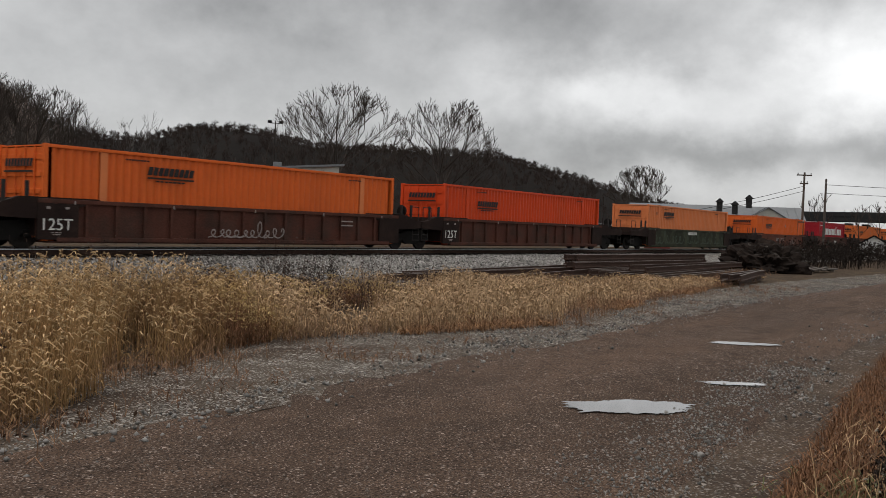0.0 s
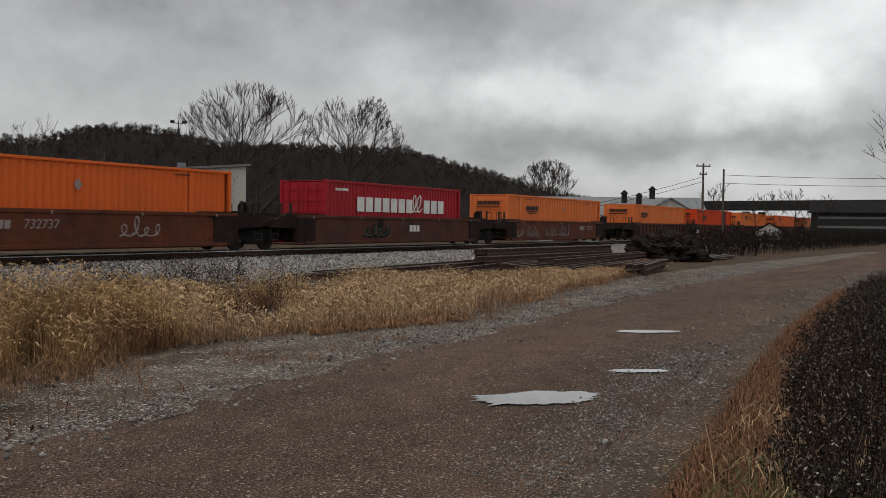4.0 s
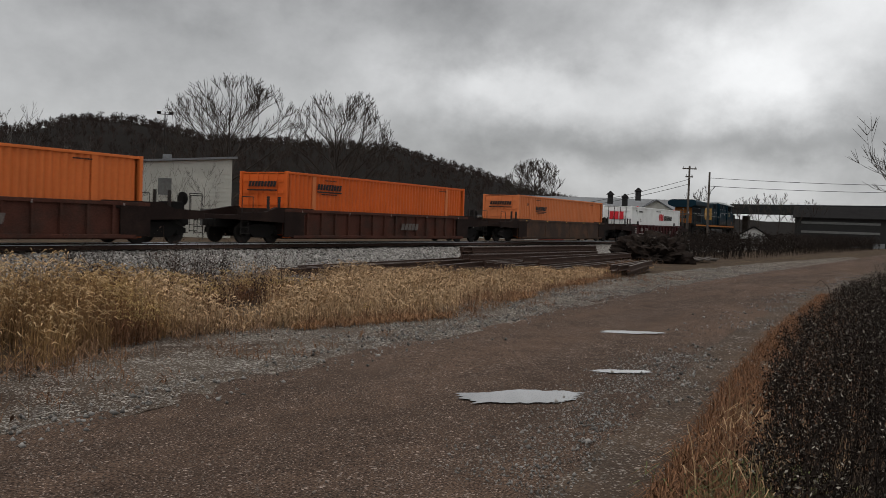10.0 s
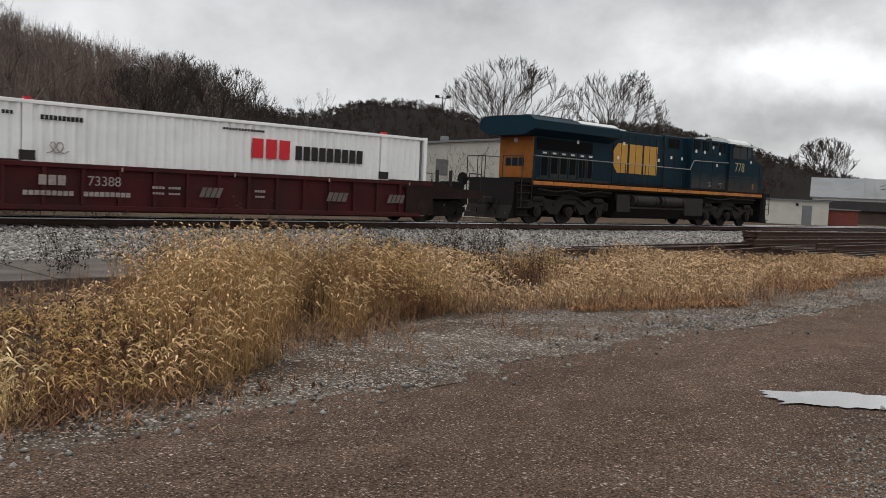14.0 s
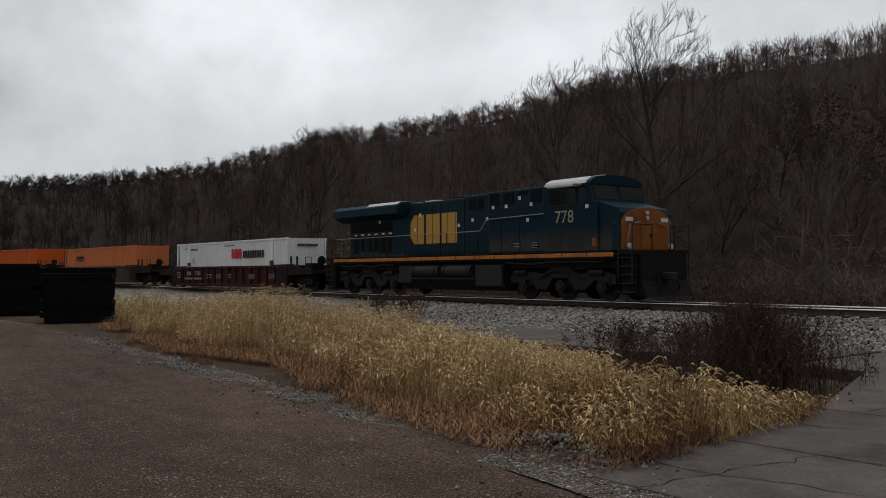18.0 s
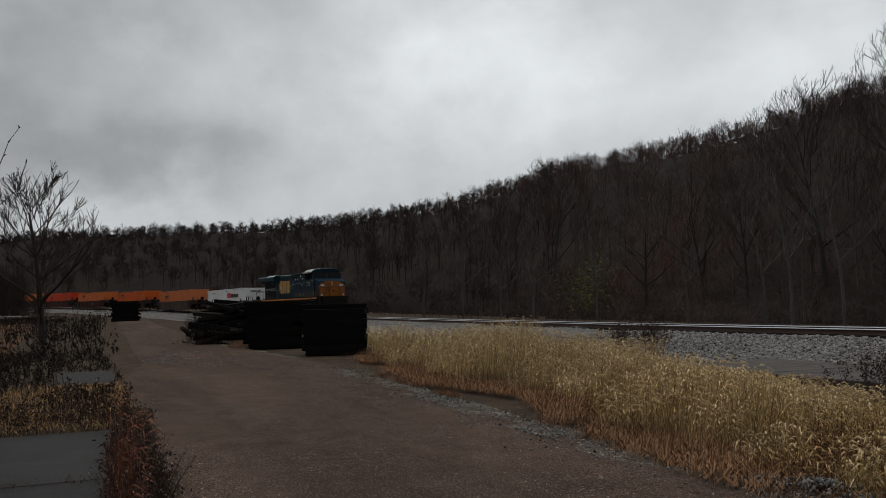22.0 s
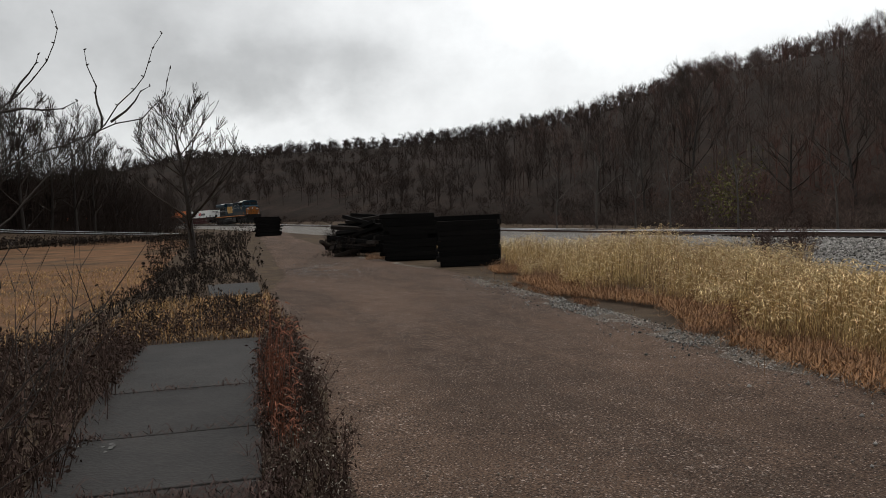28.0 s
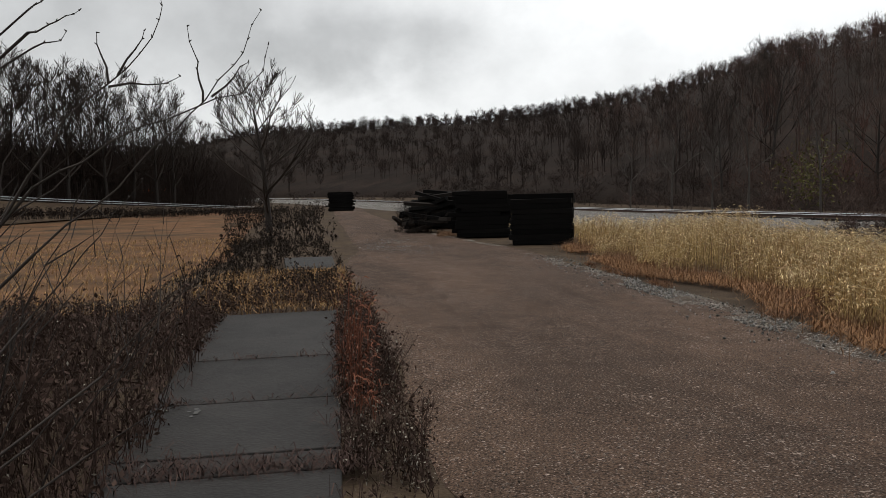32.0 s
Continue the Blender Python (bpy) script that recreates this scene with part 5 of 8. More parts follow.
# order of the train: name, centre along the train, container paint and length, car paint and style, reach of the platforms
# (centre is counted from the locomotive's middle; minus is ahead of it)
UNITS = [
    ("A", -252.6, "orange", 16.1, "well", "ribbed", (1.9, 1.3), "bright orange ribbed container with pale inner posts"),
    ("B", -233.8, "redorange", 16.1, "well", "ribbed", (1.3, 2.6), "red-orange ribbed freight container"),
    ("C", -211.5, "fade", 16.1, "wellgrey", "smooth", (2.4, 2.4), "faded light orange ribbed freight container"),
    ("D", -188.8, "orange", 16.1, "welloxide", "smooth", (2.4, 1.2), "orange-red ribbed container with a grey hazard diamond"),
    ("E", -169.8, "crimson", 12.19, "well", "smooth", (1.3, 1.3), "red forty-foot freight container with white markings"),
    ("F", -150.75, "peach", 16.1, "welloxide", "smooth", (1.2, 2.4), "orange ribbed container on a brown sprayed well car"),
    ("G", -128.05, "peach", 16.1, "well", "ribbed", (2.4, 1.2), "orange ribbed freight container"),
    ("H", -109.25, "redorange", 16.1, "well", "ribbed", (1.2, 1.3), "red-orange container with a dark streak on its side"),
    ("I", -89.65, "peach", 16.1, "well", "ribbed", (1.3, 2.4), "orange ribbed container with a pale hazard diamond"),
    ("J", -67.0, "orange", 16.1, "well", "ribbed", (2.4, 2.4), "orange-red container with raised inner posts"),
    ("K", -44.6, "fade", 16.1, "wellrust", "smooth", (2.4, 2.4), "faded peach-orange ribbed freight container"),
    ("W", -22.15, "white", 16.1, "wellred", "ribbed", (2.4, 2.4), "white ribbed container with red and black company name"),
]
M["wellmark"] = mat("faded_chalk_marks", (0.12, 0.1, 0.09), 0.85, 0.4, 3, 20, 0.05)
M["wellrust"] = mat("rust_black_car_paint", (0.04, 0.022, 0.014), 0.75, 0.3, 1.2, 20, 0.15, stain=(0.09, 0.04, 0.018), stain_scale=0.6, stain_amt=0.8)
TRAIN = []   # (thing, place along the train)


def build_cars():
    for i, (key, c, paint, length, car_paint, style, ends, label) in enumerate(UNITS):
        c *= 1.03
        half = 8.35
        ends = (ends[0] + 0.32, ends[1] + 0.32)
        car_label = {"well": "brown well car", "welloxide": "rust-red well car", "wellgrey": "weathered grey-green well car with sprayed scrawls", "wellrust": "rust-brown well car with yellow reflectors", "wellred": "maroon well car with white stencils"}[car_paint]
        if car_paint in ("well", "welloxide"):
            car_label = "oxide-brown %s-sided well car carrying one container" % ("rib" if style == "ribbed" else "smooth")
        car = well_car(car_label, car_paint, half, ends, style, i)
        for s, reach in ((-1, ends[0]), (1, ends[1])):
            if reach > 2.2:
                truck(car, s * (half + 0.95))
                part("coupler", box(min(s * (half + reach), s * (half + reach + 0.5)), max(s * (half + reach), s * (half + reach + 0.5)), -0.14, 0.14, 0.72, 1.0, bevel=0.03), M["black"], car)
            elif s > 0 or key == "A":
                truck(car, s * (half + reach - 0.05))
        box_thing = container(label, paint, length, 53 if length > 13 else 40, i)
        car.scale = box_thing.scale = (0.965, 0.965, 0.965)
        TRAIN.append((car, c)); TRAIN.append((box_thing, c))
        y = -1.29 - 0.036
        z1 = 3.155
        L2 = length / 2
        if paint in ("orange", "redorange", "fade", "peach"):
            mx, mz = {"A": -3.6, "G": -5.0, "J": -5.0}.get(key, -4.35), (0.26 if key in "AJIC" else 0.0)
            word_blocks(box_thing, mx, 2.33 + mz, y, 1.85, 0.27, 9, M["ink"])
            plate(box_thing, mx - 0.92, mx + 0.95, 2.07 + mz, 2.13 + mz, y, M["ink"], "name_underline")
            word_blocks(box_thing, mx, 2.0 + mz, y, 1.2, 0.05, 7, M["ink"], 0.0)
            word_blocks(box_thing, -L2 - 0.12, 2.6, 0.0, 1.6, 0.24, 9, M["ink"], face="end")
            bm = bmesh.new(); bm.faces.new([bm.verts.new((-L2 - 0.12, q, z)) for q, z in ((-0.85, 2.36), (-0.85, 2.3), (0.85, 2.3), (0.85, 2.36))])
            part("name_underline", bm, M["ink"], box_thing)
            word_blocks(box_thing, -4.9, 2.9, y, 0.9, 0.05, 8, M["ink"], 0.0, label="small stencilled number bars")
            word_blocks(box_thing, 5.6, 2.9, y, 0.8, 0.05, 7, M["ink"], 0.0, label="small stencilled number bars")
            if key in "DFGHI":
                bm = bmesh.new()
                q = 0.17
                bm.faces.new([bm.verts.new(v) for v in ((1.1 - q, y - 0.004, 2.35), (1.1, y - 0.004, 2.35 - q * 1.2), (1.1 + q, y - 0.004, 2.35), (1.1, y - 0.004, 2.35 + q * 1.2))])
                part("hazard_diamond", bm, M["chalk"], box_thing, "pale grey diamond placard")
            if key in "CK":
                text_part("53", 0.3, M["ink"], box_thing, pose(-6.6, y, 2.55) @ FRONT)
            if key == "H":
                plate(box_thing, 4.9, 5.35, 1.5, 3.05, y - 0.002, M["ink"], "dark_streak")
        elif paint == "crimson":
            word_blocks(box_thing, -1.2, 2.1, y, 5.0, 0.7, 7, M["inkwhite"], 0.0)
            word_blocks(box_thing, 3.4, 2.1, y, 2.2, 0.7, 3, M["inkwhite"], 0.0)
            scrawl(box_thing, 1.6, 2.2, y - 0.002, 0.9, 0.9, 5, M["inkwhite"], 0.05)
            word_blocks(box_thing, -4.9, 2.75, y, 1.0, 0.12, 8, M["inkwhite"], 0.0)
        else:
            word_blocks(box_thing, 1.45, 2.32, y, 1.5, 0.62, 3, M["inkred"], 0.0, label="red part of the company name in plain blocks")
            word_blocks(box_thing, 3.75, 2.26, y, 2.85, 0.46, 9, M["ink"], 0.0, label="black part of the company name in plain blocks")
            word_blocks(box_thing, -L2 - 0.12, 2.3, 0.0, 1.4, 0.7, 3, M["inkred"], 0.0, face="end")
            word_blocks(box_thing, L2 + 0.12, 2.72, 0.0, 1.4, 0.16, 9, M["ink"], 0.0, face="far_end")
            word_blocks(box_thing, -5.2, 2.72, y, 1.15, 0.13, 10, M["ink"], 0.0, label="container number in small bars"); word_blocks(box_thing, 0.4, 2.86, y, 1.5, 0.07, 14, M["ink"], 0.0, label="line of small notice bars")
            word_blocks(box_thing, -6.6, 2.78, y, 0.3, 0.1, 3, M["ink"], 0.0, label="small code bars")
            scrawl(box_thing, -5.35, 2.0, y - 0.002, 0.5, 0.5, 61, M["chalk"], 0.02)
            for x in (-6.1, 6.1):
                part("twist_lock_pocket", box(x - 0.2, x + 0.2, y - 0.02, y + 0.03, 1.56, 1.82), M["ink"], box_thing)
        # markings on the car's side
        yc = -1.47 - 0.009
        if style == "smooth" or key == "W":
            yc = -1.47 - (0.014 if style == "smooth" else 0.009)
        if key in "ABHI":
            ys = -1.47 - 0.064
            text_part("125T", 0.50 if key != "I" else 0.4, M["inkwhite" if key != "I" else "chalk"], car, pose(-half + 0.58, ys, 0.74) @ FRONT)
            plate(car, -half + 0.42, -half + 0.74, 0.50, 0.525, ys, M["chalk"], "stencil_bar"); plate(car, -half + 0.46, -half + 0.70, 0.44, 0.465, ys, M["chalk"], "stencil_bar")
            plate(car, -half + 0.25, -half + 0.38, 1.22, 1.29, ys, M["chalk"], "stencil_bar"); plate(car, -half + 0.85, -half + 0.98, 1.22, 1.29, ys, M["chalk"], "stencil_bar")
        if key in "DF":
            cx = half - 3.4 if key == "F" else -1.0
            word_blocks(car, cx - 0.85, 1.02, yc, 0.95, 0.27, 4, M["chalk"], 0.15, label="stencilled owner's mark in plain blocks")
            text_part("732737", 0.42, M["chalk"], car, pose(cx + 0.65, yc, 1.02) @ FRONT, shear=0.15)
        if key == "E":
            word_blocks(car, 1.2, 0.95, yc, 1.0, 0.32, 3, M["inkwhite"], 0.0, label="stencilled owner's mark in plain blocks")
            scrawl(car, -2.2, 0.95, yc - 0.003, 2.4, 0.9, 3, M["black"], 0.09); scrawl(car, -2.2, 0.95, yc - 0.006, 2.2, 0.8, 4, M["lime"], 0.03)
        if key == "A":
            scrawl(car, -0.3, 0.72, yc - 0.07, 3.6, 0.6, 31, M["chalk"], 0.024)
            plate(car, 4.6, 5.3, 1.15, 1.2, yc - 0.07, M["chalk"], "stencil_bar"); plate(car, 4.6, 5.3, 0.98, 1.03, yc - 0.07, M["chalk"], "stencil_bar")
        if key == "C":
            for k in range(5):
                scrawl(car, -5.8 + k * 3.0, 0.9, yc - 0.004, 2.7, 0.95, 40 + k, M["lime"], 0.035)
            word_blocks(car, 0.0, 1.25, yc - 0.003, 1.8, 0.22, 8, M["inkwhite"], 0.0)
        if key == "D":
            scrawl(car, 3.6, 0.95, yc - 0.004, 1.9, 0.7, 12, M["chalk"], 0.03)
        if key == "F":
            for k, (x, w) in enumerate([(-6.6, 1.7), (-4.6, 1.9), (-1.6, 2.1), (0.8, 1.9)]):
                scrawl(car, x, 0.86, yc - 0.004, w, 1.0, 14 + k, M["black"], 0.055); scrawl(car, x + 0.06, 0.88, yc - 0.007, w, 0.98, 14 + k, M["chalk"], 0.017); scrawl(car, x, 0.8, yc - 0.008, w, 0.6, 34 + k, M["chalk"], 0.012)
        if key in "IJ":
            word_blocks(car, 1.8, 0.85, yc - 0.07, 1.7, 0.34, 5, M["wellmark"], 0.3, label="faded chalk marks")
        if key == "W":
            text_part("53", 0.66, M["chalk"], car, pose(-7.3, yc - 0.07, 0.92) @ FRONT)
            word_blocks(car, -5.5, 1.05, yc - 0.07, 0.75, 0.27, 3, M["chalk"], 0.0, label="stencilled owner's mark in plain blocks")
            text_part("73388", 0.38, M["chalk"], car, pose(-4.1, yc - 0.07, 1.05) @ FRONT)
            for k, (x, w, h) in enumerate([(-5.6, 1.5, 0.26), (-4.0, 1.5, 0.24), (-0.85, 0.8, 0.36), (3.9, 0.95, 0.62), (6.5, 0.85, 0.6)]):
                word_blocks(car, x, 0.70 if k < 2 else 0.86, yc - 0.07, w * 0.9, 0.13 if k < 2 else 0.3, 9 if k < 2 else 4, M["chalk"] if k < 2 else M["wellmark"], 0.0 if k < 2 else 0.4, label="line of stencilled bars" if k < 2 else "faded chalk marks")
            for x in (-2.5, -2.0, 0.9):
                word_blocks(car, x, 0.95, yc - 0.07, 0.4, 0.07, 4, M["chalk"], 0.0, label="stencilled bars"); word_blocks(car, x, 0.78, yc - 0.07, 0.36, 0.06, 4, M["chalk"], 0.0, label="stencilled bars")


build_cars()


def build_locomotive():
    """Six-axle freight diesel, cab trailing. Its own space: middle of its length, centre line, rail height; the cab is at +x."""
    ob = thing("locomotive", "dark blue six-axle diesel freight locomotive with golden nose and stripe", "locomotive")
    B, G = M["blue"], M["gold"]
    part("underframe", box(-9.5, 9.6, -1.5, 1.5, 1.52, 1.66, bevel=0.02), M["black"], ob)
    for s in (-1, 1):
        y = s * 1.52
        segs = 15
        for k in range(segs):
            x0 = -9.4 + k * 18.95 / segs
            part("sill_stripe", box(x0 + 0.02, x0 + 18.95 / segs - 0.02, min(y, y + s * 0.03), max(y, y + s * 0.03), 1.615, 1.765), M["amber"], ob)
        part("walkway", box(-9.4, 9.5, min(y, y - s * 0.75), max(y, y - s * 0.75), 1.80, 1.85), M["black"], ob)
    # long hood: engine room, raised middle, rear radiator section
    part("rear_hood", box(-8.75, -3.4, -0.95, 0.95, 1.83, 3.86, bevel=0.03), B, ob)
    part("engine_hood", box(-3.42, 0.62, -0.95, 0.95, 1.83, 4.30, bevel=0.05), B, ob)
    part("equipment_hood", box(0.6, 2.62, -1.0, 1.0, 1.83, 4.36, bevel=0.05), B, ob)
    part("blower_hood", box(2.6, 6.08, -1.32, 1.32, 1.83, 4.36, bevel=0.04), B, ob)
    rad = part("radiator_housing", prism([(-1.53, 3.86), (-1.53, 4.22), (-1.25, 4.40), (1.25, 4.40), (1.53, 4.22), (1.53, 3.86), (0.95, 3.62), (-0.95, 3.62)], "x", -9.45, -3.7), B, ob)
    part("radiator_roof_panel", prism([(-1.46, 4.285), (-1.24, 4.425), (1.24, 4.425), (1.46, 4.285)], "x", -6.4, -3.75), M["silver"], rad, "pale worn roof panel")
    part("radiator_screen", box(-9.3, -6.6, -1.15, 1.15, 4.40, 4.44), M["grill"], rad)
    part("rear_end_panel", box(-8.80, -8.745, -0.93, 0.93, 1.9, 3.6), G, ob, "golden yellow rear end")
    word_blocks(ob, -8.82, 2.55, 0.0, 1.1, 0.34, 3, M["blue"], 0.0, face="end")
    part("rear_lamp", rod((-8.75, 0, 3.45), (-8.86, 0, 3.45), 0.1, 10), M["lens"], ob)
    # hood doors, seams and screens towards both sides
    for s in (-1, 1):
        y = s * 0.955
        def skin(name, x0, x1, z0, z1, m, off=0.0, yy=None, d=0.018):
            q = (s * yy if yy else y) + s * off
            return part(name, box(x0, x1, min(q, q + s * d), max(q, q + s * d), z0, z1), M[m], ob)
        for x0, x1 in ((-8.35, -7.85), (-7.72, -7.22), (-7.1, -6.6), (-6.5, -6.0), (-5.85, -5.35), (-5.25, -4.85)):
            d = skin("radiator_door", x0, x1, 1.95, 3.04, "bluegrime", d=0.03)
            part("louvre", box(x0 + 0.05, x1 - 0.05, min(y + s * 0.03, y + s * 0.036), max(y + s * 0.03, y + s * 0.036), 2.02 if x0 < -8 or x0 > -6 else 2.12, 2.9), M["grill"], d)
            part("door_label", box(x0 + 0.12, x0 + 0.34, min(y + s * 0.03, y + s * 0.037), max(y + s * 0.03, y + s * 0.037), 2.93, 3.0), M["inkwhite"], d)
        for k in range(7):
            x0 = -3.35 + k * 0.565
            skin("engine_door", x0 + 0.015, x0 + 0.55, 1.95, 3.95, "blue", d=0.02)
        for x0, x1 in ((0.7, 1.55), (1.62, 2.55)):
            skin("side_door", x0, x1, 1.95, 3.68, "blue", yy=1.005, d=0.02)
        skin("intake_screen", 1.0, 1.92, 3.76, 4.22, "grill", yy=1.005, d=0.02)
        for k, x0 in enumerate((2.72, 3.58, 4.42, 5.18)):
            z0 = 3.78 if k != 2 else 4.12
            w = skin("vent_opening", x0, x0 + 0.58, z0, 4.26, "grill", yy=1.325, d=0.014)
            if k != 2:
                for j in range(4):
                    xx = x0 + 0.08 + j * 0.135
                    part("vent_slat", box(xx, xx + 0.03, min(s * 1.338, s * 1.352), max(s * 1.338, s * 1.352), z0 + 0.02, 4.24), M["blue"], w)
        for x0, x1 in ((2.7, 3.42), (3.5, 4.5), (4.58, 5.95)):
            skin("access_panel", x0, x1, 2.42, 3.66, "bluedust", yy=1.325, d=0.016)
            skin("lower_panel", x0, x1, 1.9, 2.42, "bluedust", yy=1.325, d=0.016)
        for x0 in (2.62, 3.44, 4.52, 5.99):
            skin("panel_seam", x0 + 0.01, x0 + 0.05, 1.9, 4.28, "ink", yy=1.322, d=0.006)
        for k in range(8):
            skin("door_seam", -3.37 + k * 0.565, -3.345 + k * 0.565, 1.9, 4.1, "ink", d=0.034)
        for x0 in (0.64, 1.57, 2.57):
            skin("panel_seam", x0, x0 + 0.03, 1.9, 4.2, "ink", yy=1.003, d=0.03)
        skin("lower_hood_grime", -8.6, -3.6, 1.86, 1.94, "bluegrime", d=0.03)
        # black strip paints in the shade under the radiator housing
        skin("shaded_screen", -8.6, -4.9, 3.08, 3.56, "grill", d=0.02)
        for x0 in (4.15, 5.2):
            g = skin("small_louvre", x0, x0 + 0.4, 2.0, 2.25, "grill", yy=1.341, d=0.01)
            for j in range(4):
                part("louvre_blade", box(x0 + 0.02, x0 + 0.38, min(s * 1.351, s * 1.36), max(s * 1.351, s * 1.36), 2.02 + j * 0.06, 2.045 + j * 0.06), M["handrail"], g)
        for x, z in ((-5.95, 3.55), (-3.0, 3.05), (-2.6, 3.72), (0.25, 3.12), (1.25, 3.3), (2.95, 3.72), (3.75, 3.72), (4.55, 4.0), (5.2, 3.72), (2.2, 3.3), (5.0, 3.12), (8.25, 3.45)):
            yy = 0.98 if x < 0.6 else (1.03 if x < 2.6 else 1.345)
            if x > 6:
                yy = 1.47
            part("notice_plate", box(x - 0.075, x + 0.075, min(s * yy, s * (yy + 0.006)), max(s * yy, s * (yy + 0.006)), z - 0.07, z + 0.07), M["inkwhite"], ob)
        part("grip_rail", path_rod([(2.25, s * 1.48, 2.78), (2.66, s * 1.44, 3.24), (6.0, s * 1.44, 3.30)], 0.022), M["handrail"], ob)
    # company mark on the engine doors: three plain golden blocks with their gaps
    for s in (-1, 1):
        y = s * (0.955 + 0.026)
        for pts in ([(-3.4, 2.75), (-3.4, 3.35), (-3.05, 3.72), (-2.3, 3.72), (-2.3, 2.38), (-3.05, 2.38)], [(-2.14, 2.38), (-2.14, 3.72), (-1.12, 3.72), (-1.12, 2.38)], [(-0.98, 2.38), (-0.98, 3.72), (0.12, 3.72), (0.12, 2.38)]):
            bm = bmesh.new()
            bm.faces.new([bm.verts.new((x, y, z)) for x, z in (pts if s < 0 else pts[::-1])])
            part("company_mark", bm, M["mark"], ob, "golden company mark as plain blocks")
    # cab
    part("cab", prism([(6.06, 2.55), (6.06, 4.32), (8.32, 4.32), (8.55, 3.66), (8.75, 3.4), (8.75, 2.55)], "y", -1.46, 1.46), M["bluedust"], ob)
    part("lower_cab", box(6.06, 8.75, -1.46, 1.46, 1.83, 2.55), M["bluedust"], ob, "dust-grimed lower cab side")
    roof = [(-1.47, 4.30), (-1.40, 4.43), (-1.12, 4.57), (-0.5, 4.66), (0.5, 4.66), (1.12, 4.57), (1.40, 4.43), (1.47, 4.30)]
    part("cab_roof", prism(roof, "x", 6.05, 8.20), M["silver"], ob, "white-painted cab roof")
    part("roof_visor", prism([(y, z - 0.03) for y, z in roof], "x", 8.20, 8.40), B, ob, "dark blue brow over the windscreens")
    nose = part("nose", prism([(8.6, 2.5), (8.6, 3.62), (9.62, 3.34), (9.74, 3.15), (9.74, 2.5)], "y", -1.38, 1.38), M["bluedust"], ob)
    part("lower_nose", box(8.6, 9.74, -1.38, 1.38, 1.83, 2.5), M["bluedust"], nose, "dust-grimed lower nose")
    part("nose_front", prism([(-1.36, 1.85), (-1.36, 2.86), (-1.18, 3.08), (-0.75, 3.26), (-0.3, 3.35), (0.3, 3.35), (0.75, 3.26), (1.18, 3.08), (1.36, 2.86), (1.36, 1.85)], "x", 9.735, 9.775), G, nose, "golden yellow nose front")
    for s in (-1, 1):
        part("nose_cheek", prism([(9.35, 1.85), (9.42, 3.28), (9.64, 3.24), (9.735, 3.1), (9.735, 1.85)], "y", min(s * 1.383, s * 1.395), max(s * 1.383, s * 1.395)), B, nose)
        y = s * 1.463
        fr = part("window_frame", box(6.28, 7.72, min(y, y + s * 0.02), max(y, y + s * 0.02), 3.54, 4.22), M["steel"], ob, "worn steel cab window frame")
        for x0, x1 in ((6.315, 6.975), (7.025, 7.685)):
            part("pane", box(x0, x1, min(y + s * 0.02, y + s * 0.026), max(y + s * 0.02, y + s * 0.026), 3.575, 4.185), M["glass"], fr)
        part("rear_quarter_pane", box(7.85, 8.2, min(y, y + s * 0.008), max(y, y + s * 0.008), 3.65, 4.2), M["glass"], ob)
        part("sun_visor", prism([(6.5, 4.28), (6.6, 4.20), (7.9, 4.20), (8.0, 4.28)], "y", min(y, y + s * 0.38), max(y, y + s * 0.38)), M["silver"], ob, "white sun visor")
        text_part("778", 0.66, M["number"], ob, (pose(7.1, y + s * 0.004, 3.1) @ FRONT) if s < 0 else (pose(7.1, y + s * 0.004, 3.1) @ pose(0, 0, 0, 90, 0, 180)), "cab_number")
        for x0 in (6.2, 7.3):
            for j in range(6):
                part("cab_louvre", box(x0, x0 + 0.75, min(y, y + s * 0.015), max(y, y + s * 0.015), 1.98 + j * 0.09, 2.02 + j * 0.09), M["ink"], ob)
        part("cab_seam", box(6.15, 8.6, min(y, y + s * 0.008), max(y, y + s * 0.008), 2.62, 2.645), M["ink"], ob)
        part("builder_plate", box(8.5, 8.68, min(y, y + s * 0.012), max(y, y + s * 0.012), 2.0, 2.3), M["gold"], ob)
    for s in (-1, 1):
        bm = bmesh.new()
        bm.faces.new([bm.verts.new((8.3 + (4.38 - z) * 0.347 + 0.02, q, z)) for q, z in ((s * 0.1, 4.25), (s * 0.1, 3.72), (s * 1.3, 3.72), (s * 1.3, 4.25))])
        part("windscreen", bm, M["glass"], ob)
        part("headlight", rod((9.77, 0, 3.08 + s * 0.09), (9.83, 0, 3.08 + s * 0.09), 0.075, 12), M["lens"], nose)
        part("nose_grab_iron", path_rod([(9.78, s * 0.42, 2.85), (9.86, s * 0.46, 2.85), (9.86, s * 1.02, 2.72), (9.86, s * 1.12, 2.3), (9.78, s * 1.12, 1.95)], 0.02), M["handrail"], nose)
        part("number_board", box(9.776, 9.80, min(s * 0.78, s * 1.16), max(s * 0.78, s * 1.16), 2.86, 3.0), M["inkwhite"], nose)
        part("ditch_light", rod((9.9, s * 1.12, 1.98), (9.98, s * 1.12, 1.98), 0.1, 12), M["lens"], ob)
    part("nose_door", box(9.776, 9.80, -0.35, 0.35, 1.9, 2.8), G, nose)
    part("nose_latch", box(9.80, 9.83, 0.12, 0.26, 2.3, 2.42), M["black"], nose)
    # roof fittings
    part("exhaust", box(-0.9, -0.3, -0.3, 0.3, 4.28, 4.46, bevel=0.03), M["black"], ob)
    part("air_intake_hatch", box(-2.8, -1.9, -0.55, 0.55, 4.28, 4.40, bevel=0.03), M["silver"], ob)
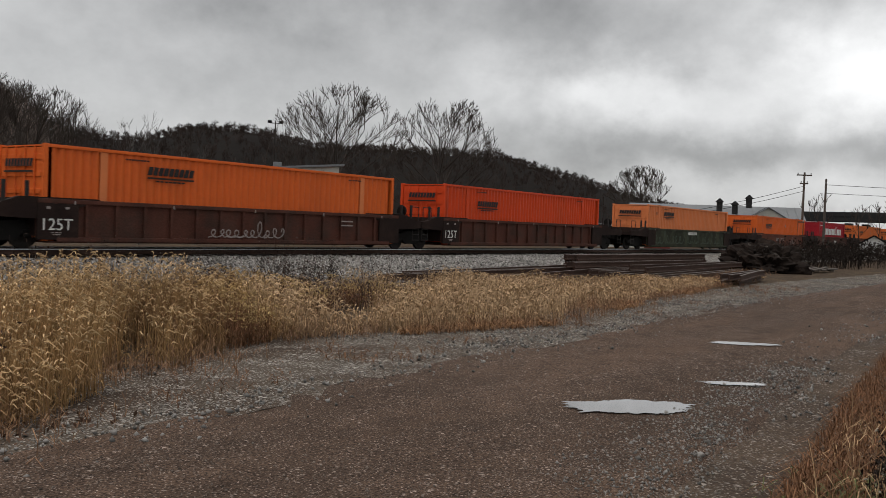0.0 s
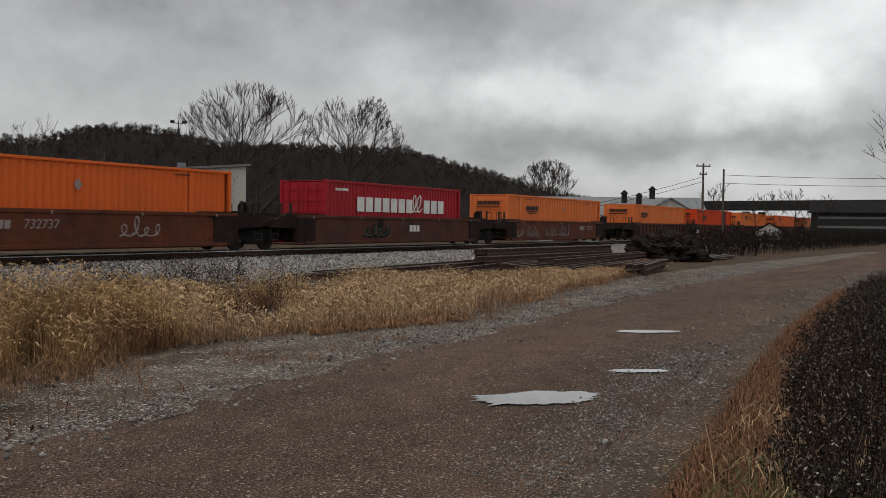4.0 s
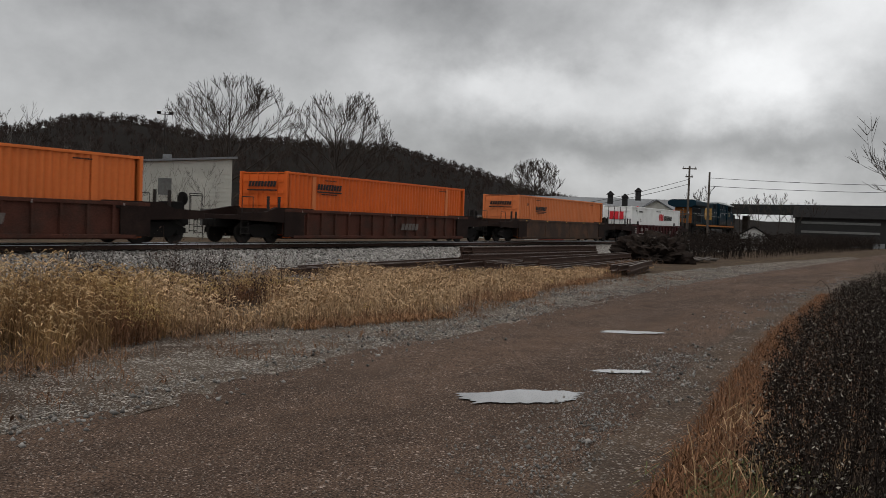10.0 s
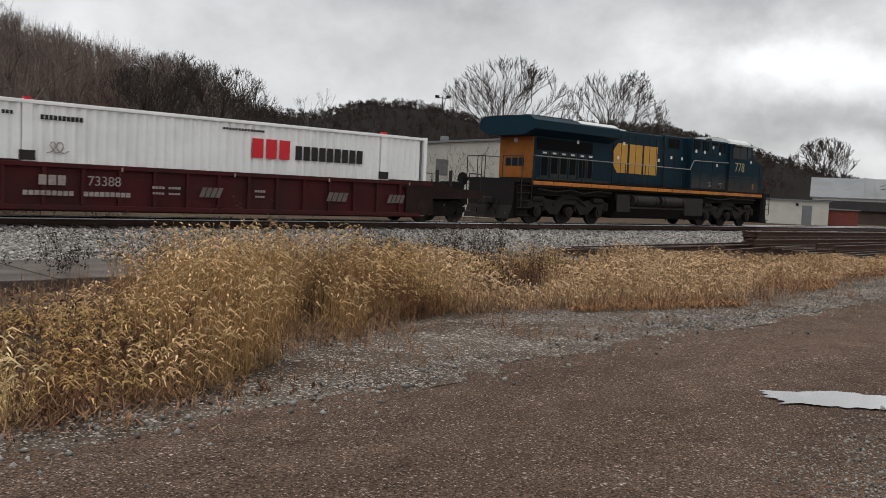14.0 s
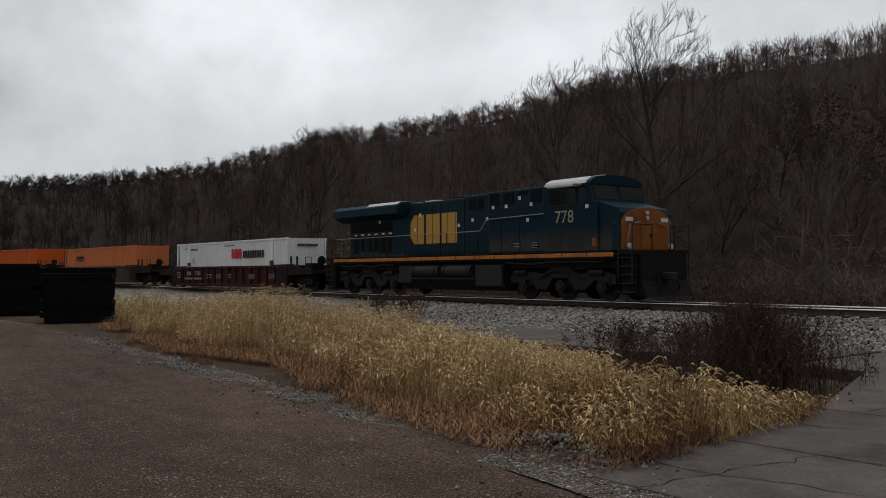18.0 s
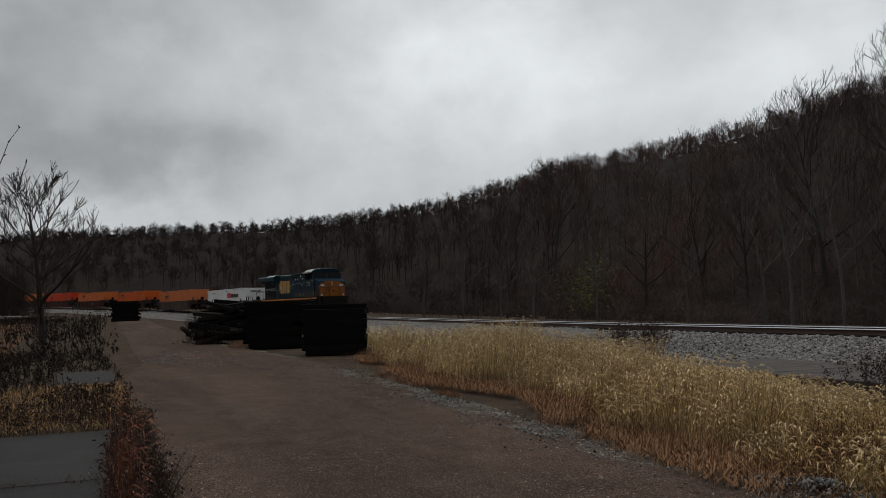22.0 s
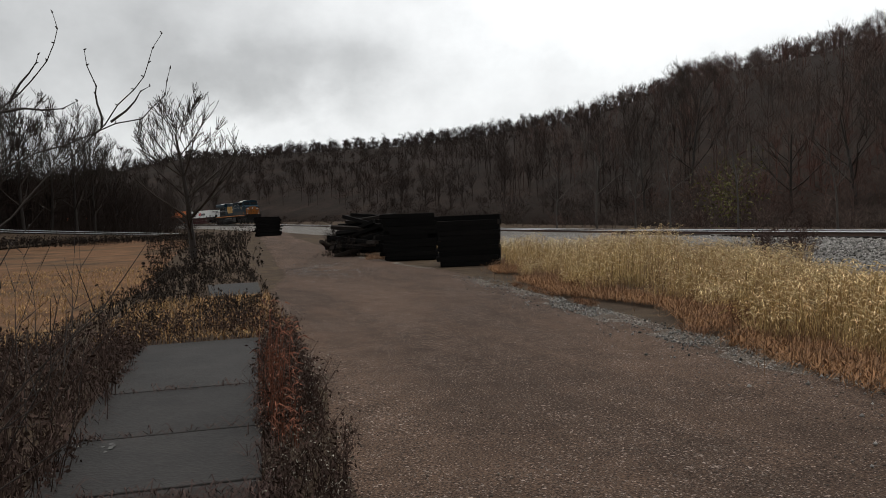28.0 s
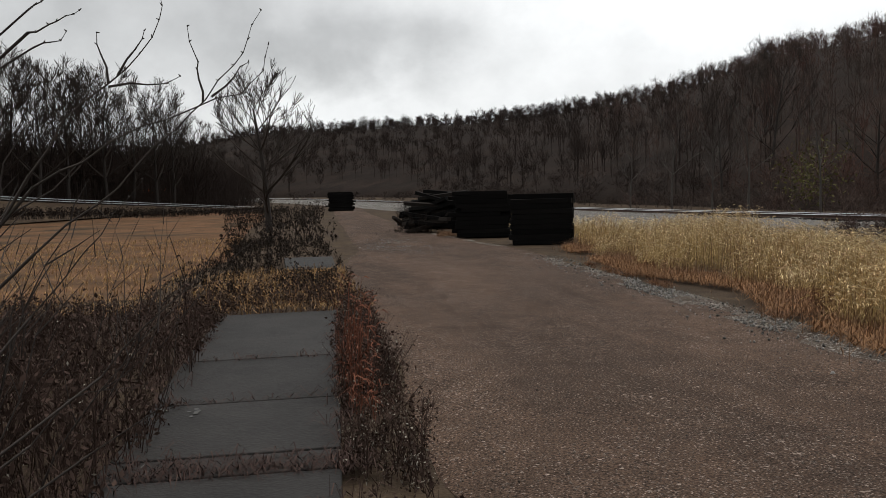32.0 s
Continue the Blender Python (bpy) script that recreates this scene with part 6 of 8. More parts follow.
    part("roof_hatch", box(3.0, 4.6, -0.8, 0.8, 4.34, 4.41, bevel=0.02), B, ob)
    part("horn", rod((5.6, -0.3, 4.50), (6.0, -0.3, 4.50), 0.05, 8, r2=0.1), M["steel"], ob)
    part("antenna_dome", rod((7.4, 0.4, 4.56), (7.4, 0.4, 4.64), 0.12, 12), M["silver"], ob)
    # fuel tank and air reservoirs
    part("fuel_tank", prism([(-1.35, 1.42), (-1.45, 0.75), (-1.2, 0.32), (1.2, 0.32), (1.45, 0.75), (1.35, 1.42)], "x", -3.6, 3.65), M["black"], ob)
    for s in (-1, 1):
        for x0, x1 in ((-2.45, -0.5), (-0.2, 1.75)):
            part("air_reservoir", rod((x0, s * 1.42, 1.14), (x1, s * 1.42, 1.14), 0.24, 16), M["steel"], ob)
            for x in (x0 + 0.2, x1 - 0.2):
                part("reservoir_strap", rod((x - 0.03, s * 1.42, 1.14), (x + 0.03, s * 1.42, 1.14), 0.255, 16), M["black"], ob)
        part("tank_side_box", box(1.95, 3.6, min(s * 1.3, s * 1.5), max(s * 1.3, s * 1.5), 0.5, 1.36, bevel=0.03), M["steel"], ob)
        part("tank_side_box", box(-3.6, -2.6, min(s * 1.3, s * 1.5), max(s * 1.3, s * 1.5), 0.6, 1.36, bevel=0.03), M["steel"], ob)
        part("tank_ledge", box(-2.6, 1.9, min(s * 1.38, s * 1.52), max(s * 1.38, s * 1.52), 0.78, 0.84), M["steel"], ob)
        part("pipe_run", path_rod([(-9.0, s * 1.46, 1.45), (-7.8, s * 1.46, 1.36), (-6.9, s * 1.46, 1.46), (-6.0, s * 1.46, 1.34), (-5.0, s * 1.46, 1.46), (-4.0, s * 1.46, 1.42)], 0.03), M["steel"], ob)
        part("pipe_run", path_rod([(3.8, s * 1.46, 1.45), (5.2, s * 1.46, 1.38), (6.4, s * 1.46, 1.46), (9.0, s * 1.46, 1.44)], 0.03), M["steel"], ob)
    part("floor_sill", box(-9.3, 9.4, -1.15, 1.15, 1.22, 1.52), M["black"], ob)
    for cx in (-6.6, 6.6):
        for k in (-1, 0, 1):
            part("traction_motor", box(cx + k * 2.07 - 0.75, cx + k * 2.07 + 0.75, -0.62, 0.62, 0.28, 1.2, bevel=0.05), M["black"], ob)
    # six-wheel trucks
    for cx in (-6.6, 6.6):
        t = part("truck_frame", box(cx - 2.6, cx + 2.6, -0.9, 0.9, 0.55, 0.95, bevel=0.03), M["black"], ob)
        for s in (-1, 1):
            y = s * 1.12
            part("side_frame", prism([(cx - 2.75, 0.62), (cx - 2.75, 0.95), (cx - 2.0, 1.12), (cx - 0.9, 1.0), (cx - 0.45, 1.26), (cx + 0.45, 1.26), (cx + 0.9, 1.0), (cx + 2.0, 1.12), (cx + 2.75, 0.95), (cx + 2.75, 0.62), (cx + 1.75, 0.78), (cx + 1.25, 0.42), (cx + 0.75, 0.42), (cx + 0.4, 0.85), (cx - 0.4, 0.85), (cx - 0.75, 0.42), (cx - 1.25, 0.42), (cx - 1.75, 0.78)], "y", y - 0.08, y + 0.08), M["bogie"], t)
            part("equaliser", path_rod([(cx - 1.1, y + s * 0.12, 0.82), (cx - 0.45, y + s * 0.12, 1.12), (cx + 0.45, y + s * 0.12, 1.12), (cx + 1.1, y + s * 0.12, 0.82)], 0.055), M["bogie"], t)
            for k in (-1, 0, 1):
                wx = cx + k * 2.07
                bm = rod((wx, s * 0.70, 0.53), (wx, s * 0.84, 0.53), 0.53, 24)
                part("wheel", bm, M["bogie"], t)
                bm = rod((wx, s * 1.04, 0.53), (wx, s * 1.22, 0.53), 0.24, 14)
                rod((wx, s * 1.22, 0.53), (wx, s * 1.26, 0.53), 0.13, 12, bm)
                part("axle_box", bm, M["bogie"], t)
                part("coil_spring", rod((wx + 0.42, y, 0.55), (wx + 0.42, y, 0.9), 0.1, 10), M["black"], t)
            part("brake_cylinder", rod((cx + 1.5, s * 1.22, 1.05), (cx + 2.2, s * 1.22, 1.05), 0.12, 12), M["bogie"], t)
            part("brake_cylinder", rod((cx - 2.5, s * 1.22, 1.05), (cx - 1.8, s * 1.22, 1.05), 0.12, 12), M["bogie"], t)
            part("sand_pipe", path_rod([(cx - 2.6, s * 1.0, 1.3), (cx - 2.75, s * 0.95, 0.6), (cx - 2.6, s * 0.85, 0.15)], 0.025), M["black"], t)
    # end platforms, steps, plough, coupler and handrails
    for e, x in ((-1, -9.45), (1, 9.75)):
        x2 = x + e * 0.7
        part("end_platform", box(min(x, x2), max(x, x2), -1.5, 1.5, 1.68, 1.83), M["black"], ob)
        part("pilot", prism([(x, 1.68), (x2 + e * 0.05, 1.68), (x2 + e * 0.1, 0.75), (x2 + e * 0.35, 0.2), (x, 0.3)], "y", -1.25, 1.25), M["black"], ob)
        part("coupler", box(min(x2, x2 + e * 0.55), max(x2, x2 + e * 0.55), -0.16, 0.16, 0.78, 1.05, bevel=0.04), M["steel"], ob)
        for s in (-1, 1):
            st = part("step_well", box(min(x, x2 - e * 0.05), max(x, x2 - e * 0.05), min(s * 1.3, s * 1.36), max(s * 1.3, s * 1.36), 0.28, 1.7), M["black"], ob)
            for k in range(5):
                z = 0.35 + k * 0.30
                part("tread", box(min(x, x2 - e * 0.05), max(x, x2 - e * 0.05), min(s * 1.36, s * 1.55), max(s * 1.36, s * 1.55), z, z + 0.03), M["steel"], st)
            part("step_rail", path_rod([(x + e * 0.02, s * 1.56, 0.7), (x + e * 0.02, s * 1.56, 2.75), (x - e * 0.2, s * 1.5, 2.8)], 0.022), M["steel"], ob)
            part("step_rail", path_rod([(x2 - e * 0.07, s * 1.56, 0.7), (x2 - e * 0.05, s * 1.54, 2.72), (x2 - e * 0.05, s * 0.5, 2.72), (x2 - e * 0.05, s * 0.5, 1.83)], 0.022), M["steel"], ob)
            part("air_hose", path_rod([(x2 + e * 0.15, s * 0.5, 0.95), (x2 + e * 0.35, s * 0.5, 0.6), (x2 + e * 0.25, s * 0.55, 0.35)], 0.03), M["black"], ob)
    for s in (-1, 1):
        y = s * 1.48
        part("handrail", path_rod([(-9.35, y, 2.78), (1.6, y, 2.78), (2.25, y, 2.78)], 0.022, 6), M["handrail"], ob)
        for k in range(8):
            x = -9.3 + k * 1.55
            part("stanchion", rod((x, y, 1.83), (x, y, 2.79), 0.02, 6), M["steel"], ob)
    TRAIN.append((ob, 0.0))


build_locomotive()


# ---------------------------------------------------------------- motion of the train
S_TIMES = [0, 1, 2, 3, 5.5, 7, 8, 10, 11, 12, 13, 14, 14.5, 16.5, 17, 18, 20, 22, 24, 28, 32]
S_PLACE = [273.6, 256.8, 239.8, 222.9, 180.0, 154.5, 137.4, 103.1, 86.1, 69.3, 52.45, 35.75, 27.3, -5.4, -13.8, -29.85, -60.9, -92.2, -123.4, -184.6, -245.5]


def motions():
    times = list(range(0, 33))
    for ob, along in TRAIN:
        rows = []
        for t in times:
            u = 1.03 * float(np.interp(t, S_TIMES, S_PLACE)) + along
            x, y, z, h = track_point(u)
            rows.append((t, pose(x, y, z, 0, 0, h)))
        walk(ob, rows)


# ---------------------------------------------------------------- concrete
def slab(name, corners, z0, z1, material, parent):
    """A cast slab from four plan corners; z1 may be a pair: height at the first and last two corners."""
    za, zb = z1 if isinstance(z1, tuple) else (z1, z1)
    bm = bmesh.new()
    lo = [bm.verts.new((x, y, z0)) for x, y in corners]
    hi = [bm.verts.new((x, y, z)) for (x, y), z in zip(corners, (za, za, zb, zb))]
    for k in range(4):
        bm.faces.new((lo[k], lo[(k + 1) % 4], hi[(k + 1) % 4], hi[k]))
    bm.faces.new(hi); bm.faces.new(lo[::-1])
    bmesh.ops.recalc_face_normals(bm, faces=bm.faces)
    bmesh.ops.bevel(bm, geom=[e for e in bm.edges if all(v in hi for v in e.verts)], offset=0.012, segments=2, affect="EDGES", profile=0.5)
    return part(name, bm, material, parent)


def build_concrete():
    path = thing("concrete_path", "old pale concrete path of cracked slabs crossing the verge", "path", kind="structure")
    L, R = ([5.3, 6.6, 9.2, 11.3, 12.7], [-5.0, -4.95, -5.25, -6.0, -6.5]), ([5.3, 6.6, 9.2, 11.3, 12.7], [-1.95, -2.15, -3.35, -3.55, -3.95])
    ys = [5.35, 7.25, 9.35, 12.65]
    for a, b in zip(ys, ys[1:]):
        a, b = a + 0.02, b - 0.02
        slab("slab", [(np.interp(a, *L), a), (np.interp(a, *R), a), (np.interp(b, *R), b), (np.interp(b, *L), b)], -0.2, (0.012 + 0.016 * (a - 5.3), 0.012 + 0.016 * (b - 5.3)), M["concrete"], path)
    rng = random.Random(8)
    for x0, y0, x1, y1 in ((-4.9, 6.0, -2.4, 6.45), (-3.6, 7.3, -3.9, 9.3), (-4.4, 5.4, -4.1, 7.2), (-5.2, 8.3, -3.1, 8.75), (-4.9, 9.5, -4.5, 12.6), (-5.7, 10.9, -3.7, 10.7)):
        bm = bmesh.new()
        pts = []
        for k in range(13):
            f = k / 12
            x, y = x0 + (x1 - x0) * f + rng.uniform(-0.06, 0.06), y0 + (y1 - y0) * f + rng.uniform(-0.06, 0.06)
            pts.append(Vector((x, y, 0.0165 + 0.016 * (y - 5.3))))
        side = Vector((-(y1 - y0), x1 - x0, 0)).normalized()
        rim = [(bm.verts.new(p - side * w), bm.verts.new(p + side * w)) for p, w in zip(pts, [rng.uniform(0.002, 0.007) for _ in pts])]
        for a, b in zip(rim, rim[1:]):
            bm.faces.new((a[0], b[0], b[1], a[1]))
        part("crack", bm, M["scrap"], path, "dark earth-filled crack")
    slab("edge_slab", [(-5.65, 5.75), (-5.04, 5.75), (-5.0, 6.9), (-5.3, 6.7)], -0.2, 0.022, M["concrete"], path)
    plat = thing("platform", "long low weathered concrete platform beside the track", "platform", kind="structure")
    x = -17.0
    k = 0
    while x < 15:
        w = 3.1 + 0.5 * math.sin(k * 2.1)
        slab("platform_slab", [(x + 0.006, 12.72), (x + w - 0.006, 12.72), (x + w - 0.006, 15.6), (x + 0.006, 15.6)], -0.3, 0.13 + 0.012 * math.sin(k * 3.7), M["concrete"], plat)
        x += w; k += 1
    walkw = thing("sidewalk", "dark damp concrete sidewalk slabs overgrown at the edges", "sidewalk", kind="structure")
    xs = [-1.6, -3.55, -5.52, -5.96, -7.51, -9.55, -13.4]
    for a, b in zip(xs, xs[1:]):
        wob = 0.03 * math.sin(a * 5)
        slab("slab", [(b + 0.018, -1.08 - 0.013 * b + wob * 0.4), (a - 0.018, -1.08 - 0.013 * a + wob * 0.4), (a - 0.018, 0.142 - 0.048 * a + wob * 0.3), (b + 0.018, 0.142 - 0.048 * b + wob * 0.3)], -0.15, 0.03 + 0.012 * math.sin(a * 3), M["sidewalk"], walkw)
    slab("far_slab", [(-26.6, -0.1), (-21.9, 0.0), (-21.7, 1.18), (-26.5, 1.3)], -0.15, 0.05, M["sidewalk"], walkw)
    rng = random.Random(17)
    for x0, y0, n in ((-7.2, -0.62, 5), (-7.3, -0.88, 3), (-6.9, -0.95, 2), (-5.75, -0.75, 2)):
        bm = bmesh.new()
        for _ in range(n):
            cx, cy, r = x0 + rng.uniform(-0.16, 0.16), y0 + rng.uniform(-0.05, 0.05), rng.uniform(0.010, 0.028)
            bm.faces.new([bm.verts.new((cx + 2.2 * r * math.cos(a) * rng.uniform(0.6, 1.2), cy + r * math.sin(a) * rng.uniform(0.6, 1.2), 0.0475)) for a in [k * math.tau / 9 for k in range(9)]])
        part("paint_fleck", bm, M["fleck"], walkw, "worn white paint mark")


build_concrete()


# ---------------------------------------------------------------- grass and weeds
def ribbon(spine, side, width):
    """Quads along many spines: spine (n, k, 3), side (n, 3), width (n, k)."""
    n, k, _ = spine.shape
    V = np.empty((n, k, 2, 3))
    V[:, :, 0] = spine - side[:, None] * width[..., None]
    V[:, :, 1] = spine + side[:, None] * width[..., None]
    F = np.array([[2 * i, 2 * i + 1, 2 * i + 3, 2 * i + 2] for i in range(k - 1)])
    F = F[None] + (np.arange(n) * 2 * k)[:, None, None]
    return V.reshape(-1, 3), F.reshape(-1, 4)


def joined(pieces):
    V, F, o = [], [], 0
    for v, f in pieces:
        V.append(v); F.append(f + o); o += len(v)
    return np.concatenate(V), np.concatenate(F)


def foxtail(name, spots, heights, label, seed, stem_m="golden", head_m="palegrass", heads=True, leaves=2, wide=1.0):
    """Tall dry grass: bent stems with drooping seed heads and long blades."""
    rng = np.random.default_rng(seed)
    P = np.asarray(spots, float); n = len(P); h = np.asarray(heights, float)
    a = rng.normal(0.6, 1.3, n)
    lean = np.stack([np.cos(a), np.sin(a), np.zeros(n)], 1)
    b = rng.uniform(0, math.tau, n)
    side = np.stack([np.cos(b), np.sin(b), np.zeros(n)], 1)
    bend = h * rng.uniform(0.03, 0.30, n)
    t = np.array([0, 0.4, 0.75, 1.0])
    sp = P[:, None] + lean[:, None] * (bend[:, None] * t ** 2)[..., None] + np.array([0, 0, 1.0]) * (h[:, None] * t)[..., None]
    stems = [ribbon(sp, side, wide * np.array([0.0032, 0.0026, 0.0022, 0.0016]) * np.ones((n, 1)))]
    for k in range(leaves):
        c = rng.uniform(0, math.tau, n)
        d = np.stack([np.cos(c), np.sin(c), np.zeros(n)], 1)
        s2 = np.stack([-np.sin(c), np.cos(c), np.zeros(n)], 1)
        z0 = h * rng.uniform(0.05, 0.55, n)
        ln = rng.uniform(0.12, 0.32, n)
        tt = np.array([0, 0.5, 1.0])
        base = P + lean * (bend * (z0 / h) ** 2)[:, None] + np.array([0, 0, 1.0]) * z0[:, None]
        lf = base[:, None] + d[:, None] * (ln[:, None] * tt * 0.75)[..., None] + np.array([0, 0, 1.0]) * (ln[:, None] * (tt * 0.9 - tt ** 2 * 0.85))[..., None]
        stems.append(ribbon(lf, s2, wide * np.array([0.0028, 0.0036, 0.0006]) * np.ones((n, 1))))
    ob = new(name, mesh_from(name, *joined(stems), M[stem_m]))
    tagged(ob, label, "grass", "", "stuff")
    if heads:
        top = sp[:, -1]
        hl = rng.uniform(0.05, 0.115, n)
        tt = np.array([0, 0.5, 1.0])
        drop = rng.uniform(0.5, 1.5, n)
        hd = top[:, None] + lean[:, None] * (hl[:, None] * tt * (0.35 + 0.5 * drop[:, None] * tt))[..., None] + np.array([0, 0, 1.0]) * (hl[:, None] * (tt * 0.8 - drop[:, None] * tt ** 2 * 0.9))[..., None]
        w = wide * np.array([0.0026, 0.0066, 0.0018]) * rng.uniform(0.7, 1.3, (n, 1))
        up = np.cross(lean, side); up = np.array([0, 0, 1.0]) + 0 * side
        s3 = np.stack([-lean[:, 1], lean[:, 0], np.zeros(n)], 1)
        hv = joined([ribbon(hd, s3, w), ribbon(hd, up, w)]) if leaves > 1 else ribbon(hd, (s3 + up) * 0.7, w)
        hb = new("seed_heads", mesh_from("seed_heads", *hv, M[head_m]))
        hb.parent = ob
        tagged(hb, "", "", "", "stuff")
    return ob


GRASS_LO = ([-29, -26, -17, -13.8, -10.4, -7.2, -5, -4, 1, 2.5, 3.5, 5.1, 8.1, 10, 12.8, 17, 22.5, 30, 36], [9.4, 8.7, 7.3, 7.9, 6.6, 6.1, 5.9, 5.9, 5.9, 5.95, 6.15, 7.3, 8.5, 8.0, 7.3, 8.0, 8.85, 9.9, 11.5])
GRASS_HI = ([-29, -20, -14, -8, -3.5, 0, 4, 6, 12, 18, 22, 26, 30, 36], [15.5, 13.8, 11.6, 9.9, 9.3, 9.4, 9.9, 11.0, 13.0, 13.4, 11.8, 10.3, 10.0, 10.5])


def on_path(x, y):
    l = np.interp(y, [5.3, 6.6, 9.2, 11.3, 12.7], [-5.0, -4.95, -5.25, -6.0, -6.5])
    r = np.interp(y, [5.3, 6.6, 9.2, 11.3, 12.7], [-1.95, -2.15, -3.35, -3.55, -3.95])
    return l + 0.16 + 0.16 * nz(x, y, 1.6, 26) < x < r - np.interp(y, [5.3, 9, 11], [0.4, 0.25, 0.0]) + 0.12 * nz(x, y, 2.0, 6)


def grass_height(x):
    return np.interp(x, [-29, -22, -15, -9, -5, -1, 2, 3.2, 6, 10, 16, 30], [1.0, 0.97, 0.8, 0.72, 0.70, 0.55, 0.72, 1.08, 1.0, 0.72, 0.58, 0.3])


def build_grass():
    rng = np.random.default_rng(21)
    near, nh, far, fh, edge, eh, dull, dh, pale, ph = [], [], [], [], [], [], [], [], [], []
    while len(near) + len(far) + len(dull) + len(pale) < 52000:
        x = rng.uniform(-28.5, 35.5)
        lo, hi = np.interp(x, *GRASS_LO), np.interp(x, *GRASS_HI)
        y = lo + (hi - lo) * rng.uniform() ** 1.15
        if on_path(x, y) or (-17 < x < 15 and y > 12.6):
            continue
        d = math.hypot(x, y)
        if rng.uniform() > min(1.0, 15.0 / d):
            continue
        # bare and thin patches
        thin = nz(x, y, 0.45, 3) + 0.5 * nz(x, y, 1.3, 8)
        if thin < (-0.02 if -4.5 < x < 3.2 else -0.16):
            continue
        h = grass_height(x) * rng.uniform(0.5, 1.15) * (0.55 + 0.45 * min(1.0, (y - lo) / 0.9)) * (0.86 + 0.65 * nz(x, y, 0.5, 5)) * np.interp(y, [lo, hi], [1.08, 0.45 if -3.5 < x < 4.2 else (0.5 if -17 < x < -4.5 else 0.8)])
        p = (x, y, -0.03)
        shade = (-0.6 < x < 3.3 and y > 6.5 and nz(x, y, 0.5, 12) > -0.3) or (-7.2 < x < -4.6 and nz(x, y, 0.9, 27) > -0.12) or nz(x, y, 0.6, 15) > 0.34 or (6.8 < x < 13.5 and y > 9.8 and nz(x, y, 0.5, 19) > -0.35)   # duller weedy patches
        if shade:
            dull.append(p); dh.append(h * 0.8)
        elif -4.5 < x < 2.2 or (-28 < x < -4.5 and rng.uniform() < 0.8):
            pale.append(p); ph.append(h)
        elif d < 15 and x < 9 + 1.5 * nz(x, y, 0.5, 41):
            near.append(p); nh.append(h)
        else:
            far.append(p); fh.append(h)
    foxtail("foxtail_grass", near, nh, "tall dry golden foxtail grass with drooping seed heads", 1, wide=1.1)
    foxtail("straw_grass", pale, ph, "sparse bleached straw grass beside the concrete path", 12, "straw", "strawhead")
    foxtail("far_foxtail_grass", far, fh, "stand of dry golden foxtail grass towards the track", 2, stem_m="tan", head_m="tan", leaves=1, wide=1.5)
    foxtail("dull_grass", dull, dh, "dull brown withered grass and weeds in front of the platform", 3, "rustlow", "straw", True, 2)
    out, oh = [], []
    for _ in range(2600):
        x = -29 - 40 * rng.uniform() ** 1.3
        out.append((x, rng.uniform(10.2, 15.0), float(rise(x)) - 0.03)); oh.append(rng.uniform(0.25, 0.7))
    foxtail("outer_grass", out, oh, "thin stand of dry grass beyond the timber stacks", 14, "straw", "strawhead", True, 1, 2.6)
    for _ in range(10000):
        x = rng.uniform(-28, 38)
        y = np.interp(x, *GRASS_LO) + rng.normal(0.15, 0.38)
        if on_path(x, y) or nz(x, y, 0.7, 2) < -0.28:
            continue
        edge.append((x, y, -0.02)); eh.append(rng.uniform(0.08, 0.34))
    foxtail("short_rusty_grass", edge, eh, "short rust-brown grass along the gravel's edge", 4, "redgrass", heads=False, leaves=2)
    G, gh = [], []
    for _ in range(2600):      # tufts creeping over the gravel
        x = rng.uniform(-20, 30)
        l = gravel_lanes(x)
        y = l[0] + 0.5 + (l[4] - l[0] - 0.4) * rng.uniform()
        if nz(x, y, 0.7, 31) > 0.12 and not on_path(x, y):
            G.append((x, y, -0.01)); gh.append(rng.uniform(0.04, 0.16))
    foxtail("gravel_tufts", G, gh, "low rusty tufts creeping over the gravel", 15, "rustlow", heads=False, leaves=3)
    # beside the lane, right of the camera
    S, Hh, G, gh = [], [], [], []
    for _ in range(6500):
        x = 2.8 + 22 * rng.uniform() ** 1.6
        e = np.interp(x, *ROAD_LO)
        y = e - 0.35 - abs(rng.normal(0, 0.55))
        if nz(x, y, 0.9, 4) < -0.4:
            continue
        S.append((x, y, -0.03)); Hh.append(rng.uniform(0.03, 0.17))
    foxtail("lane_edge_grass", S, Hh, "short rusty dead grass at the lane's edge", 5, "rustlow", heads=False, leaves=3)
    for _ in range(40):
        x = rng.uniform(5.0, 7.6)
        G.append((x, np.interp(x, *ROAD_LO) - 0.95 + rng.normal(0, 0.22), -0.02)); gh.append(rng.uniform(0.22, 0.5))
    foxtail("pale_bent_grass", G, gh, "bleached arching grass blades at the thicket's edge", 6, "tan", heads=False, leaves=4, wide=0.85)
    G, gh = [], []
    for _ in range(260):
        x = rng.uniform(3.6, 6.2)
        G.append((x, np.interp(x, *ROAD_LO) - 0.9 + rng.normal(0, 0.3), -0.02)); gh.append(rng.uniform(0.05, 0.16))
    for _ in range(500):
        a, r = rng.uniform(0, math.tau), abs(rng.normal(0, 0.3))
        G.append((1.1 + r * math.cos(a), 6.35 + r * math.sin(a), -0.02)); gh.append(rng.uniform(0.12, 0.4))
    foxtail("green_grass", G, gh, "last green grass among the dead stalks", 7, "green", heads=False, leaves=3)
    # the field's short turf and the strip before the sidewalk's end
    F, fh = [], []
    for _ in range(5000):
        x = -14 - 30 * rng.uniform() ** 1.5
        F.append((x, -2.0 - 14 * rng.uniform(), float(rise(x)) + 0.01)); fh.append(rng.uniform(0.05, 0.2))
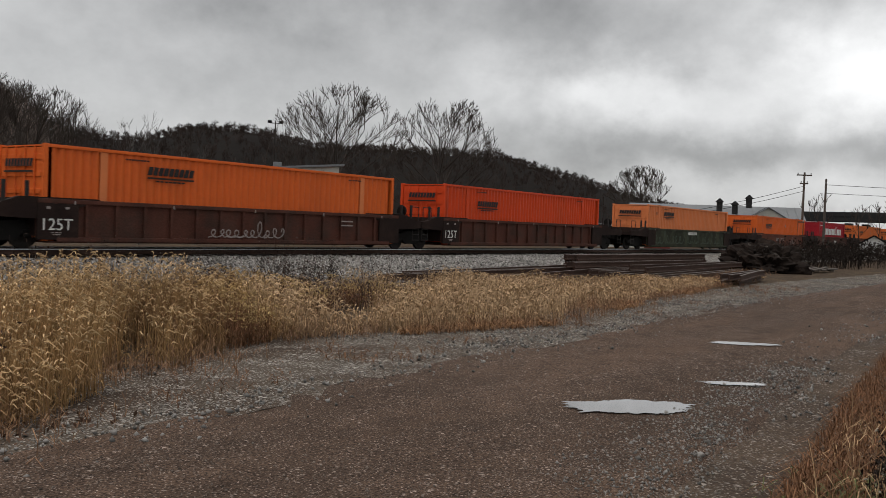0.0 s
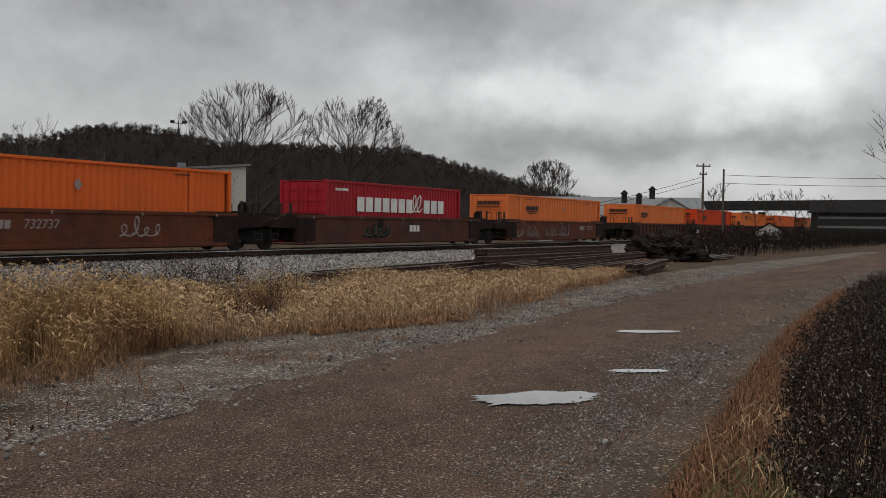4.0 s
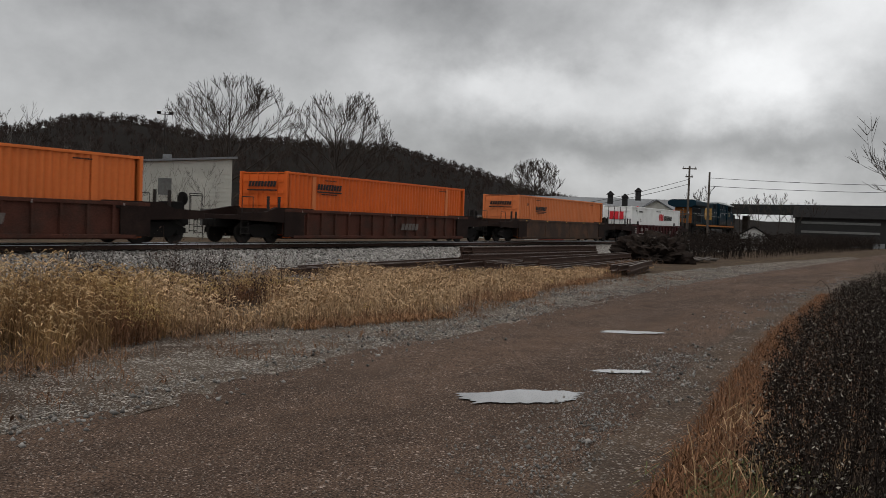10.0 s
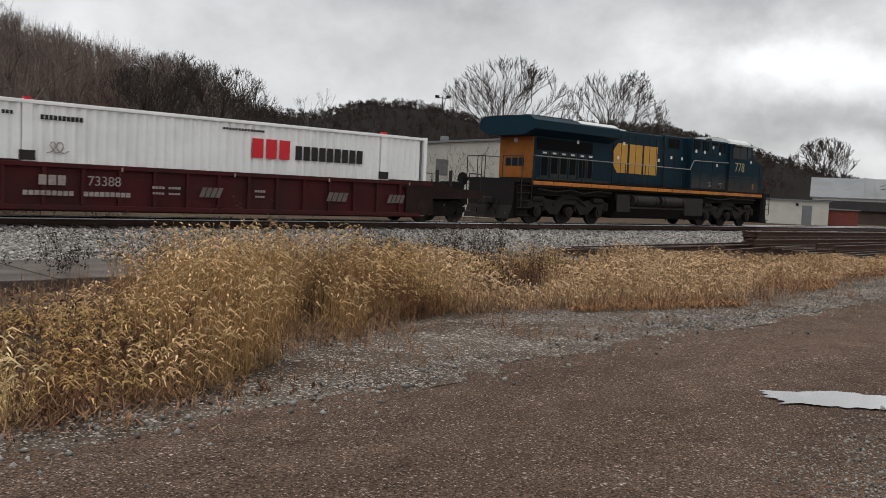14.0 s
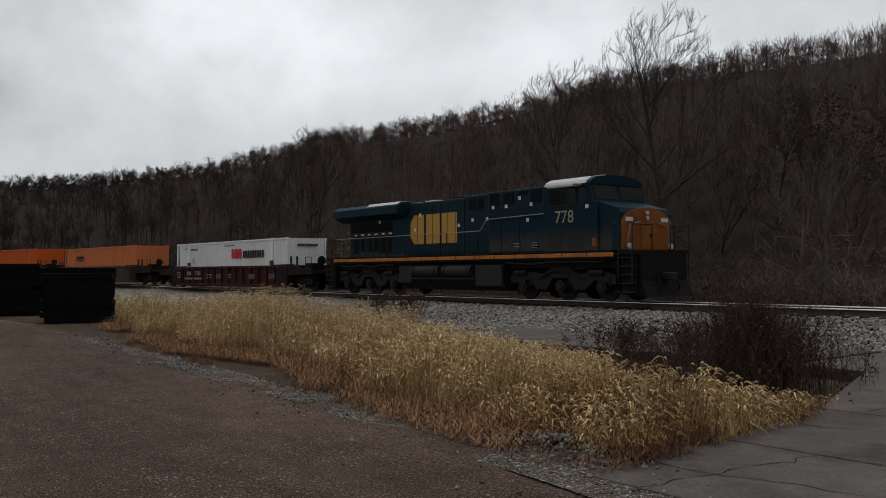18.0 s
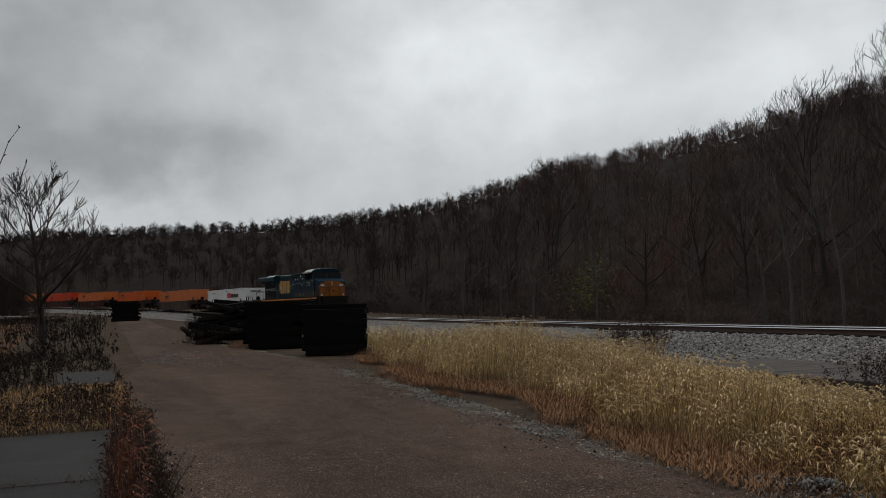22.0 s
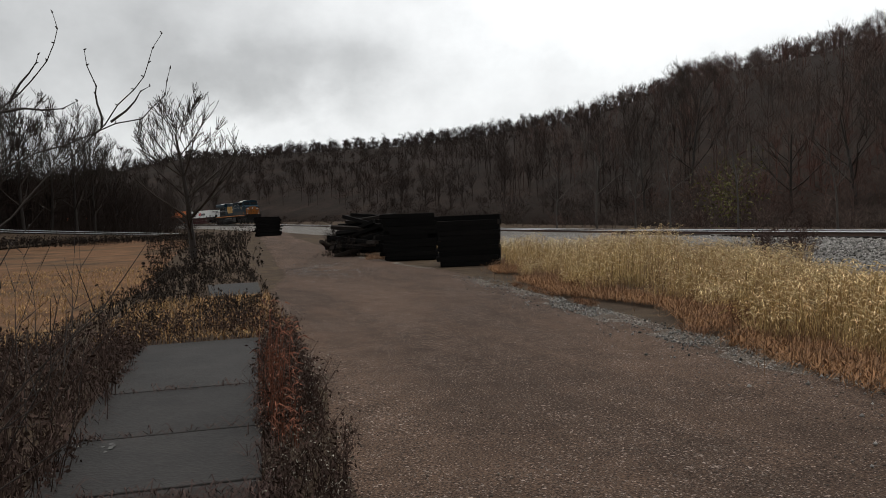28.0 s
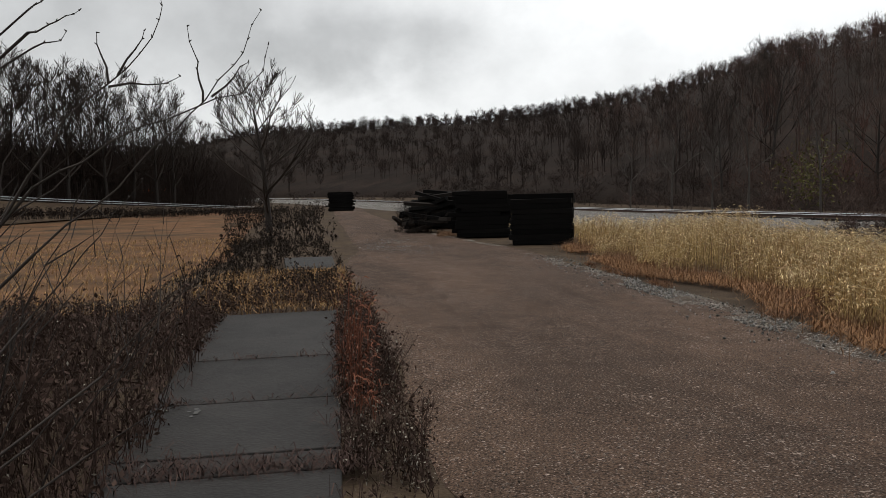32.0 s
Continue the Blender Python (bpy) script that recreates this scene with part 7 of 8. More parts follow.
    for _ in range(1100):
        x = rng.uniform(-21.5, -13.6)
        F.append((x, rng.uniform(-1.6, 1.3), -0.02)); fh.append(rng.uniform(0.05, 0.26))
    foxtail("field_turf", F, fh, "short orange-brown dead turf", 8, "golden", heads=False, leaves=2, wide=2.0)


build_grass()


def thicket(name, spots, heights, label, seed, material="weed", leaf=0.022, leaves=14, tufts=5, branches=5, thick=0.004, tuft=0.011):
    """Dead upright weeds: branching stalks with curled leaves and pale seed tufts."""
    rng = np.random.default_rng(seed)
    P = np.asarray(spots, float); n = len(P); h = np.asarray(heights, float)
    up = np.array([0, 0, 1.0])
    lean = rng.normal(0, 0.2, (n, 3)); lean[:, 2] = 0
    mid = P + up * (h * 0.5)[:, None] + lean * h[:, None] * 0.4
    top = P + up * h[:, None] + lean * h[:, None]
    rows = [np.column_stack([P, mid, np.full(n, thick), np.full(n, thick * 0.75)]), np.column_stack([mid, top, np.full(n, thick * 0.75), np.full(n, thick * 0.3)])]
    ends, twigs = [top], []
    for k in range(branches):
        f = rng.uniform(0.3, 0.9, n)[:, None]
        o = np.where(f < 0.5, P + (mid - P) * f * 2, mid + (top - mid) * (f - 0.5) * 2)
        a = rng.uniform(0, math.tau, n)
        d = np.stack([np.cos(a) * 0.6, np.sin(a) * 0.6, rng.uniform(0.5, 1.1, n)], 1)
        e = o + d * (h * rng.uniform(0.14, 0.34, n))[:, None]
        v = np.cross(d, rng.normal(0, 1, (n, 3))); v *= (thick * 0.6 / (np.linalg.norm(v, axis=1) + 1e-6))[:, None]
        twigs.append(np.stack([o - v, o + v, e + v * 0.4, e - v * 0.4], 1))
        ends.append(o + (e - o) * rng.uniform(0.5, 1.0, n)[:, None]); ends.append(e)
    sv = tubes(np.concatenate(rows), 3)
    tw = np.concatenate(twigs).reshape(-1, 3)
    sv = joined([sv, (tw, np.arange(len(tw)).reshape(-1, 4))])
    ends = np.stack(ends, 1)

    def flakes(count, size, spread):
        k = rng.integers(0, ends.shape[1], (n, count))
        c = np.take_along_axis(ends, k[..., None], 1) + rng.normal(0, spread, (n, count, 3))
        c = c.reshape(-1, 3)
        m = len(c)
        u = rng.normal(0, 1, (m, 3)); u /= np.linalg.norm(u, axis=1)[:, None]
        w = np.cross(u, rng.normal(0, 1, (m, 3))); w /= np.linalg.norm(w, axis=1)[:, None]
        s = rng.uniform(0.5, 1.3, (m, 1)) * size
        v = np.cross(u, w) * s * 0.45
        W = np.stack([c - u * s, c - v, c + u * s + w * s * 0.3, c + v + w * s * 0.3], 1).reshape(-1, 3)
        return W, np.arange(m * 4).reshape(-1, 4)

    ob = new(name, mesh_from(name, *joined([sv, flakes(leaves, leaf, 0.03)]), M[material]))
    tagged(ob, label, "weeds", "", "stuff")
    if tufts:
        tb = new("seed_tufts", mesh_from("seed_tufts", *flakes(tufts, tuft, 0.02), M["tuft"]))
        tb.parent = ob
        tagged(tb, "", "", "", "stuff")
    return ob


def patch(rng, count, x0, x1, y0, y1, h0, h1, cut=-0.3, seed=0.0, z=-0.03):
    S, Hh = [], []
    for _ in range(count):
        x, y = rng.uniform(x0, x1), rng.uniform(y0, y1)
        q = nz(x, y, 0.8, seed)
        if q < cut:
            continue
        S.append((x, y, z + float(rise(x)))); Hh.append((h0 * 0.6 + (h1 * 1.1 - h0 * 0.6) * rng.uniform() ** 1.8) * (1 + 0.8 * q))
    return S, Hh


def build_weeds():
    rng = np.random.default_rng(33)
    S, Hh = [], []
    for _ in range(6800):      # thicket right of the lane
        x = 3.6 + 24 * rng.uniform() ** 1.8
        e = np.interp(x, *ROAD_LO)
        y = e - np.interp(x, [4, 7, 11], [1.0, 0.9, 0.75]) - 4.6 * rng.uniform() ** 1.3 + 0.45 * nz(x, 0, 0.9)
        edge = min(1.0, (e - 0.9 - y) / 1.2)
        S.append((x, y, -0.04)); Hh.append((0.30 + 0.6 * max(edge, 0)) * float(np.interp(x, [3.6, 5.6], [0.4, 1.0])) * rng.uniform(0.55, 1.15) * (1 + 0.2 * nz(x, y, 0.6)))
    thicket("weed_thicket", S, Hh, "dense dark thicket of dead weeds speckled with pale seeds", 1, tufts=3, leaves=14, tuft=0.0135, leaf=0.016)
    # either side of the sidewalk
    S, Hh = patch(rng, 4200, -14.5, -2.0, -4.8, -0.8, 0.25, 0.95, -0.12, 5)
    Hh = [h * np.interp(p[0], [-14.5, -10, -6], [0.36, 0.55, 0.8]) for p, h in zip(S, Hh)]
    thicket("sidewalk_weeds", S, Hh, "dark brown dead weeds crowding the sidewalk", 2, "weedbrown", leaf=0.026, thick=0.005, leaves=9, tufts=1, branches=7)
    S, Hh = patch(rng, 1700, -13.8, -2.2, 0.6, 1.1, 0.05, 0.36, -0.15, 9)
    S = [(x, y - 0.2 + 0.045 * (-5 - x) * (x < -5), z) for x, y, z in S]
    thicket("lane_side_weeds", S, Hh, "low dark weeds between sidewalk and lane", 3, "weedbrown", leaves=9, tufts=3, branches=6, leaf=0.017)
    S, Hh = patch(rng, 240, -9.4, -6.8, 0.56, 0.76, 0.3, 0.8, -0.4, 2)
    foxtail("rust_bunchgrass", S, Hh, "rust-red upright bunchgrass beside the sidewalk", 4, "rustred", "rustred", heads=True, leaves=1)
    S, Hh = [], []
    for _ in range(900):      # litter and dead blades at the sidewalk's edges and joints
        k = rng.integers(0, 4)
        if k == 0:
            p = (rng.uniform(-5.86, -5.5), rng.uniform(-0.9, 0.6))
        elif k == 1:
            p = (rng.choice([-3.55, -7.55, -9.5, -13.5]) + rng.normal(0, 0.02), rng.uniform(-0.9, 0.6))
            if rng.uniform() < 0.6:
                continue
        elif k == 2:
            p = (rng.uniform(-13, -2), -0.93 + rng.normal(-0.05, 0.12))
        else:
            x = rng.uniform(-13, -2)
            p = (x, 0.142 - 0.048 * x + rng.normal(0.06, 0.07))
        S.append((*p, 0.0)); Hh.append(rng.uniform(0.03, 0.10 if k < 2 else 0.2))
    foxtail("joint_grass", S, Hh, "dead grass tufts in the sidewalk's joints and edges", 9, "weedred", heads=False, leaves=3)
    S, Hh = patch(rng, 5000, -14.5, -2.0, -4.8, -1.0, 0.05, 0.3, -0.5, 3)
    foxtail("weed_litter", S, Hh, "brown dead blades under the weeds", 10, "weedred", heads=False, leaves=2)
    S, Hh = patch(rng, 230, -15.2, -13.4, -1.3, 1.1, 0.35, 0.6, -0.6, 4)
    thicket("dock_stalks", S, Hh, "dark upright seed stalks at the sidewalk's end", 5, "weedbrown", leaves=12, tufts=0, leaf=0.024, branches=3)
    S, Hh = patch(rng, 1700, -40, -16.0, -2.2, 1.35, 0.07, 0.36, -0.22, 6)
    keep = [k for k, p in enumerate(S) if not (-26.8 < p[0] < -19.6 and -0.1 < p[1] < 1.3)]
    S, Hh = [S[k] for k in keep], [Hh[k] for k in keep]
    thicket("lane_bushes", S, Hh, "dark leafless bushes beside the lane", 6, "weed", leaves=9, tufts=0, leaf=0.03, thick=0.008, branches=11)
    S, Hh = patch(rng, 500, -70, -36, -3.0, 2.0, 0.2, 0.9, 0.0, 7)
    for _ in range(260):
        x, y, _z = polar(rng.uniform(87.9, 94.0), rng.uniform(58, 98))
        S.append((x, y, float(rise(x)) - 0.05)); Hh.append(rng.uniform(0.7, 1.5))
    thicket("far_bushes", S, Hh, "dark brush round the bare tree", 7, leaves=14, tufts=0, leaf=0.06, thick=0.012, branches=7)
    S, Hh = [], []
    for _ in range(260):
        u = rng.normal(0, 0.75)
        x, y, _z = polar(81.9 + u, 45.5 + rng.normal(0, 1.1))
        S.append((x, y, 0.0)); Hh.append(max(0.2, 1.25 - 0.45 * abs(u) - 0.35 * max(u, 0.0)) * rng.uniform(0.35, 1.05))
    thicket("stack_brush", S, Hh, "dark leafless brush against the old tie stacks", 21, "weed", leaves=4, tufts=1, leaf=0.03, thick=0.009, branches=8)
    S, Hh = [], []
    for _ in range(1500):
        x, y, _z = polar(rng.uniform(76.2, 80.6), rng.uniform(38.9, 41.2))
        S.append((x, y, 0.0)); Hh.append(rng.uniform(0.06, 0.34))
    foxtail("stack_grass", S, Hh, "low withered brown grass before the tie stacks", 22, "redgrass", heads=False, leaves=2)
    # bush beside the concrete path, weeds before the platform, clumps on the ballast
    S, Hh = [], []
    for _ in range(760):
        a, r = rng.uniform(0, math.tau), abs(rng.normal(0, 0.62))
        S.append((-7.0 + r * math.cos(a) * 1.15, 10.7 + r * math.sin(a), -0.03)); Hh.append(max(0.3, 1.4 - 0.4 * r * r) * rng.uniform(0.5, 1.05))
    thicket("brown_bush", S, Hh, "rounded red-brown leafless bush beside the concrete path", 8, "weedred", leaves=5, tufts=1, leaf=0.02, branches=9)
    S, Hh = patch(rng, 560, -10.4, -5.7, 8.9, 12.5, 0.25, 0.85, -0.15, 29)
    keep = [k for k, p in enumerate(S) if p[1] > np.interp(p[0], [-10.4, -5.7], [10.8, 8.9])]
    thicket("path_weeds", [S[k] for k in keep], [Hh[k] for k in keep], "thin dark dead weeds between grass and platform", 29, "weedbrown", leaves=9, tufts=2, branches=7)
    S, Hh = patch(rng, 480, -3.8, -1.3, 10.6, 12.6, 0.3, 1.05, -0.2, 11)
    thicket("platform_weeds", S, Hh, "tangled brown weeds along the platform's edge", 9, "weedred", leaves=6, tufts=1, branches=7)
    S, Hh = patch(rng, 700, -0.8, 3.6, 6.6, 9.8, 0.15, 0.5, -0.2, 13)
    thicket("dull_weeds", S, Hh, "dark withered weeds among the grass", 10, "weedred", leaves=8, tufts=2)
    S, Hh = patch(rng, 620, 6.3, 14.0, 9.8, 13.6, 0.3, 0.85, -0.25, 23)
    thicket("grass_weeds", S, Hh, "tall dark seed stalks standing among the grass", 23, "weedbrown", leaves=9, tufts=2, branches=6)
    S, Hh = [], []
    for _ in range(4200):     # short turf before the grass
        x = rng.uniform(9.5, 27)
        y = np.interp(x, *GRASS_LO) + rng.uniform(-0.35, 0.7)
        if nz(x, y, 0.45, 37) > -0.12:
            S.append((x, y, -0.01)); Hh.append(rng.uniform(0.05, 0.15))
    for _ in range(5200):
        x = rng.uniform(-27, -6)
        y = np.interp(x, *GRASS_LO) + rng.uniform(-0.55, 0.5)
        if nz(x, y, 0.45, 39) > -0.2 and not on_path(x, y):
            S.append((x, y, -0.01)); Hh.append(rng.uniform(0.05, 0.2))
    foxtail("verge_turf", S, Hh, "short tan-orange dead turf before the grass", 24, "turf", heads=False, leaves=3, wide=1.6)
    S, Hh = patch(rng, 3000, -3.6, 5.5, 9.4, 12.65, 0.06, 0.36, -0.2, 17)
    foxtail("platform_grass", S, Hh, "low withered brown grass in front of the platform", 13, "redgrass", heads=False, leaves=2)
    S, Hh = patch(rng, 650, 4.5, 17.0, 13.2, 16.2, 0.4, 0.85, 0.0, 14)
    thicket("ballast_weeds", S, Hh, "thin grey weeds at the ballast's foot", 11, leaves=10, tufts=2)
    S, Hh = [], []
    for cx, cy, r0, hh in [(-22.6, 15.2, 0.32, 0.95), (-21.3, 15.4, 0.3, 1.05), (-9.5, 12.6, 0.5, 0.7), (-10.6, 12.4, 0.5, 0.65)]:
        for _ in range(70):
            a, r = rng.uniform(0, math.tau), abs(rng.normal(0, r0))
            S.append((cx + r * math.cos(a), cy + r * math.sin(a), 0.0)); Hh.append(hh * rng.uniform(0.6, 1.0))
    thicket("weed_clumps", S, Hh, "dark weed clumps at the edge of the ballast", 12, "weedred", leaves=16, tufts=0, leaf=0.03)
    # brush at the lane's far right end
    S, Hh = [], []
    for _ in range(1700):
        x = rng.uniform(52, 118)
        S.append((x, np.interp(x, [52, 118], [13.0, 9.5]) + rng.uniform(-2.2, 3.2), -0.05)); Hh.append(rng.uniform(0.7, 1.55))
    thicket("brushwood", S, Hh, "dark leafless brushwood between lane and railway", 13, leaves=14, tufts=0, leaf=0.07, thick=0.012, branches=7)
    S, Hh = [], []
    for _ in range(1300):     # dark bank beyond the field
        az = rng.uniform(90, 112)
        r = np.interp(az, [90, 112], [125, 82]) + rng.uniform(-14, 3)
        x, y, _z = polar(az, r)
        S.append((x, y, np.interp(az, [90, 107, 112], [0.2, 1.0, 1.2]))); Hh.append(rng.uniform(0.4, 1.1))
    thicket("bank_brush", S, Hh, "dark brush on the bank beyond the field", 14, leaves=12, tufts=0, leaf=0.09, thick=0.016, branches=7)
    # single tall stalks on the platform's side
    for k, (x, y, h) in enumerate([(1.35, 10.9, 1.5), (1.75, 11.0, 1.2), (2.6, 11.3, 0.95), (0.6, 11.4, 0.8)]):
        st = thing("tall_stalk", "single tall forked dead stalk before the platform", "plant", "tall stalks")
        tr = [(0, 0, 0, 0.05, 0, h * 0.6, 0.012, 0.008), (0.05, 0, h * 0.6, 0.0, 0.03, h, 0.008, 0.004), (0.05, 0, h * 0.6, 0.16, -0.03, h * 0.92, 0.007, 0.003), (0.02, 0, h * 0.35, -0.12, 0.02, h * 0.6, 0.006, 0.003)]
        part("stem", mesh_from("stem", *tubes(tr, 5), M["weed"]), None, st)
        st.matrix_world = pose(x, y, -0.05, 0, 0, 40 * k)


build_weeds()


# ---------------------------------------------------------------- the near sapling
def build_sapling():
    ob = thing("sapling", "leafless thorny sapling with long whippy branches beside the sidewalk", "sapling")
    base = Vector((-3.75, -1.6, 0.0))
    whips = [
        [(-3.6, -1.35, 0.7), (-3.39, -0.66, 1.72), (-3.41, -0.55, 1.9), (-3.44, -0.41, 2.02), (-3.46, -0.31, 2.12), (-3.47, -0.24, 2.24), (-3.47, -0.24, 2.34)],
        [(-3.6, -1.4, 0.9), (-3.39, -0.65, 1.68), (-3.43, -0.5, 1.76), (-3.46, -0.31, 1.88), (-3.48, -0.14, 1.94), (-3.5, 0.02, 1.99), (-3.5, 0.1, 2.07), (-3.5, 0.12, 2.16)],
        [(-3.5, -1.1, 1.05), (-3.40, -0.66, 1.46), (-3.44, -0.46, 1.62), (-3.46, -0.34, 1.74), (-3.48, -0.2, 1.87), (-3.49, -0.1, 1.97), (-3.5, 0.0, 2.09), (-3.5, 0.05, 2.18), (-3.5, 0.1, 2.28)],
        [(-3.49, -0.11, 1.96), (-3.49, -0.12, 2.04), (-3.49, -0.12, 2.1), (-3.48, -0.15, 2.22)],
        [(-3.44, -0.41, 2.02), (-3.44, -0.43, 2.12), (-3.44, -0.44, 2.19)],
        [(-3.45, -0.38, 2.05), (-3.46, -0.32, 2.14), (-3.46, -0.29, 2.2)],
        [(-3.49, -0.08, 1.98), (-3.5, 0.0, 2.05), (-3.5, 0.05, 2.1)],
        [(-3.44, -0.41, 2.01), (-3.47, -0.29, 2.02), (-3.48, -0.18, 2.05)],
        [(-3.5, -1.2, 1.7), (-3.39, -0.64, 2.18), (-3.41, -0.58, 2.21), (-3.42, -0.53, 2.24), (-3.43, -0.49, 2.26)],
        [(-3.45, -0.95, 2.0), (-3.39, -0.64, 2.25), (-3.4, -0.6, 2.28), (-3.41, -0.58, 2.31)],
        [(-3.45, -0.9, 1.95), (-3.39, -0.63, 2.13), (-3.4, -0.58, 2.15), (-3.42, -0.53, 2.19)],
        [(-3.7, -1.5, 0.4), (-4.34, -0.94, 1.15), (-4.4, -0.72, 1.42), (-4.42, -0.6, 1.58), (-4.45, -0.47, 1.73)],
        [(-3.75, -1.55, 0.2), (-4.34, -0.97, 0.59), (-4.38, -0.82, 0.77), (-4.41, -0.66, 0.8), (-4.44, -0.49, 0.81)],
        [(-4.0, -1.3, 0.2), (-4.4, -0.74, 0.52), (-4.46, -0.43, 0.7), (-4.46, -0.38, 0.88), (-4.47, -0.33, 1.25)],
        [(-3.9, -1.2, 0.5), (-4.41, -0.68, 0.86), (-4.44, -0.48, 1.08), (-4.48, -0.27, 1.26), (-4.5, -0.1, 1.5), (-4.5, -0.03, 1.63)],
    ]
    rng = random.Random(3)
    part("stem", mesh_from("stem", *tubes([(*base, -3.6, -1.35, 0.8, 0.03, 0.024), (-3.6, -1.35, 0.8, -3.5, -1.15, 1.75, 0.024, 0.014)], 8), M["whip"]), None, ob)
    for w in whips:
        rows, buds = [], []
        m = len(w) - 1
        for k in range(m):
            r0, r1 = 0.0076 * (1 - 0.8 * k / m), 0.0076 * (1 - 0.8 * (k + 1) / m)
            a, b = Vector(w[k]), Vector(w[k + 1])
            c = (a + b) / 2 + Vector((rng.uniform(-1, 1), rng.uniform(-1, 1), rng.uniform(-1, 1))) * 0.012
            s = 0.62 if k or m < 4 else 0.9
            rows += [(*a, *c, r0 * s, (r0 + r1) / 2 * s), (*c, *b, (r0 + r1) / 2 * s, r1 * s)]
            if k:
                for q in (c, b):
                    d = Vector((rng.uniform(-1, 1), rng.uniform(-1, 1), rng.uniform(0, 1))).normalized() * 0.012
                    rows.append((*q, *(q + d), 0.0032, 0.001))
        part("branch", mesh_from("branch", *tubes(rows, 5), M["whip"]), None, ob)
    # a second, bushier one behind it
    ob = thing("sapling", "low leafless shrub of many arching whips among the weeds", "sapling")
    for k in range(15):
        rows = []
        p = Vector((-4.3 + rng.uniform(-1.3, 0.5), -1.8 + rng.uniform(-0.7, 0.6), 0))
        d = Vector((rng.uniform(-0.35, 0.2), rng.uniform(-0.35, 0.6), 1)).normalized()
        n = rng.randint(6, 9)
        for j in range(n):
            q = p + d * rng.uniform(0.17, 0.25)
            rows.append((*p, *q, 0.0085 * (1 - 0.8 * j / n), 0.0085 * (1 - 0.8 * (j + 1) / n)))
            if j > 1:
                e = (d + Vector((rng.uniform(-1, 1), rng.uniform(-1, 1), rng.uniform(-0.2, 0.5)))).normalized()
                f = (e + Vector((rng.uniform(-0.5, 0.5), rng.uniform(-0.5, 0.5), 0.3))).normalized()
                m = q + e * rng.uniform(0.1, 0.22)
                rows += [(*q, *m, 0.0042, 0.003), (*m, *(m + f * rng.uniform(0.1, 0.25)), 0.003, 0.0014)]
            p = q
            d = (d + Vector((rng.uniform(-1, 1), rng.uniform(-0.8, 1), -0.18)) * 0.2).normalized()
        part("branch", mesh_from("branch", *tubes(rows, 5), M["whip"]), None, ob)
    # whippy undergrowth of the same kind
    for k in range(44):
        x, y = rng.uniform(-9.5, -3.6), rng.uniform(-3.6, -1.1)
        rows = []
        p, d = Vector((x, y, 0)), Vector((rng.uniform(-0.5, 0.5), rng.uniform(-0.2, 0.7), 1)).normalized()
        for j in range(6):
            q = p + d * rng.uniform(0.16, 0.33)
            rows.append((*p, *q, 0.007 * (1 - j / 7), 0.007 * (1 - (j + 1) / 7)))
            if j > 1:
                e = (d + Vector((rng.uniform(-1, 1), rng.uniform(-1, 1), 0.2))).normalized()
                rows.append((*q, *(q + e * rng.uniform(0.15, 0.4)), 0.004, 0.0015))
            p = q
            d = (d + Vector((rng.uniform(-1, 1), rng.uniform(-1, 1), 0)) * 0.25).normalized()
        c = thing("bramble_shoot", "bare brown bramble shoot among dead weeds", "shrub", "bramble shoots")
        part("shoot", mesh_from("shoot", *tubes(rows, 4), M["whip"]), None, c)
    for x, y, h, dx, dy in ((10.6, 1.0, 0.98, 0.12, 0.3),):
        pts = [Vector((x + dx * f * f, y + dy * f * f, h * math.sin(f * 2.0) / 0.91)) for f in (0, 0.2, 0.4, 0.6, 0.8, 1.0)]
        rows = [(*p, *q, 0.006 * (1 - k / 6), 0.006 * (1 - (k + 1) / 6)) for k, (p, q) in enumerate(zip(pts, pts[1:]))]
        c = thing("bramble_shoot", "arching bare bramble shoot over the lane's weed thicket", "shrub", "bramble shoots")
        part("shoot", mesh_from("shoot", *tubes(rows, 5), M["weed"]), None, c)


build_sapling()


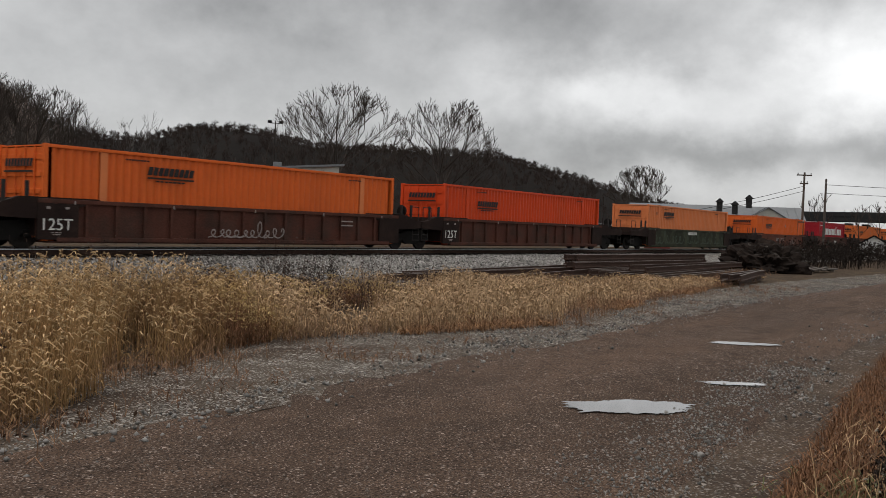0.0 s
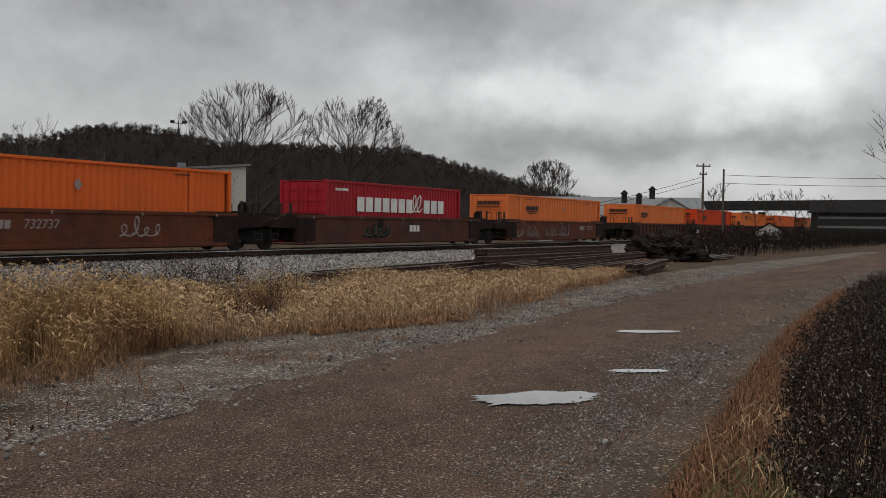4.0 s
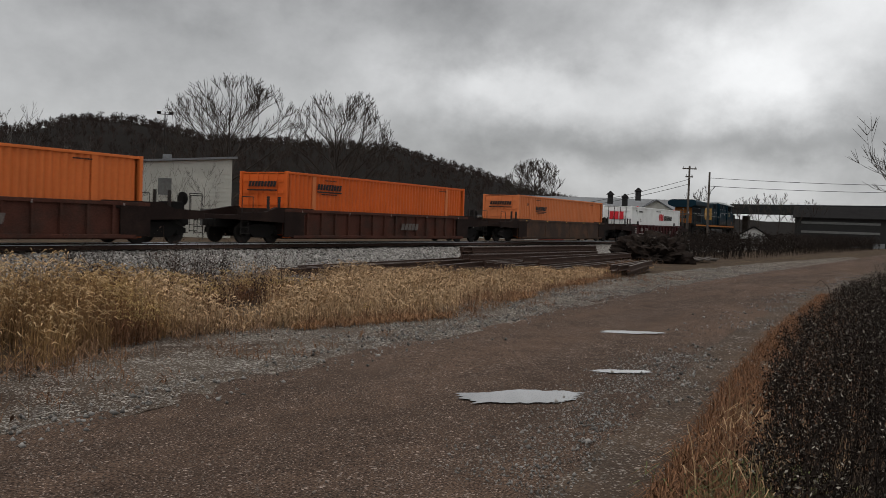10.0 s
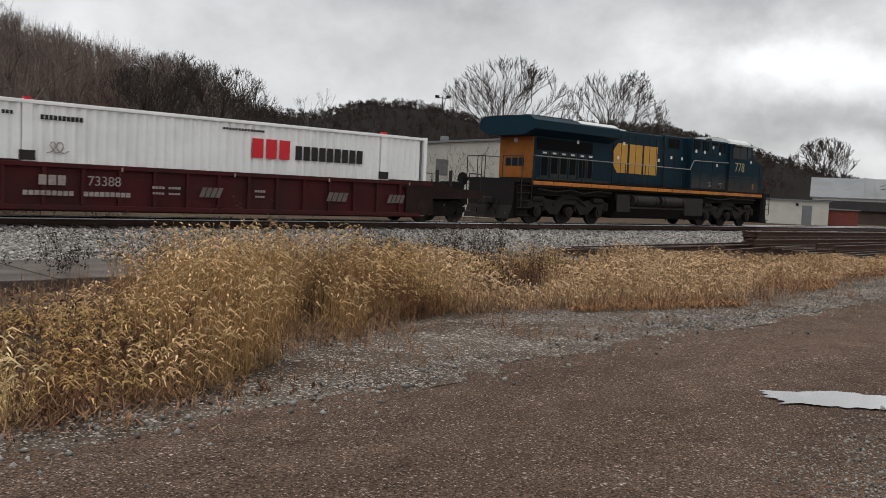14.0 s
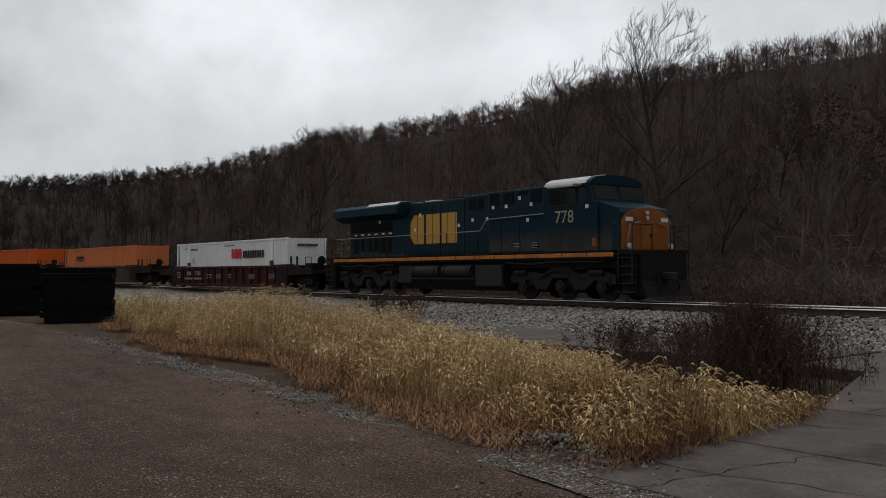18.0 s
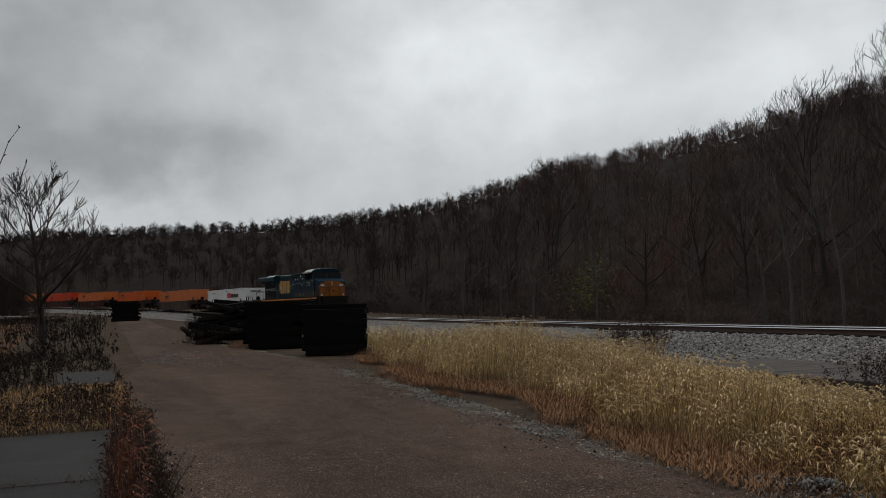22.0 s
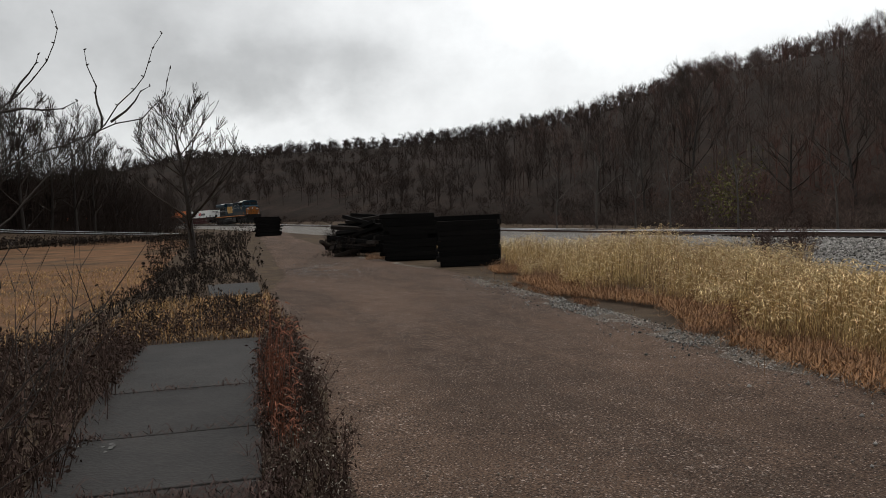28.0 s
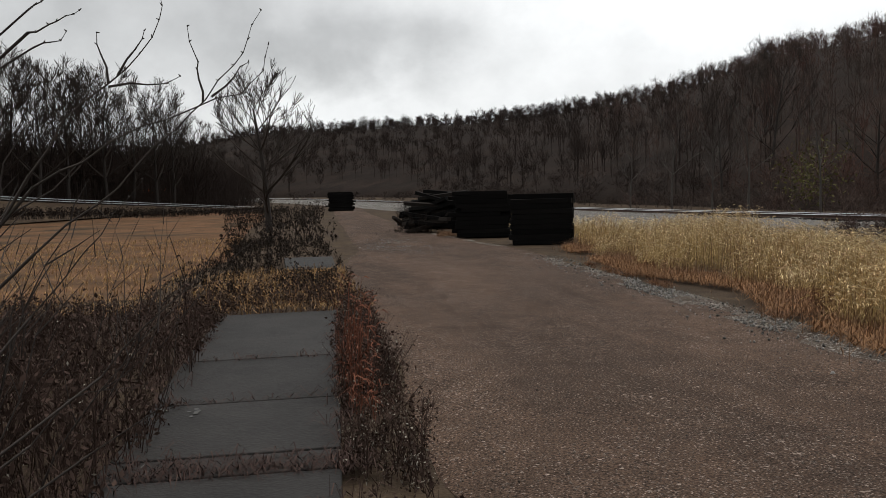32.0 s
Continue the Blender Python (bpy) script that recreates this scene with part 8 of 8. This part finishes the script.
# ---------------------------------------------------------------- tie stacks
def tie_stack(name, label, at, across, layers, length, seed, mess=0.0, light=0.1):
    ob = thing(name, label, "timber stack", "stacks of old railway ties")
    rng = random.Random(seed)
    meshes = []
    for k in range(3):
        bm = box(-length / 2, length / 2, -0.112, 0.112, 0, 0.172, bevel=0.014)
        me = bpy.data.meshes.new("tie"); bm.to_mesh(me); bm.free()
        me.materials.append(M["tieblack"] if k else M["tie"])
        meshes.append(me)
    if mess > 0.5:     # tumbled: ties thrown over one another in a mound
        for k in range(across * layers // 2):
            r, a = 1.0 * rng.random() ** 0.6, rng.uniform(0, math.tau)
            px, py = 1.1 * r * math.cos(a), 1.25 * r * math.sin(a)
            z = 0.06 + max(0.0, 1.0 - 0.72 * r * r) * layers * 0.15 * rng.uniform(0.1, 1.0)
            t = new("tie", meshes[0 if rng.random() < light else 1 + k % 2])
            t.parent = ob
            t.matrix_local = pose(px, py, z, rng.gauss(0, 12), rng.gauss(-3, 9), rng.gauss(0, 24))
    else:
        for l in range(layers):
            out = rng.gauss(0, 0.3 * mess)
            for c in range(across):
                if mess and l == layers - 1 and rng.random() < 0.1 + mess:
                    continue
                t = new("tie", meshes[0 if rng.random() < light else 1 + (c + l) % 2])
                t.parent = ob
                t.matrix_local = pose(out + rng.gauss(0, 0.02 + 0.35 * mess), (c - (across - 1) / 2) * 0.235 + rng.uniform(-0.006, 0.006), l * 0.176 + rng.uniform(0, 0.004), rng.uniform(-1, 1) * 4 * mess, rng.uniform(-1, 1) * 0.6, rng.uniform(-1, 1) * (0.4 + 7 * mess))
    ob.matrix_world = at
    return ob


def build_stacks():
    tie_stack("tie_stack", "square-cut stack of black railway ties beside the lane", pose(*polar(73.9, 32.2, -0.03), 0, 0, 70), 8, 10, 2.12, 1, 0.06, 0.03)
    tie_stack("tie_stack", "weathered stack of black ties with bleached edges", pose(*polar(77.75, 38.6, 0.0), 0, 0, 76), 8, 11, 2.2, 2, 0.22, 0.05)
    tie_stack("tie_stack", "collapsing pile of old ties and branches", pose(*polar(80.3, 45.0, 0.0), 0, 0, 58), 12, 13, 2.5, 3, 0.85, 0.3)
    tie_stack("tie_stack", "distant dark stack of ties near the lane's end", pose(*polar(86.8, 110, 0.62), 0, 0, 86), 12, 13, 2.7, 4, 0.3)
    rng = random.Random(9)
    heap = thing("tie_heap", "fallen ties and brushwood beside the stacks", "timber heap", "stacks of old railway ties")
    for k in range(22):
        bm = box(-1.25, 1.25, -0.11, 0.11, -0.085, 0.085, bevel=0.012)
        t = part("tie", bm, M["tieblack"] if k % 4 else M["tie"], heap)
        t.matrix_local = pose(rng.uniform(-4.5, 1.5), rng.uniform(-1.2, 1.2), 0.12 + rng.uniform(0, 1.1) * (0.4 + 0.6 * (k % 2)), rng.uniform(-12, 12), rng.uniform(-22, 22), rng.uniform(-40, 40))
    heap.matrix_world = pose(-50.5, 7.9, 0.06)
    S = []
    for _ in range(400):
        S.append((rng.uniform(-56, -45), rng.uniform(6.6, 9.0), 0.05))
    thicket("heap_brush", S, [rng.uniform(0.5, 1.6) for _ in S], "bare twigs tangled over the fallen ties", 15, leaves=4, tufts=0, leaf=0.04, thick=0.01, branches=8)


build_stacks()


# ---------------------------------------------------------------- rail pile and debris
def build_rail_pile():
    prof = [(-0.07, 0.0), (-0.07, 0.016), (-0.012, 0.036), (-0.012, 0.136), (-0.036, 0.146), (-0.036, 0.18), (0.036, 0.18), (0.036, 0.146), (0.012, 0.136), (0.012, 0.036), (0.07, 0.016), (0.07, 0.0)]
    rng = random.Random(5)
    rows = []
    for k in range(4):      # three layers stacked on timbers
        for l in range(3):
            rows.append((29.2 + rng.uniform(-0.3, 0.3), 15.9 - k * 0.17 + 0.03 * l, 0.10 + 0.185 * l, 11.9, -2.0 + rng.uniform(-0.3, 0.3)))
    for x, y, z, turn in ((27.6, 14.9, 0.26, -2.5), (27.4, 14.5, 0.26, -1.5), (27.9, 14.2, 0.05, 1.0), (27.2, 13.75, 0.05, -0.5), (26.9, 13.3, 0.05, 1.5), (26.5, 12.75, 0.05, 3.0), (26.2, 12.3, 0.02, 3.5), (26.6, 11.8, 0.02, 5.0), (25.8, 11.25, 0.02, 4.0), (25.6, 10.85, 0.0, 5.0), (28.1, 12.2, 0.22, 3.0), (28.6, 13.0, 0.24, 1.0)):
        rows.append((x, y, z, 11.9, turn))
    for k in range(5):
        rows.append((27.6 + rng.uniform(-0.3, 0.3), 9.5 - k * 0.17, 0.0 if k % 2 else 0.18, 5.8, 8 + rng.uniform(-3, 3)))
    for x, y, turn in ((18.2, 15.3, 2.0), (19.8, 15.9, 3.5), (17.5, 14.9, 3.0), (20.6, 13.3, 8.5)):
        rows.append((x, y, 0.02, 11.9, turn))
    for x, y, z, L, turn in rows:
        r = thing("old_rail", "rusty brown old rail lying in a pile beside the track", "rail", "pile of old rails")
        part("rail_bar", prism(prof, "x", 0, L), M["rail"], r)
        part("rail_top", box(0.02, L - 0.02, -0.03, 0.03, 0.18, 0.183), M["railtop"], r, "worn grey running face")
        r.matrix_world = pose(x, y, z, 0, 0, turn)
    for k in range(3):
        b = thing("bearer", "dark timber bearer under the old rails", "timber", "bearers")
        part("beam", box(-1.0, 1.0, -0.12, 0.12, -0.1, 0.1, bevel=0.01), M["tie"], b)
        b.matrix_world = pose(30.2 + k * 4.6, 15.5 - k * 0.15, 0, 0, 0, 88)
    heap = thing("debris_heap", "dark heap of rotten ties, brush and earth", "heap")
    bm = bmesh.new()
    bmesh.ops.create_icosphere(bm, subdivisions=5, radius=1.0)
    for v in bm.verts:
        f = 1 + 0.3 * noise.noise(v.co * 2.2) + 0.2 * noise.noise(v.co * 5) + 0.14 * noise.noise(v.co * 13)
        v.co = Vector((v.co.x * 2.2 * f, v.co.y * 1.9 * f, max(-0.1, v.co.z * 1.3 * f)))
    part("earth", bm, M["scrap"], heap)
    for k in range(40):
        L = rng.uniform(0.25, 0.9)
        t = part("broken_timber", box(-L / 2, L / 2, -0.06, 0.06, -0.03, 0.03), M["tie"] if k % 4 else M["pole"], heap)
        a, q = rng.uniform(0, math.tau), rng.uniform(0.3, 1.0)
        t.matrix_local = pose(math.cos(a) * q * 2.2, math.sin(a) * q * 1.9, max(0.05, 1.2 * (1 - q * q)), rng.uniform(-30, 30), rng.uniform(-35, 35), rng.uniform(0, 180))
    for k in range(12):
        t = part("fallen_board", box(-0.9, 0.9, -0.1, 0.1, -0.03, 0.03), M["pole"], heap)
        t.matrix_local = pose(rng.uniform(1.5, 4.5), rng.uniform(-2.6, -1.2), 0.06 + rng.uniform(0, 0.1), rng.uniform(-6, 6), rng.uniform(-5, 5), rng.uniform(-30, 40))
    heap.matrix_world = pose(42.6, 12.7, 0, 0, 0, 5)
    S = []
    for _ in range(200):
        S.append((rng.uniform(44.0, 56), rng.uniform(11.2, 14.5), 0.0))
    thicket("heap_twigs", S, [rng.uniform(0.4, 1.4) for _ in S], "bare twigs growing through the debris", 16, leaves=5, tufts=0, leaf=0.04, thick=0.009, branches=8)


build_rail_pile()


# ---------------------------------------------------------------- buildings and the far right
def gable(name, label, w, d, eave, ridge, wall, roof, m, windows=(), over=0.35, category="building"):
    """A gabled house. Its own space: w along x, d along y, ridge along x, the front faces -y."""
    ob = thing(name, label, category)
    part("wall", prism([(-d / 2, 0), (-d / 2, eave), (0, ridge), (d / 2, eave), (d / 2, 0)], "x", -w / 2, w / 2), M[wall], ob)
    k = (ridge - eave) / (d / 2)
    for s in (-1, 1):
        part("roof", prism([(s * 0.0, ridge + 0.14), (s * (d / 2 + over), eave - k * over + 0.14), (s * (d / 2 + over), eave - k * over + 0.02), (s * 0.0, ridge + 0.02)], "x", -w / 2 - over, w / 2 + over), M[roof], ob)
        for j in range(int(w / 1.2)):
            x = -w / 2 + 0.6 + j * 1.2
            part("roof_seam", prism([(s * 0.05, ridge + 0.18), (s * (d / 2 + over), eave - k * over + 0.19), (s * (d / 2 + over), eave - k * over + 0.13), (s * 0.05, ridge + 0.12)], "x", x - 0.03, x + 0.03), M[roof], ob)
    for x, z, ww, hh in windows:
        f = part("window", box(x - ww / 2 - 0.08, x + ww / 2 + 0.08, -d / 2 - 0.05, -d / 2 + 0.05, z - 0.08, z + hh + 0.08), M["whitewall"], ob)
        part("pane", box(x - ww / 2, x + ww / 2, -d / 2 - 0.056, -d / 2 - 0.05, z, z + hh), M["glass"], f)
    ob.matrix_world = m
    return ob


def build_town():
    # pale building just beyond the track
    x, y, _ = polar(-42.4, 64)
    b = thing("pale_building", "two-storey cream-sided building with a low sloping roof behind the railway", "building")
    part("wall", prism([(-4.6, 0), (-4.6, 4.55), (4.6, 5.35), (4.6, 0)], "y", -3.0, 3.0), M["siding"], b)
    part("roof", prism([(-4.9, 4.54), (-4.9, 4.68), (4.9, 5.52), (4.9, 5.38)], "y", -3.3, 3.3), M["roofmetal"], b)
    for k in range(14):
        z = 0.4 + k * 0.3
        part("siding_board", box(-4.6, 4.6, -3.02, -2.99, z, z + 0.02), M["siding"], b)
    for wx, wz in ((0.3, 2.7), (-2.6, 0.8), (3.0, 0.8)):
        f = part("window", box(wx - 0.5, wx + 0.5, -3.06, -2.98, wz, wz + 1.25), M["siding"], b)
        part("pane", box(wx - 0.42, wx + 0.42, -3.066, -3.06, wz + 0.08, wz + 1.17), M["dirtypane"], f)
    part("roof_vent", box(0.4, 0.95, -0.3, 0.3, 4.9, 5.6, bevel=0.04), M["roofmetal"], b, "grey rooftop vent")
    b.matrix_world = pose(x, y, -0.1, 0, 0, -38)
    # light mast
    x, y, _ = polar(-42.8, 88)
    mst = thing("light_mast", "slim mast with two flood lamps beyond the railway", "lamp post")
    part("pole", rod((0, 0, 0), (0, 0, 10.9), 0.09, 8, r2=0.05), M["steel"], mst)
    part("crossarm", rod((-0.55, 0, 10.7), (0.55, 0, 10.7), 0.04, 6), M["steel"], mst)
    for s in (-1, 1):
        part("flood_lamp", box(s * 0.55 - 0.2, s * 0.55 + 0.2, -0.2, 0.2, 10.7, 10.95, bevel=0.04), M["black"], mst)
    mst.matrix_world = pose(x, y, 0, 0, 0, -42)
    # barn with three roof ventilators
    x, y, _ = polar(-70.4, 140)
    g = gable("long_shed", "long grey metal-roofed shed with three roof ventilators", 24, 13, 3.5, 6.2, "whitewall", "roofmetal", pose(x, y, -0.3, 0, 0, -66))
    x, y, _ = polar(-73.3, 142)
    g2 = gable("cross_shed", "grey metal-roofed cross wing of the shed", 15, 9, 3.3, 6.0, "siding", "roofmetal", pose(x, y, -0.3, 0, 0, 22))
    for az, el in ((-70.75, 2.25), (-71.65, 2.1), (-72.45, 2.5)):
        x, y, _ = polar(az, 136)
        z = 1.6 + 136 * math.tan(math.radians(el))
        v = thing("roof_ventilator", "dark capped round ventilator on the shed roof", "ventilator", "roof ventilators")
        part("drum", rod((0, 0, -1.9), (0, 0, -0.5), 0.42, 12), M["darkwall"], v)
        part("cap", rod((0, 0, -0.55), (0, 0, 0.0), 0.65, 12, r2=0.1), M["darkroof"], v)
        v.matrix_world = pose(x, y, z)
    x, y, _ = polar(-67.5, 118)
    gable("low_building", "low dark-roofed building with brown walls", 22, 7, 1.9, 2.9, "brownwall", "darkroof", pose(x, y, -0.4, 0, 0, -64))
    x, y, _ = polar(-64.2, 96)
    h = thing("utility_cabin", "windowless grey-beige utility cabin", "cabin")
    part("wall", box(-3.4, 3.4, -2, 2, 0, 2.5, bevel=0.03), M["siding"], h)
    part("roof", box(-3.6, 3.6, -2.2, 2.2, 2.5, 2.62), M["roofmetal"], h)
    part("door", box(1.0, 1.9, -2.04, -1.99, 0.1, 2.05), M["roofmetal"], h)
    part("wall_lamp", box(0.4, 0.65, -2.15, -2.0, 2.0, 2.25), M["black"], h)
    h.matrix_world = pose(x, y, -0.25, 0, 0, -60)
    x, y, _ = polar(-66.6, 98)
    h = thing("red_shed", "low red-painted shed beside the yard", "shed")
    part("wall", box(-2.1, 2.1, -1.6, 1.6, 0, 1.75), M["brickred"], h)
    part("roof", prism([(-2.3, 1.74), (-2.3, 1.95), (2.3, 1.82), (2.3, 1.74)], "y", -1.8, 1.8), M["roofmetal"], h)
    h.matrix_world = pose(x, y, -0.25, 0, 0, -60)
    x, y, _ = polar(-74.6, 126)
    gable("brick_house", "small dark brick house with a gable towards the tracks", 8, 7.5, 2.3, 3.9, "darkwall", "darkroof", pose(x, y, -0.2, 0, 0, 20), [(0, 1.0, 0.9, 0.9)])
    for az, r, w, h in ((-73.2, 112, 3.4, 1.95), (-79.4, 116, 3.6, 2.5)):
        x, y, _ = polar(az, r)
        gable("white_shed", "small white gable-fronted shed beside the railway", 3.5, w, h - 1.1, h, "whitewall", "darkroof", pose(x, y, -0.4, 0, 0, 90 + az))
    # poles and wires
    poles = []
    for az, r, top, arms in ((-75.5, 98, 8.4, 2), (-76.7, 100, 7.9, 0), (-75.2, 96, 3.6, 1)):
        x, y, _ = polar(az, r)
        p = thing("utility_pole", "weathered timber utility pole with crossarms" if arms else "plain weathered timber pole", "pole", "utility poles")
        part("post", rod((0, 0, 0), (0, 0, top), 0.15, 8, r2=0.10), M["pole"], p)
        for k in range(arms):
            z = top - 0.35 - k * 0.85
            w = 0.75 if k == 0 else 0.4
            part("crossarm", box(-w, w, -0.06, 0.06, z, z + 0.12), M["pole"], p)
            for xx in (-w + 0.1, w - 0.1):
                part("insulator", rod((xx, 0, z + 0.12), (xx, 0, z + 0.3), 0.05, 6), M["galv"], p)
        p.matrix_world = pose(x, y, -0.1, 0, 0, az + 20)
        poles.append((x, y, top))
    wires = thing("overhead_wires", "thin sagging overhead cables between the poles", "cables")
    for az0, e0, az1, e1 in ((-76.7, 3.2, -90, 2.9), (-76.7, 2.7, -90, 2.5), (-75.5, 3.1, -69.0, 1.4), (-75.5, 2.8, -69.0, 1.2)):
        pts = []
        for k in range(11):
            f = k / 10
            az, el = az0 + (az1 - az0) * f, e0 + (e1 - e0) * f - 0.35 * f * (1 - f)
            x, y, _ = polar(az, 99)
            pts.append((x, y, 1.6 + 99 * math.tan(math.radians(el))))
        part("cable", path_rod(pts, 0.03, 4), M["wire"], wires)
    # girder bridge across the valley
    x0, y0, _ = polar(-72.6, 172)
    x1, y1, _ = polar(-93.0, 150)
    L = math.hypot(x1 - x0, y1 - y0)
    br = thing("girder_bridge", "long dark steel girder bridge over the railway yard", "bridge")
    part("deck", box(0, L, -4, 4, 5.1, 5.45), M["bridge"], br)
    for y in (-4, 4):
        part("girder", box(0, L, y - 0.15, y + 0.15, 4.65, 5.2), M["bridge"], br)
        part("parapet", box(0, L, y - 0.08, y + 0.08, 5.45, 6.15), M["bridge"], br)
        for k in range(int(L / 2.5)):
            part("stiffener", box(k * 2.5, k * 2.5 + 0.08, y - 0.2, y + 0.2, 4.68, 5.2), M["bridge"], br)
    for k in range(5):
        for y in (-3, 3):
            part("pier", box(6 + k * 13, 7 + k * 13, y - 0.5, y + 0.5, -0.5, 4.35), M["concrete"], br)
    br.matrix_world = pose(x0, y0, 0, 0, 0, math.degrees(math.atan2(y1 - y0, x1 - x0)))
    # dark mill building below it, and the white house at the lane's end
    x, y, _ = polar(-84.4, 132)
    ob = gable("dark_mill", "dark weathered two-storey mill with pale window strips", 12, 10, 3.9, 5.4, "darkwall", "darkroof", pose(x, y, -0.2, 0, 0, -84.4))
    for z in (1.9, 3.1):
        part("window_strip", box(-5.2, 4.2, -5.06, -4.99, z, z + 0.3), M["dirtypane"], ob, "pale strip of dirty windows")
    for k in range(4):
        part("door_panel", box(-5 + k * 2.8, -3.6 + k * 2.8, -5.05, -4.99, 0.0, 0.8), M["roofmetal"], ob)
    x, y, _ = polar(-89.6, 92)
    gable("white_house", "small white-walled house with a dark roof at the lane's end", 6, 5.5, 2.3, 3.8, "whitewall", "darkroof", pose(x, y, -0.2, 0, 0, -80), [(-2.0, 0.9, 0.8, 1.0), (0.2, 0.9, 0.8, 1.0)])
    # guard rail along the bank beyond the field
    gr = thing("guard_rail", "bright double-edged steel guard rail along the bank beyond the field", "guard rail")
    pts = []
    for k in range(13):
        az = 91.6 + k * 1.5
        r = np.interp(az, [91, 110], [152, 100])
        el = np.interp(az, [91.6, 92.0, 99.7, 106.7, 110], [-0.14, -0.12, 0.41, 0.93, 1.15])
        x, y, _ = polar(az, r)
        pts.append((x, y, 1.6 + r * math.tan(math.radians(el))))
    bm = bmesh.new()
    for p, q in zip(pts, pts[1:]):
        for dz in (-0.02, -0.27):
            rod((p[0], p[1], p[2] + dz), (q[0], q[1], q[2] + dz), 0.055, 6, bm)
    part("beam", bm, M["galv"], gr)
    for p in pts:
        part("post", box(p[0] - 0.08, p[0] + 0.08, p[1] - 0.08, p[1] + 0.08, p[2] - 1.6, p[2]), M["pole"], gr)
    P, F = [], []
    for i, p in enumerate(pts):
        n = Vector((p[0], p[1], 0)).normalized()
        for dr, dz in ((-16, None), (-9, -1.3), (-1.2, -0.5), (5, -0.45), (30, -0.2)):
            z = float(rise(p[0])) - 0.1 if dz is None else p[2] + dz
            P.append((p[0] + n.x * dr, p[1] + n.y * dr, z))
    for i in range(len(pts) - 1):
        for j in range(4):
            F.append([i * 5 + j, i * 5 + j + 1, (i + 1) * 5 + j + 1, (i + 1) * 5 + j])
    bk = new("road_bank", mesh_from("road_bank", P, F, M["soil"]))
    tagged(bk, "dark brushy embankment beyond the field", "embankment", "", "structure")


build_town()


# ---------------------------------------------------------------- leaves that still hang
def leaf_cluster(name, label, centres, spread, count, size, material, seed):
    rng = np.random.default_rng(seed)
    C = np.asarray(centres, float)[rng.integers(0, len(centres), count)] + rng.normal(0, 1, (count, 3)) * np.asarray(spread)
    u = rng.normal(0, 1, (count, 3)); u /= np.linalg.norm(u, axis=1)[:, None]
    w = np.cross(u, rng.normal(0, 1, (count, 3))); w /= np.linalg.norm(w, axis=1)[:, None]
    s = rng.uniform(0.6, 1.3, (count, 1)) * size
    sp = np.stack([C - u * s, C + w * s * 0.15, C + u * s], 1)
    ob = new(name, mesh_from(name, *ribbon(sp, np.cross(u, w), np.stack([s[:, 0] * 0.1, s[:, 0] * 0.55, s[:, 0] * 0.1], 1)), M[material]))
    tagged(ob, label, "leaves", "", "stuff")


def build_leaves():
    c = []
    for az, r, z in [(25, 60, 9.5), (27, 61, 10.5), (29, 60, 10.5), (23, 60, 8.5), (26, 60, 8.5), (30, 60, 9.5), (31, 59, 8), (24, 59, 7)]:
        x, y, _ = polar(az, r)
        c.append((x, y, z))
    leaf_cluster("brown_leaves", "dark red-brown leaves still hanging on the wood's edge", c, (2.0, 1.5, 1.1), 2200, 0.12, "leaf", 4)
    rng = random.Random(2)
    c = [(rng.uniform(-1.6, 4.0), 5.75 + rng.uniform(0, 0.75), 0.02) for _ in range(60)]
    leaf_cluster("leaf_litter", "fallen reddish-brown leaves along the lane's grassy edge", c, (0.16, 0.12, 0.006), 900, 0.022, "litter", 6)
    x, y, _ = polar(58.5, 64)
    c = [(x, y, 2.5), (x + 1, y + 1, 3.6), (x - 1.2, y + 0.6, 3.0), (x + 0.3, y + 1.0, 1.6)]
    leaf_cluster("green_leaves", "yellow-green leaves of a late shrub at the hill's foot", c, (0.9, 0.8, 0.9), 800, 0.10, "leafgreen", 5)


build_leaves()


motions()
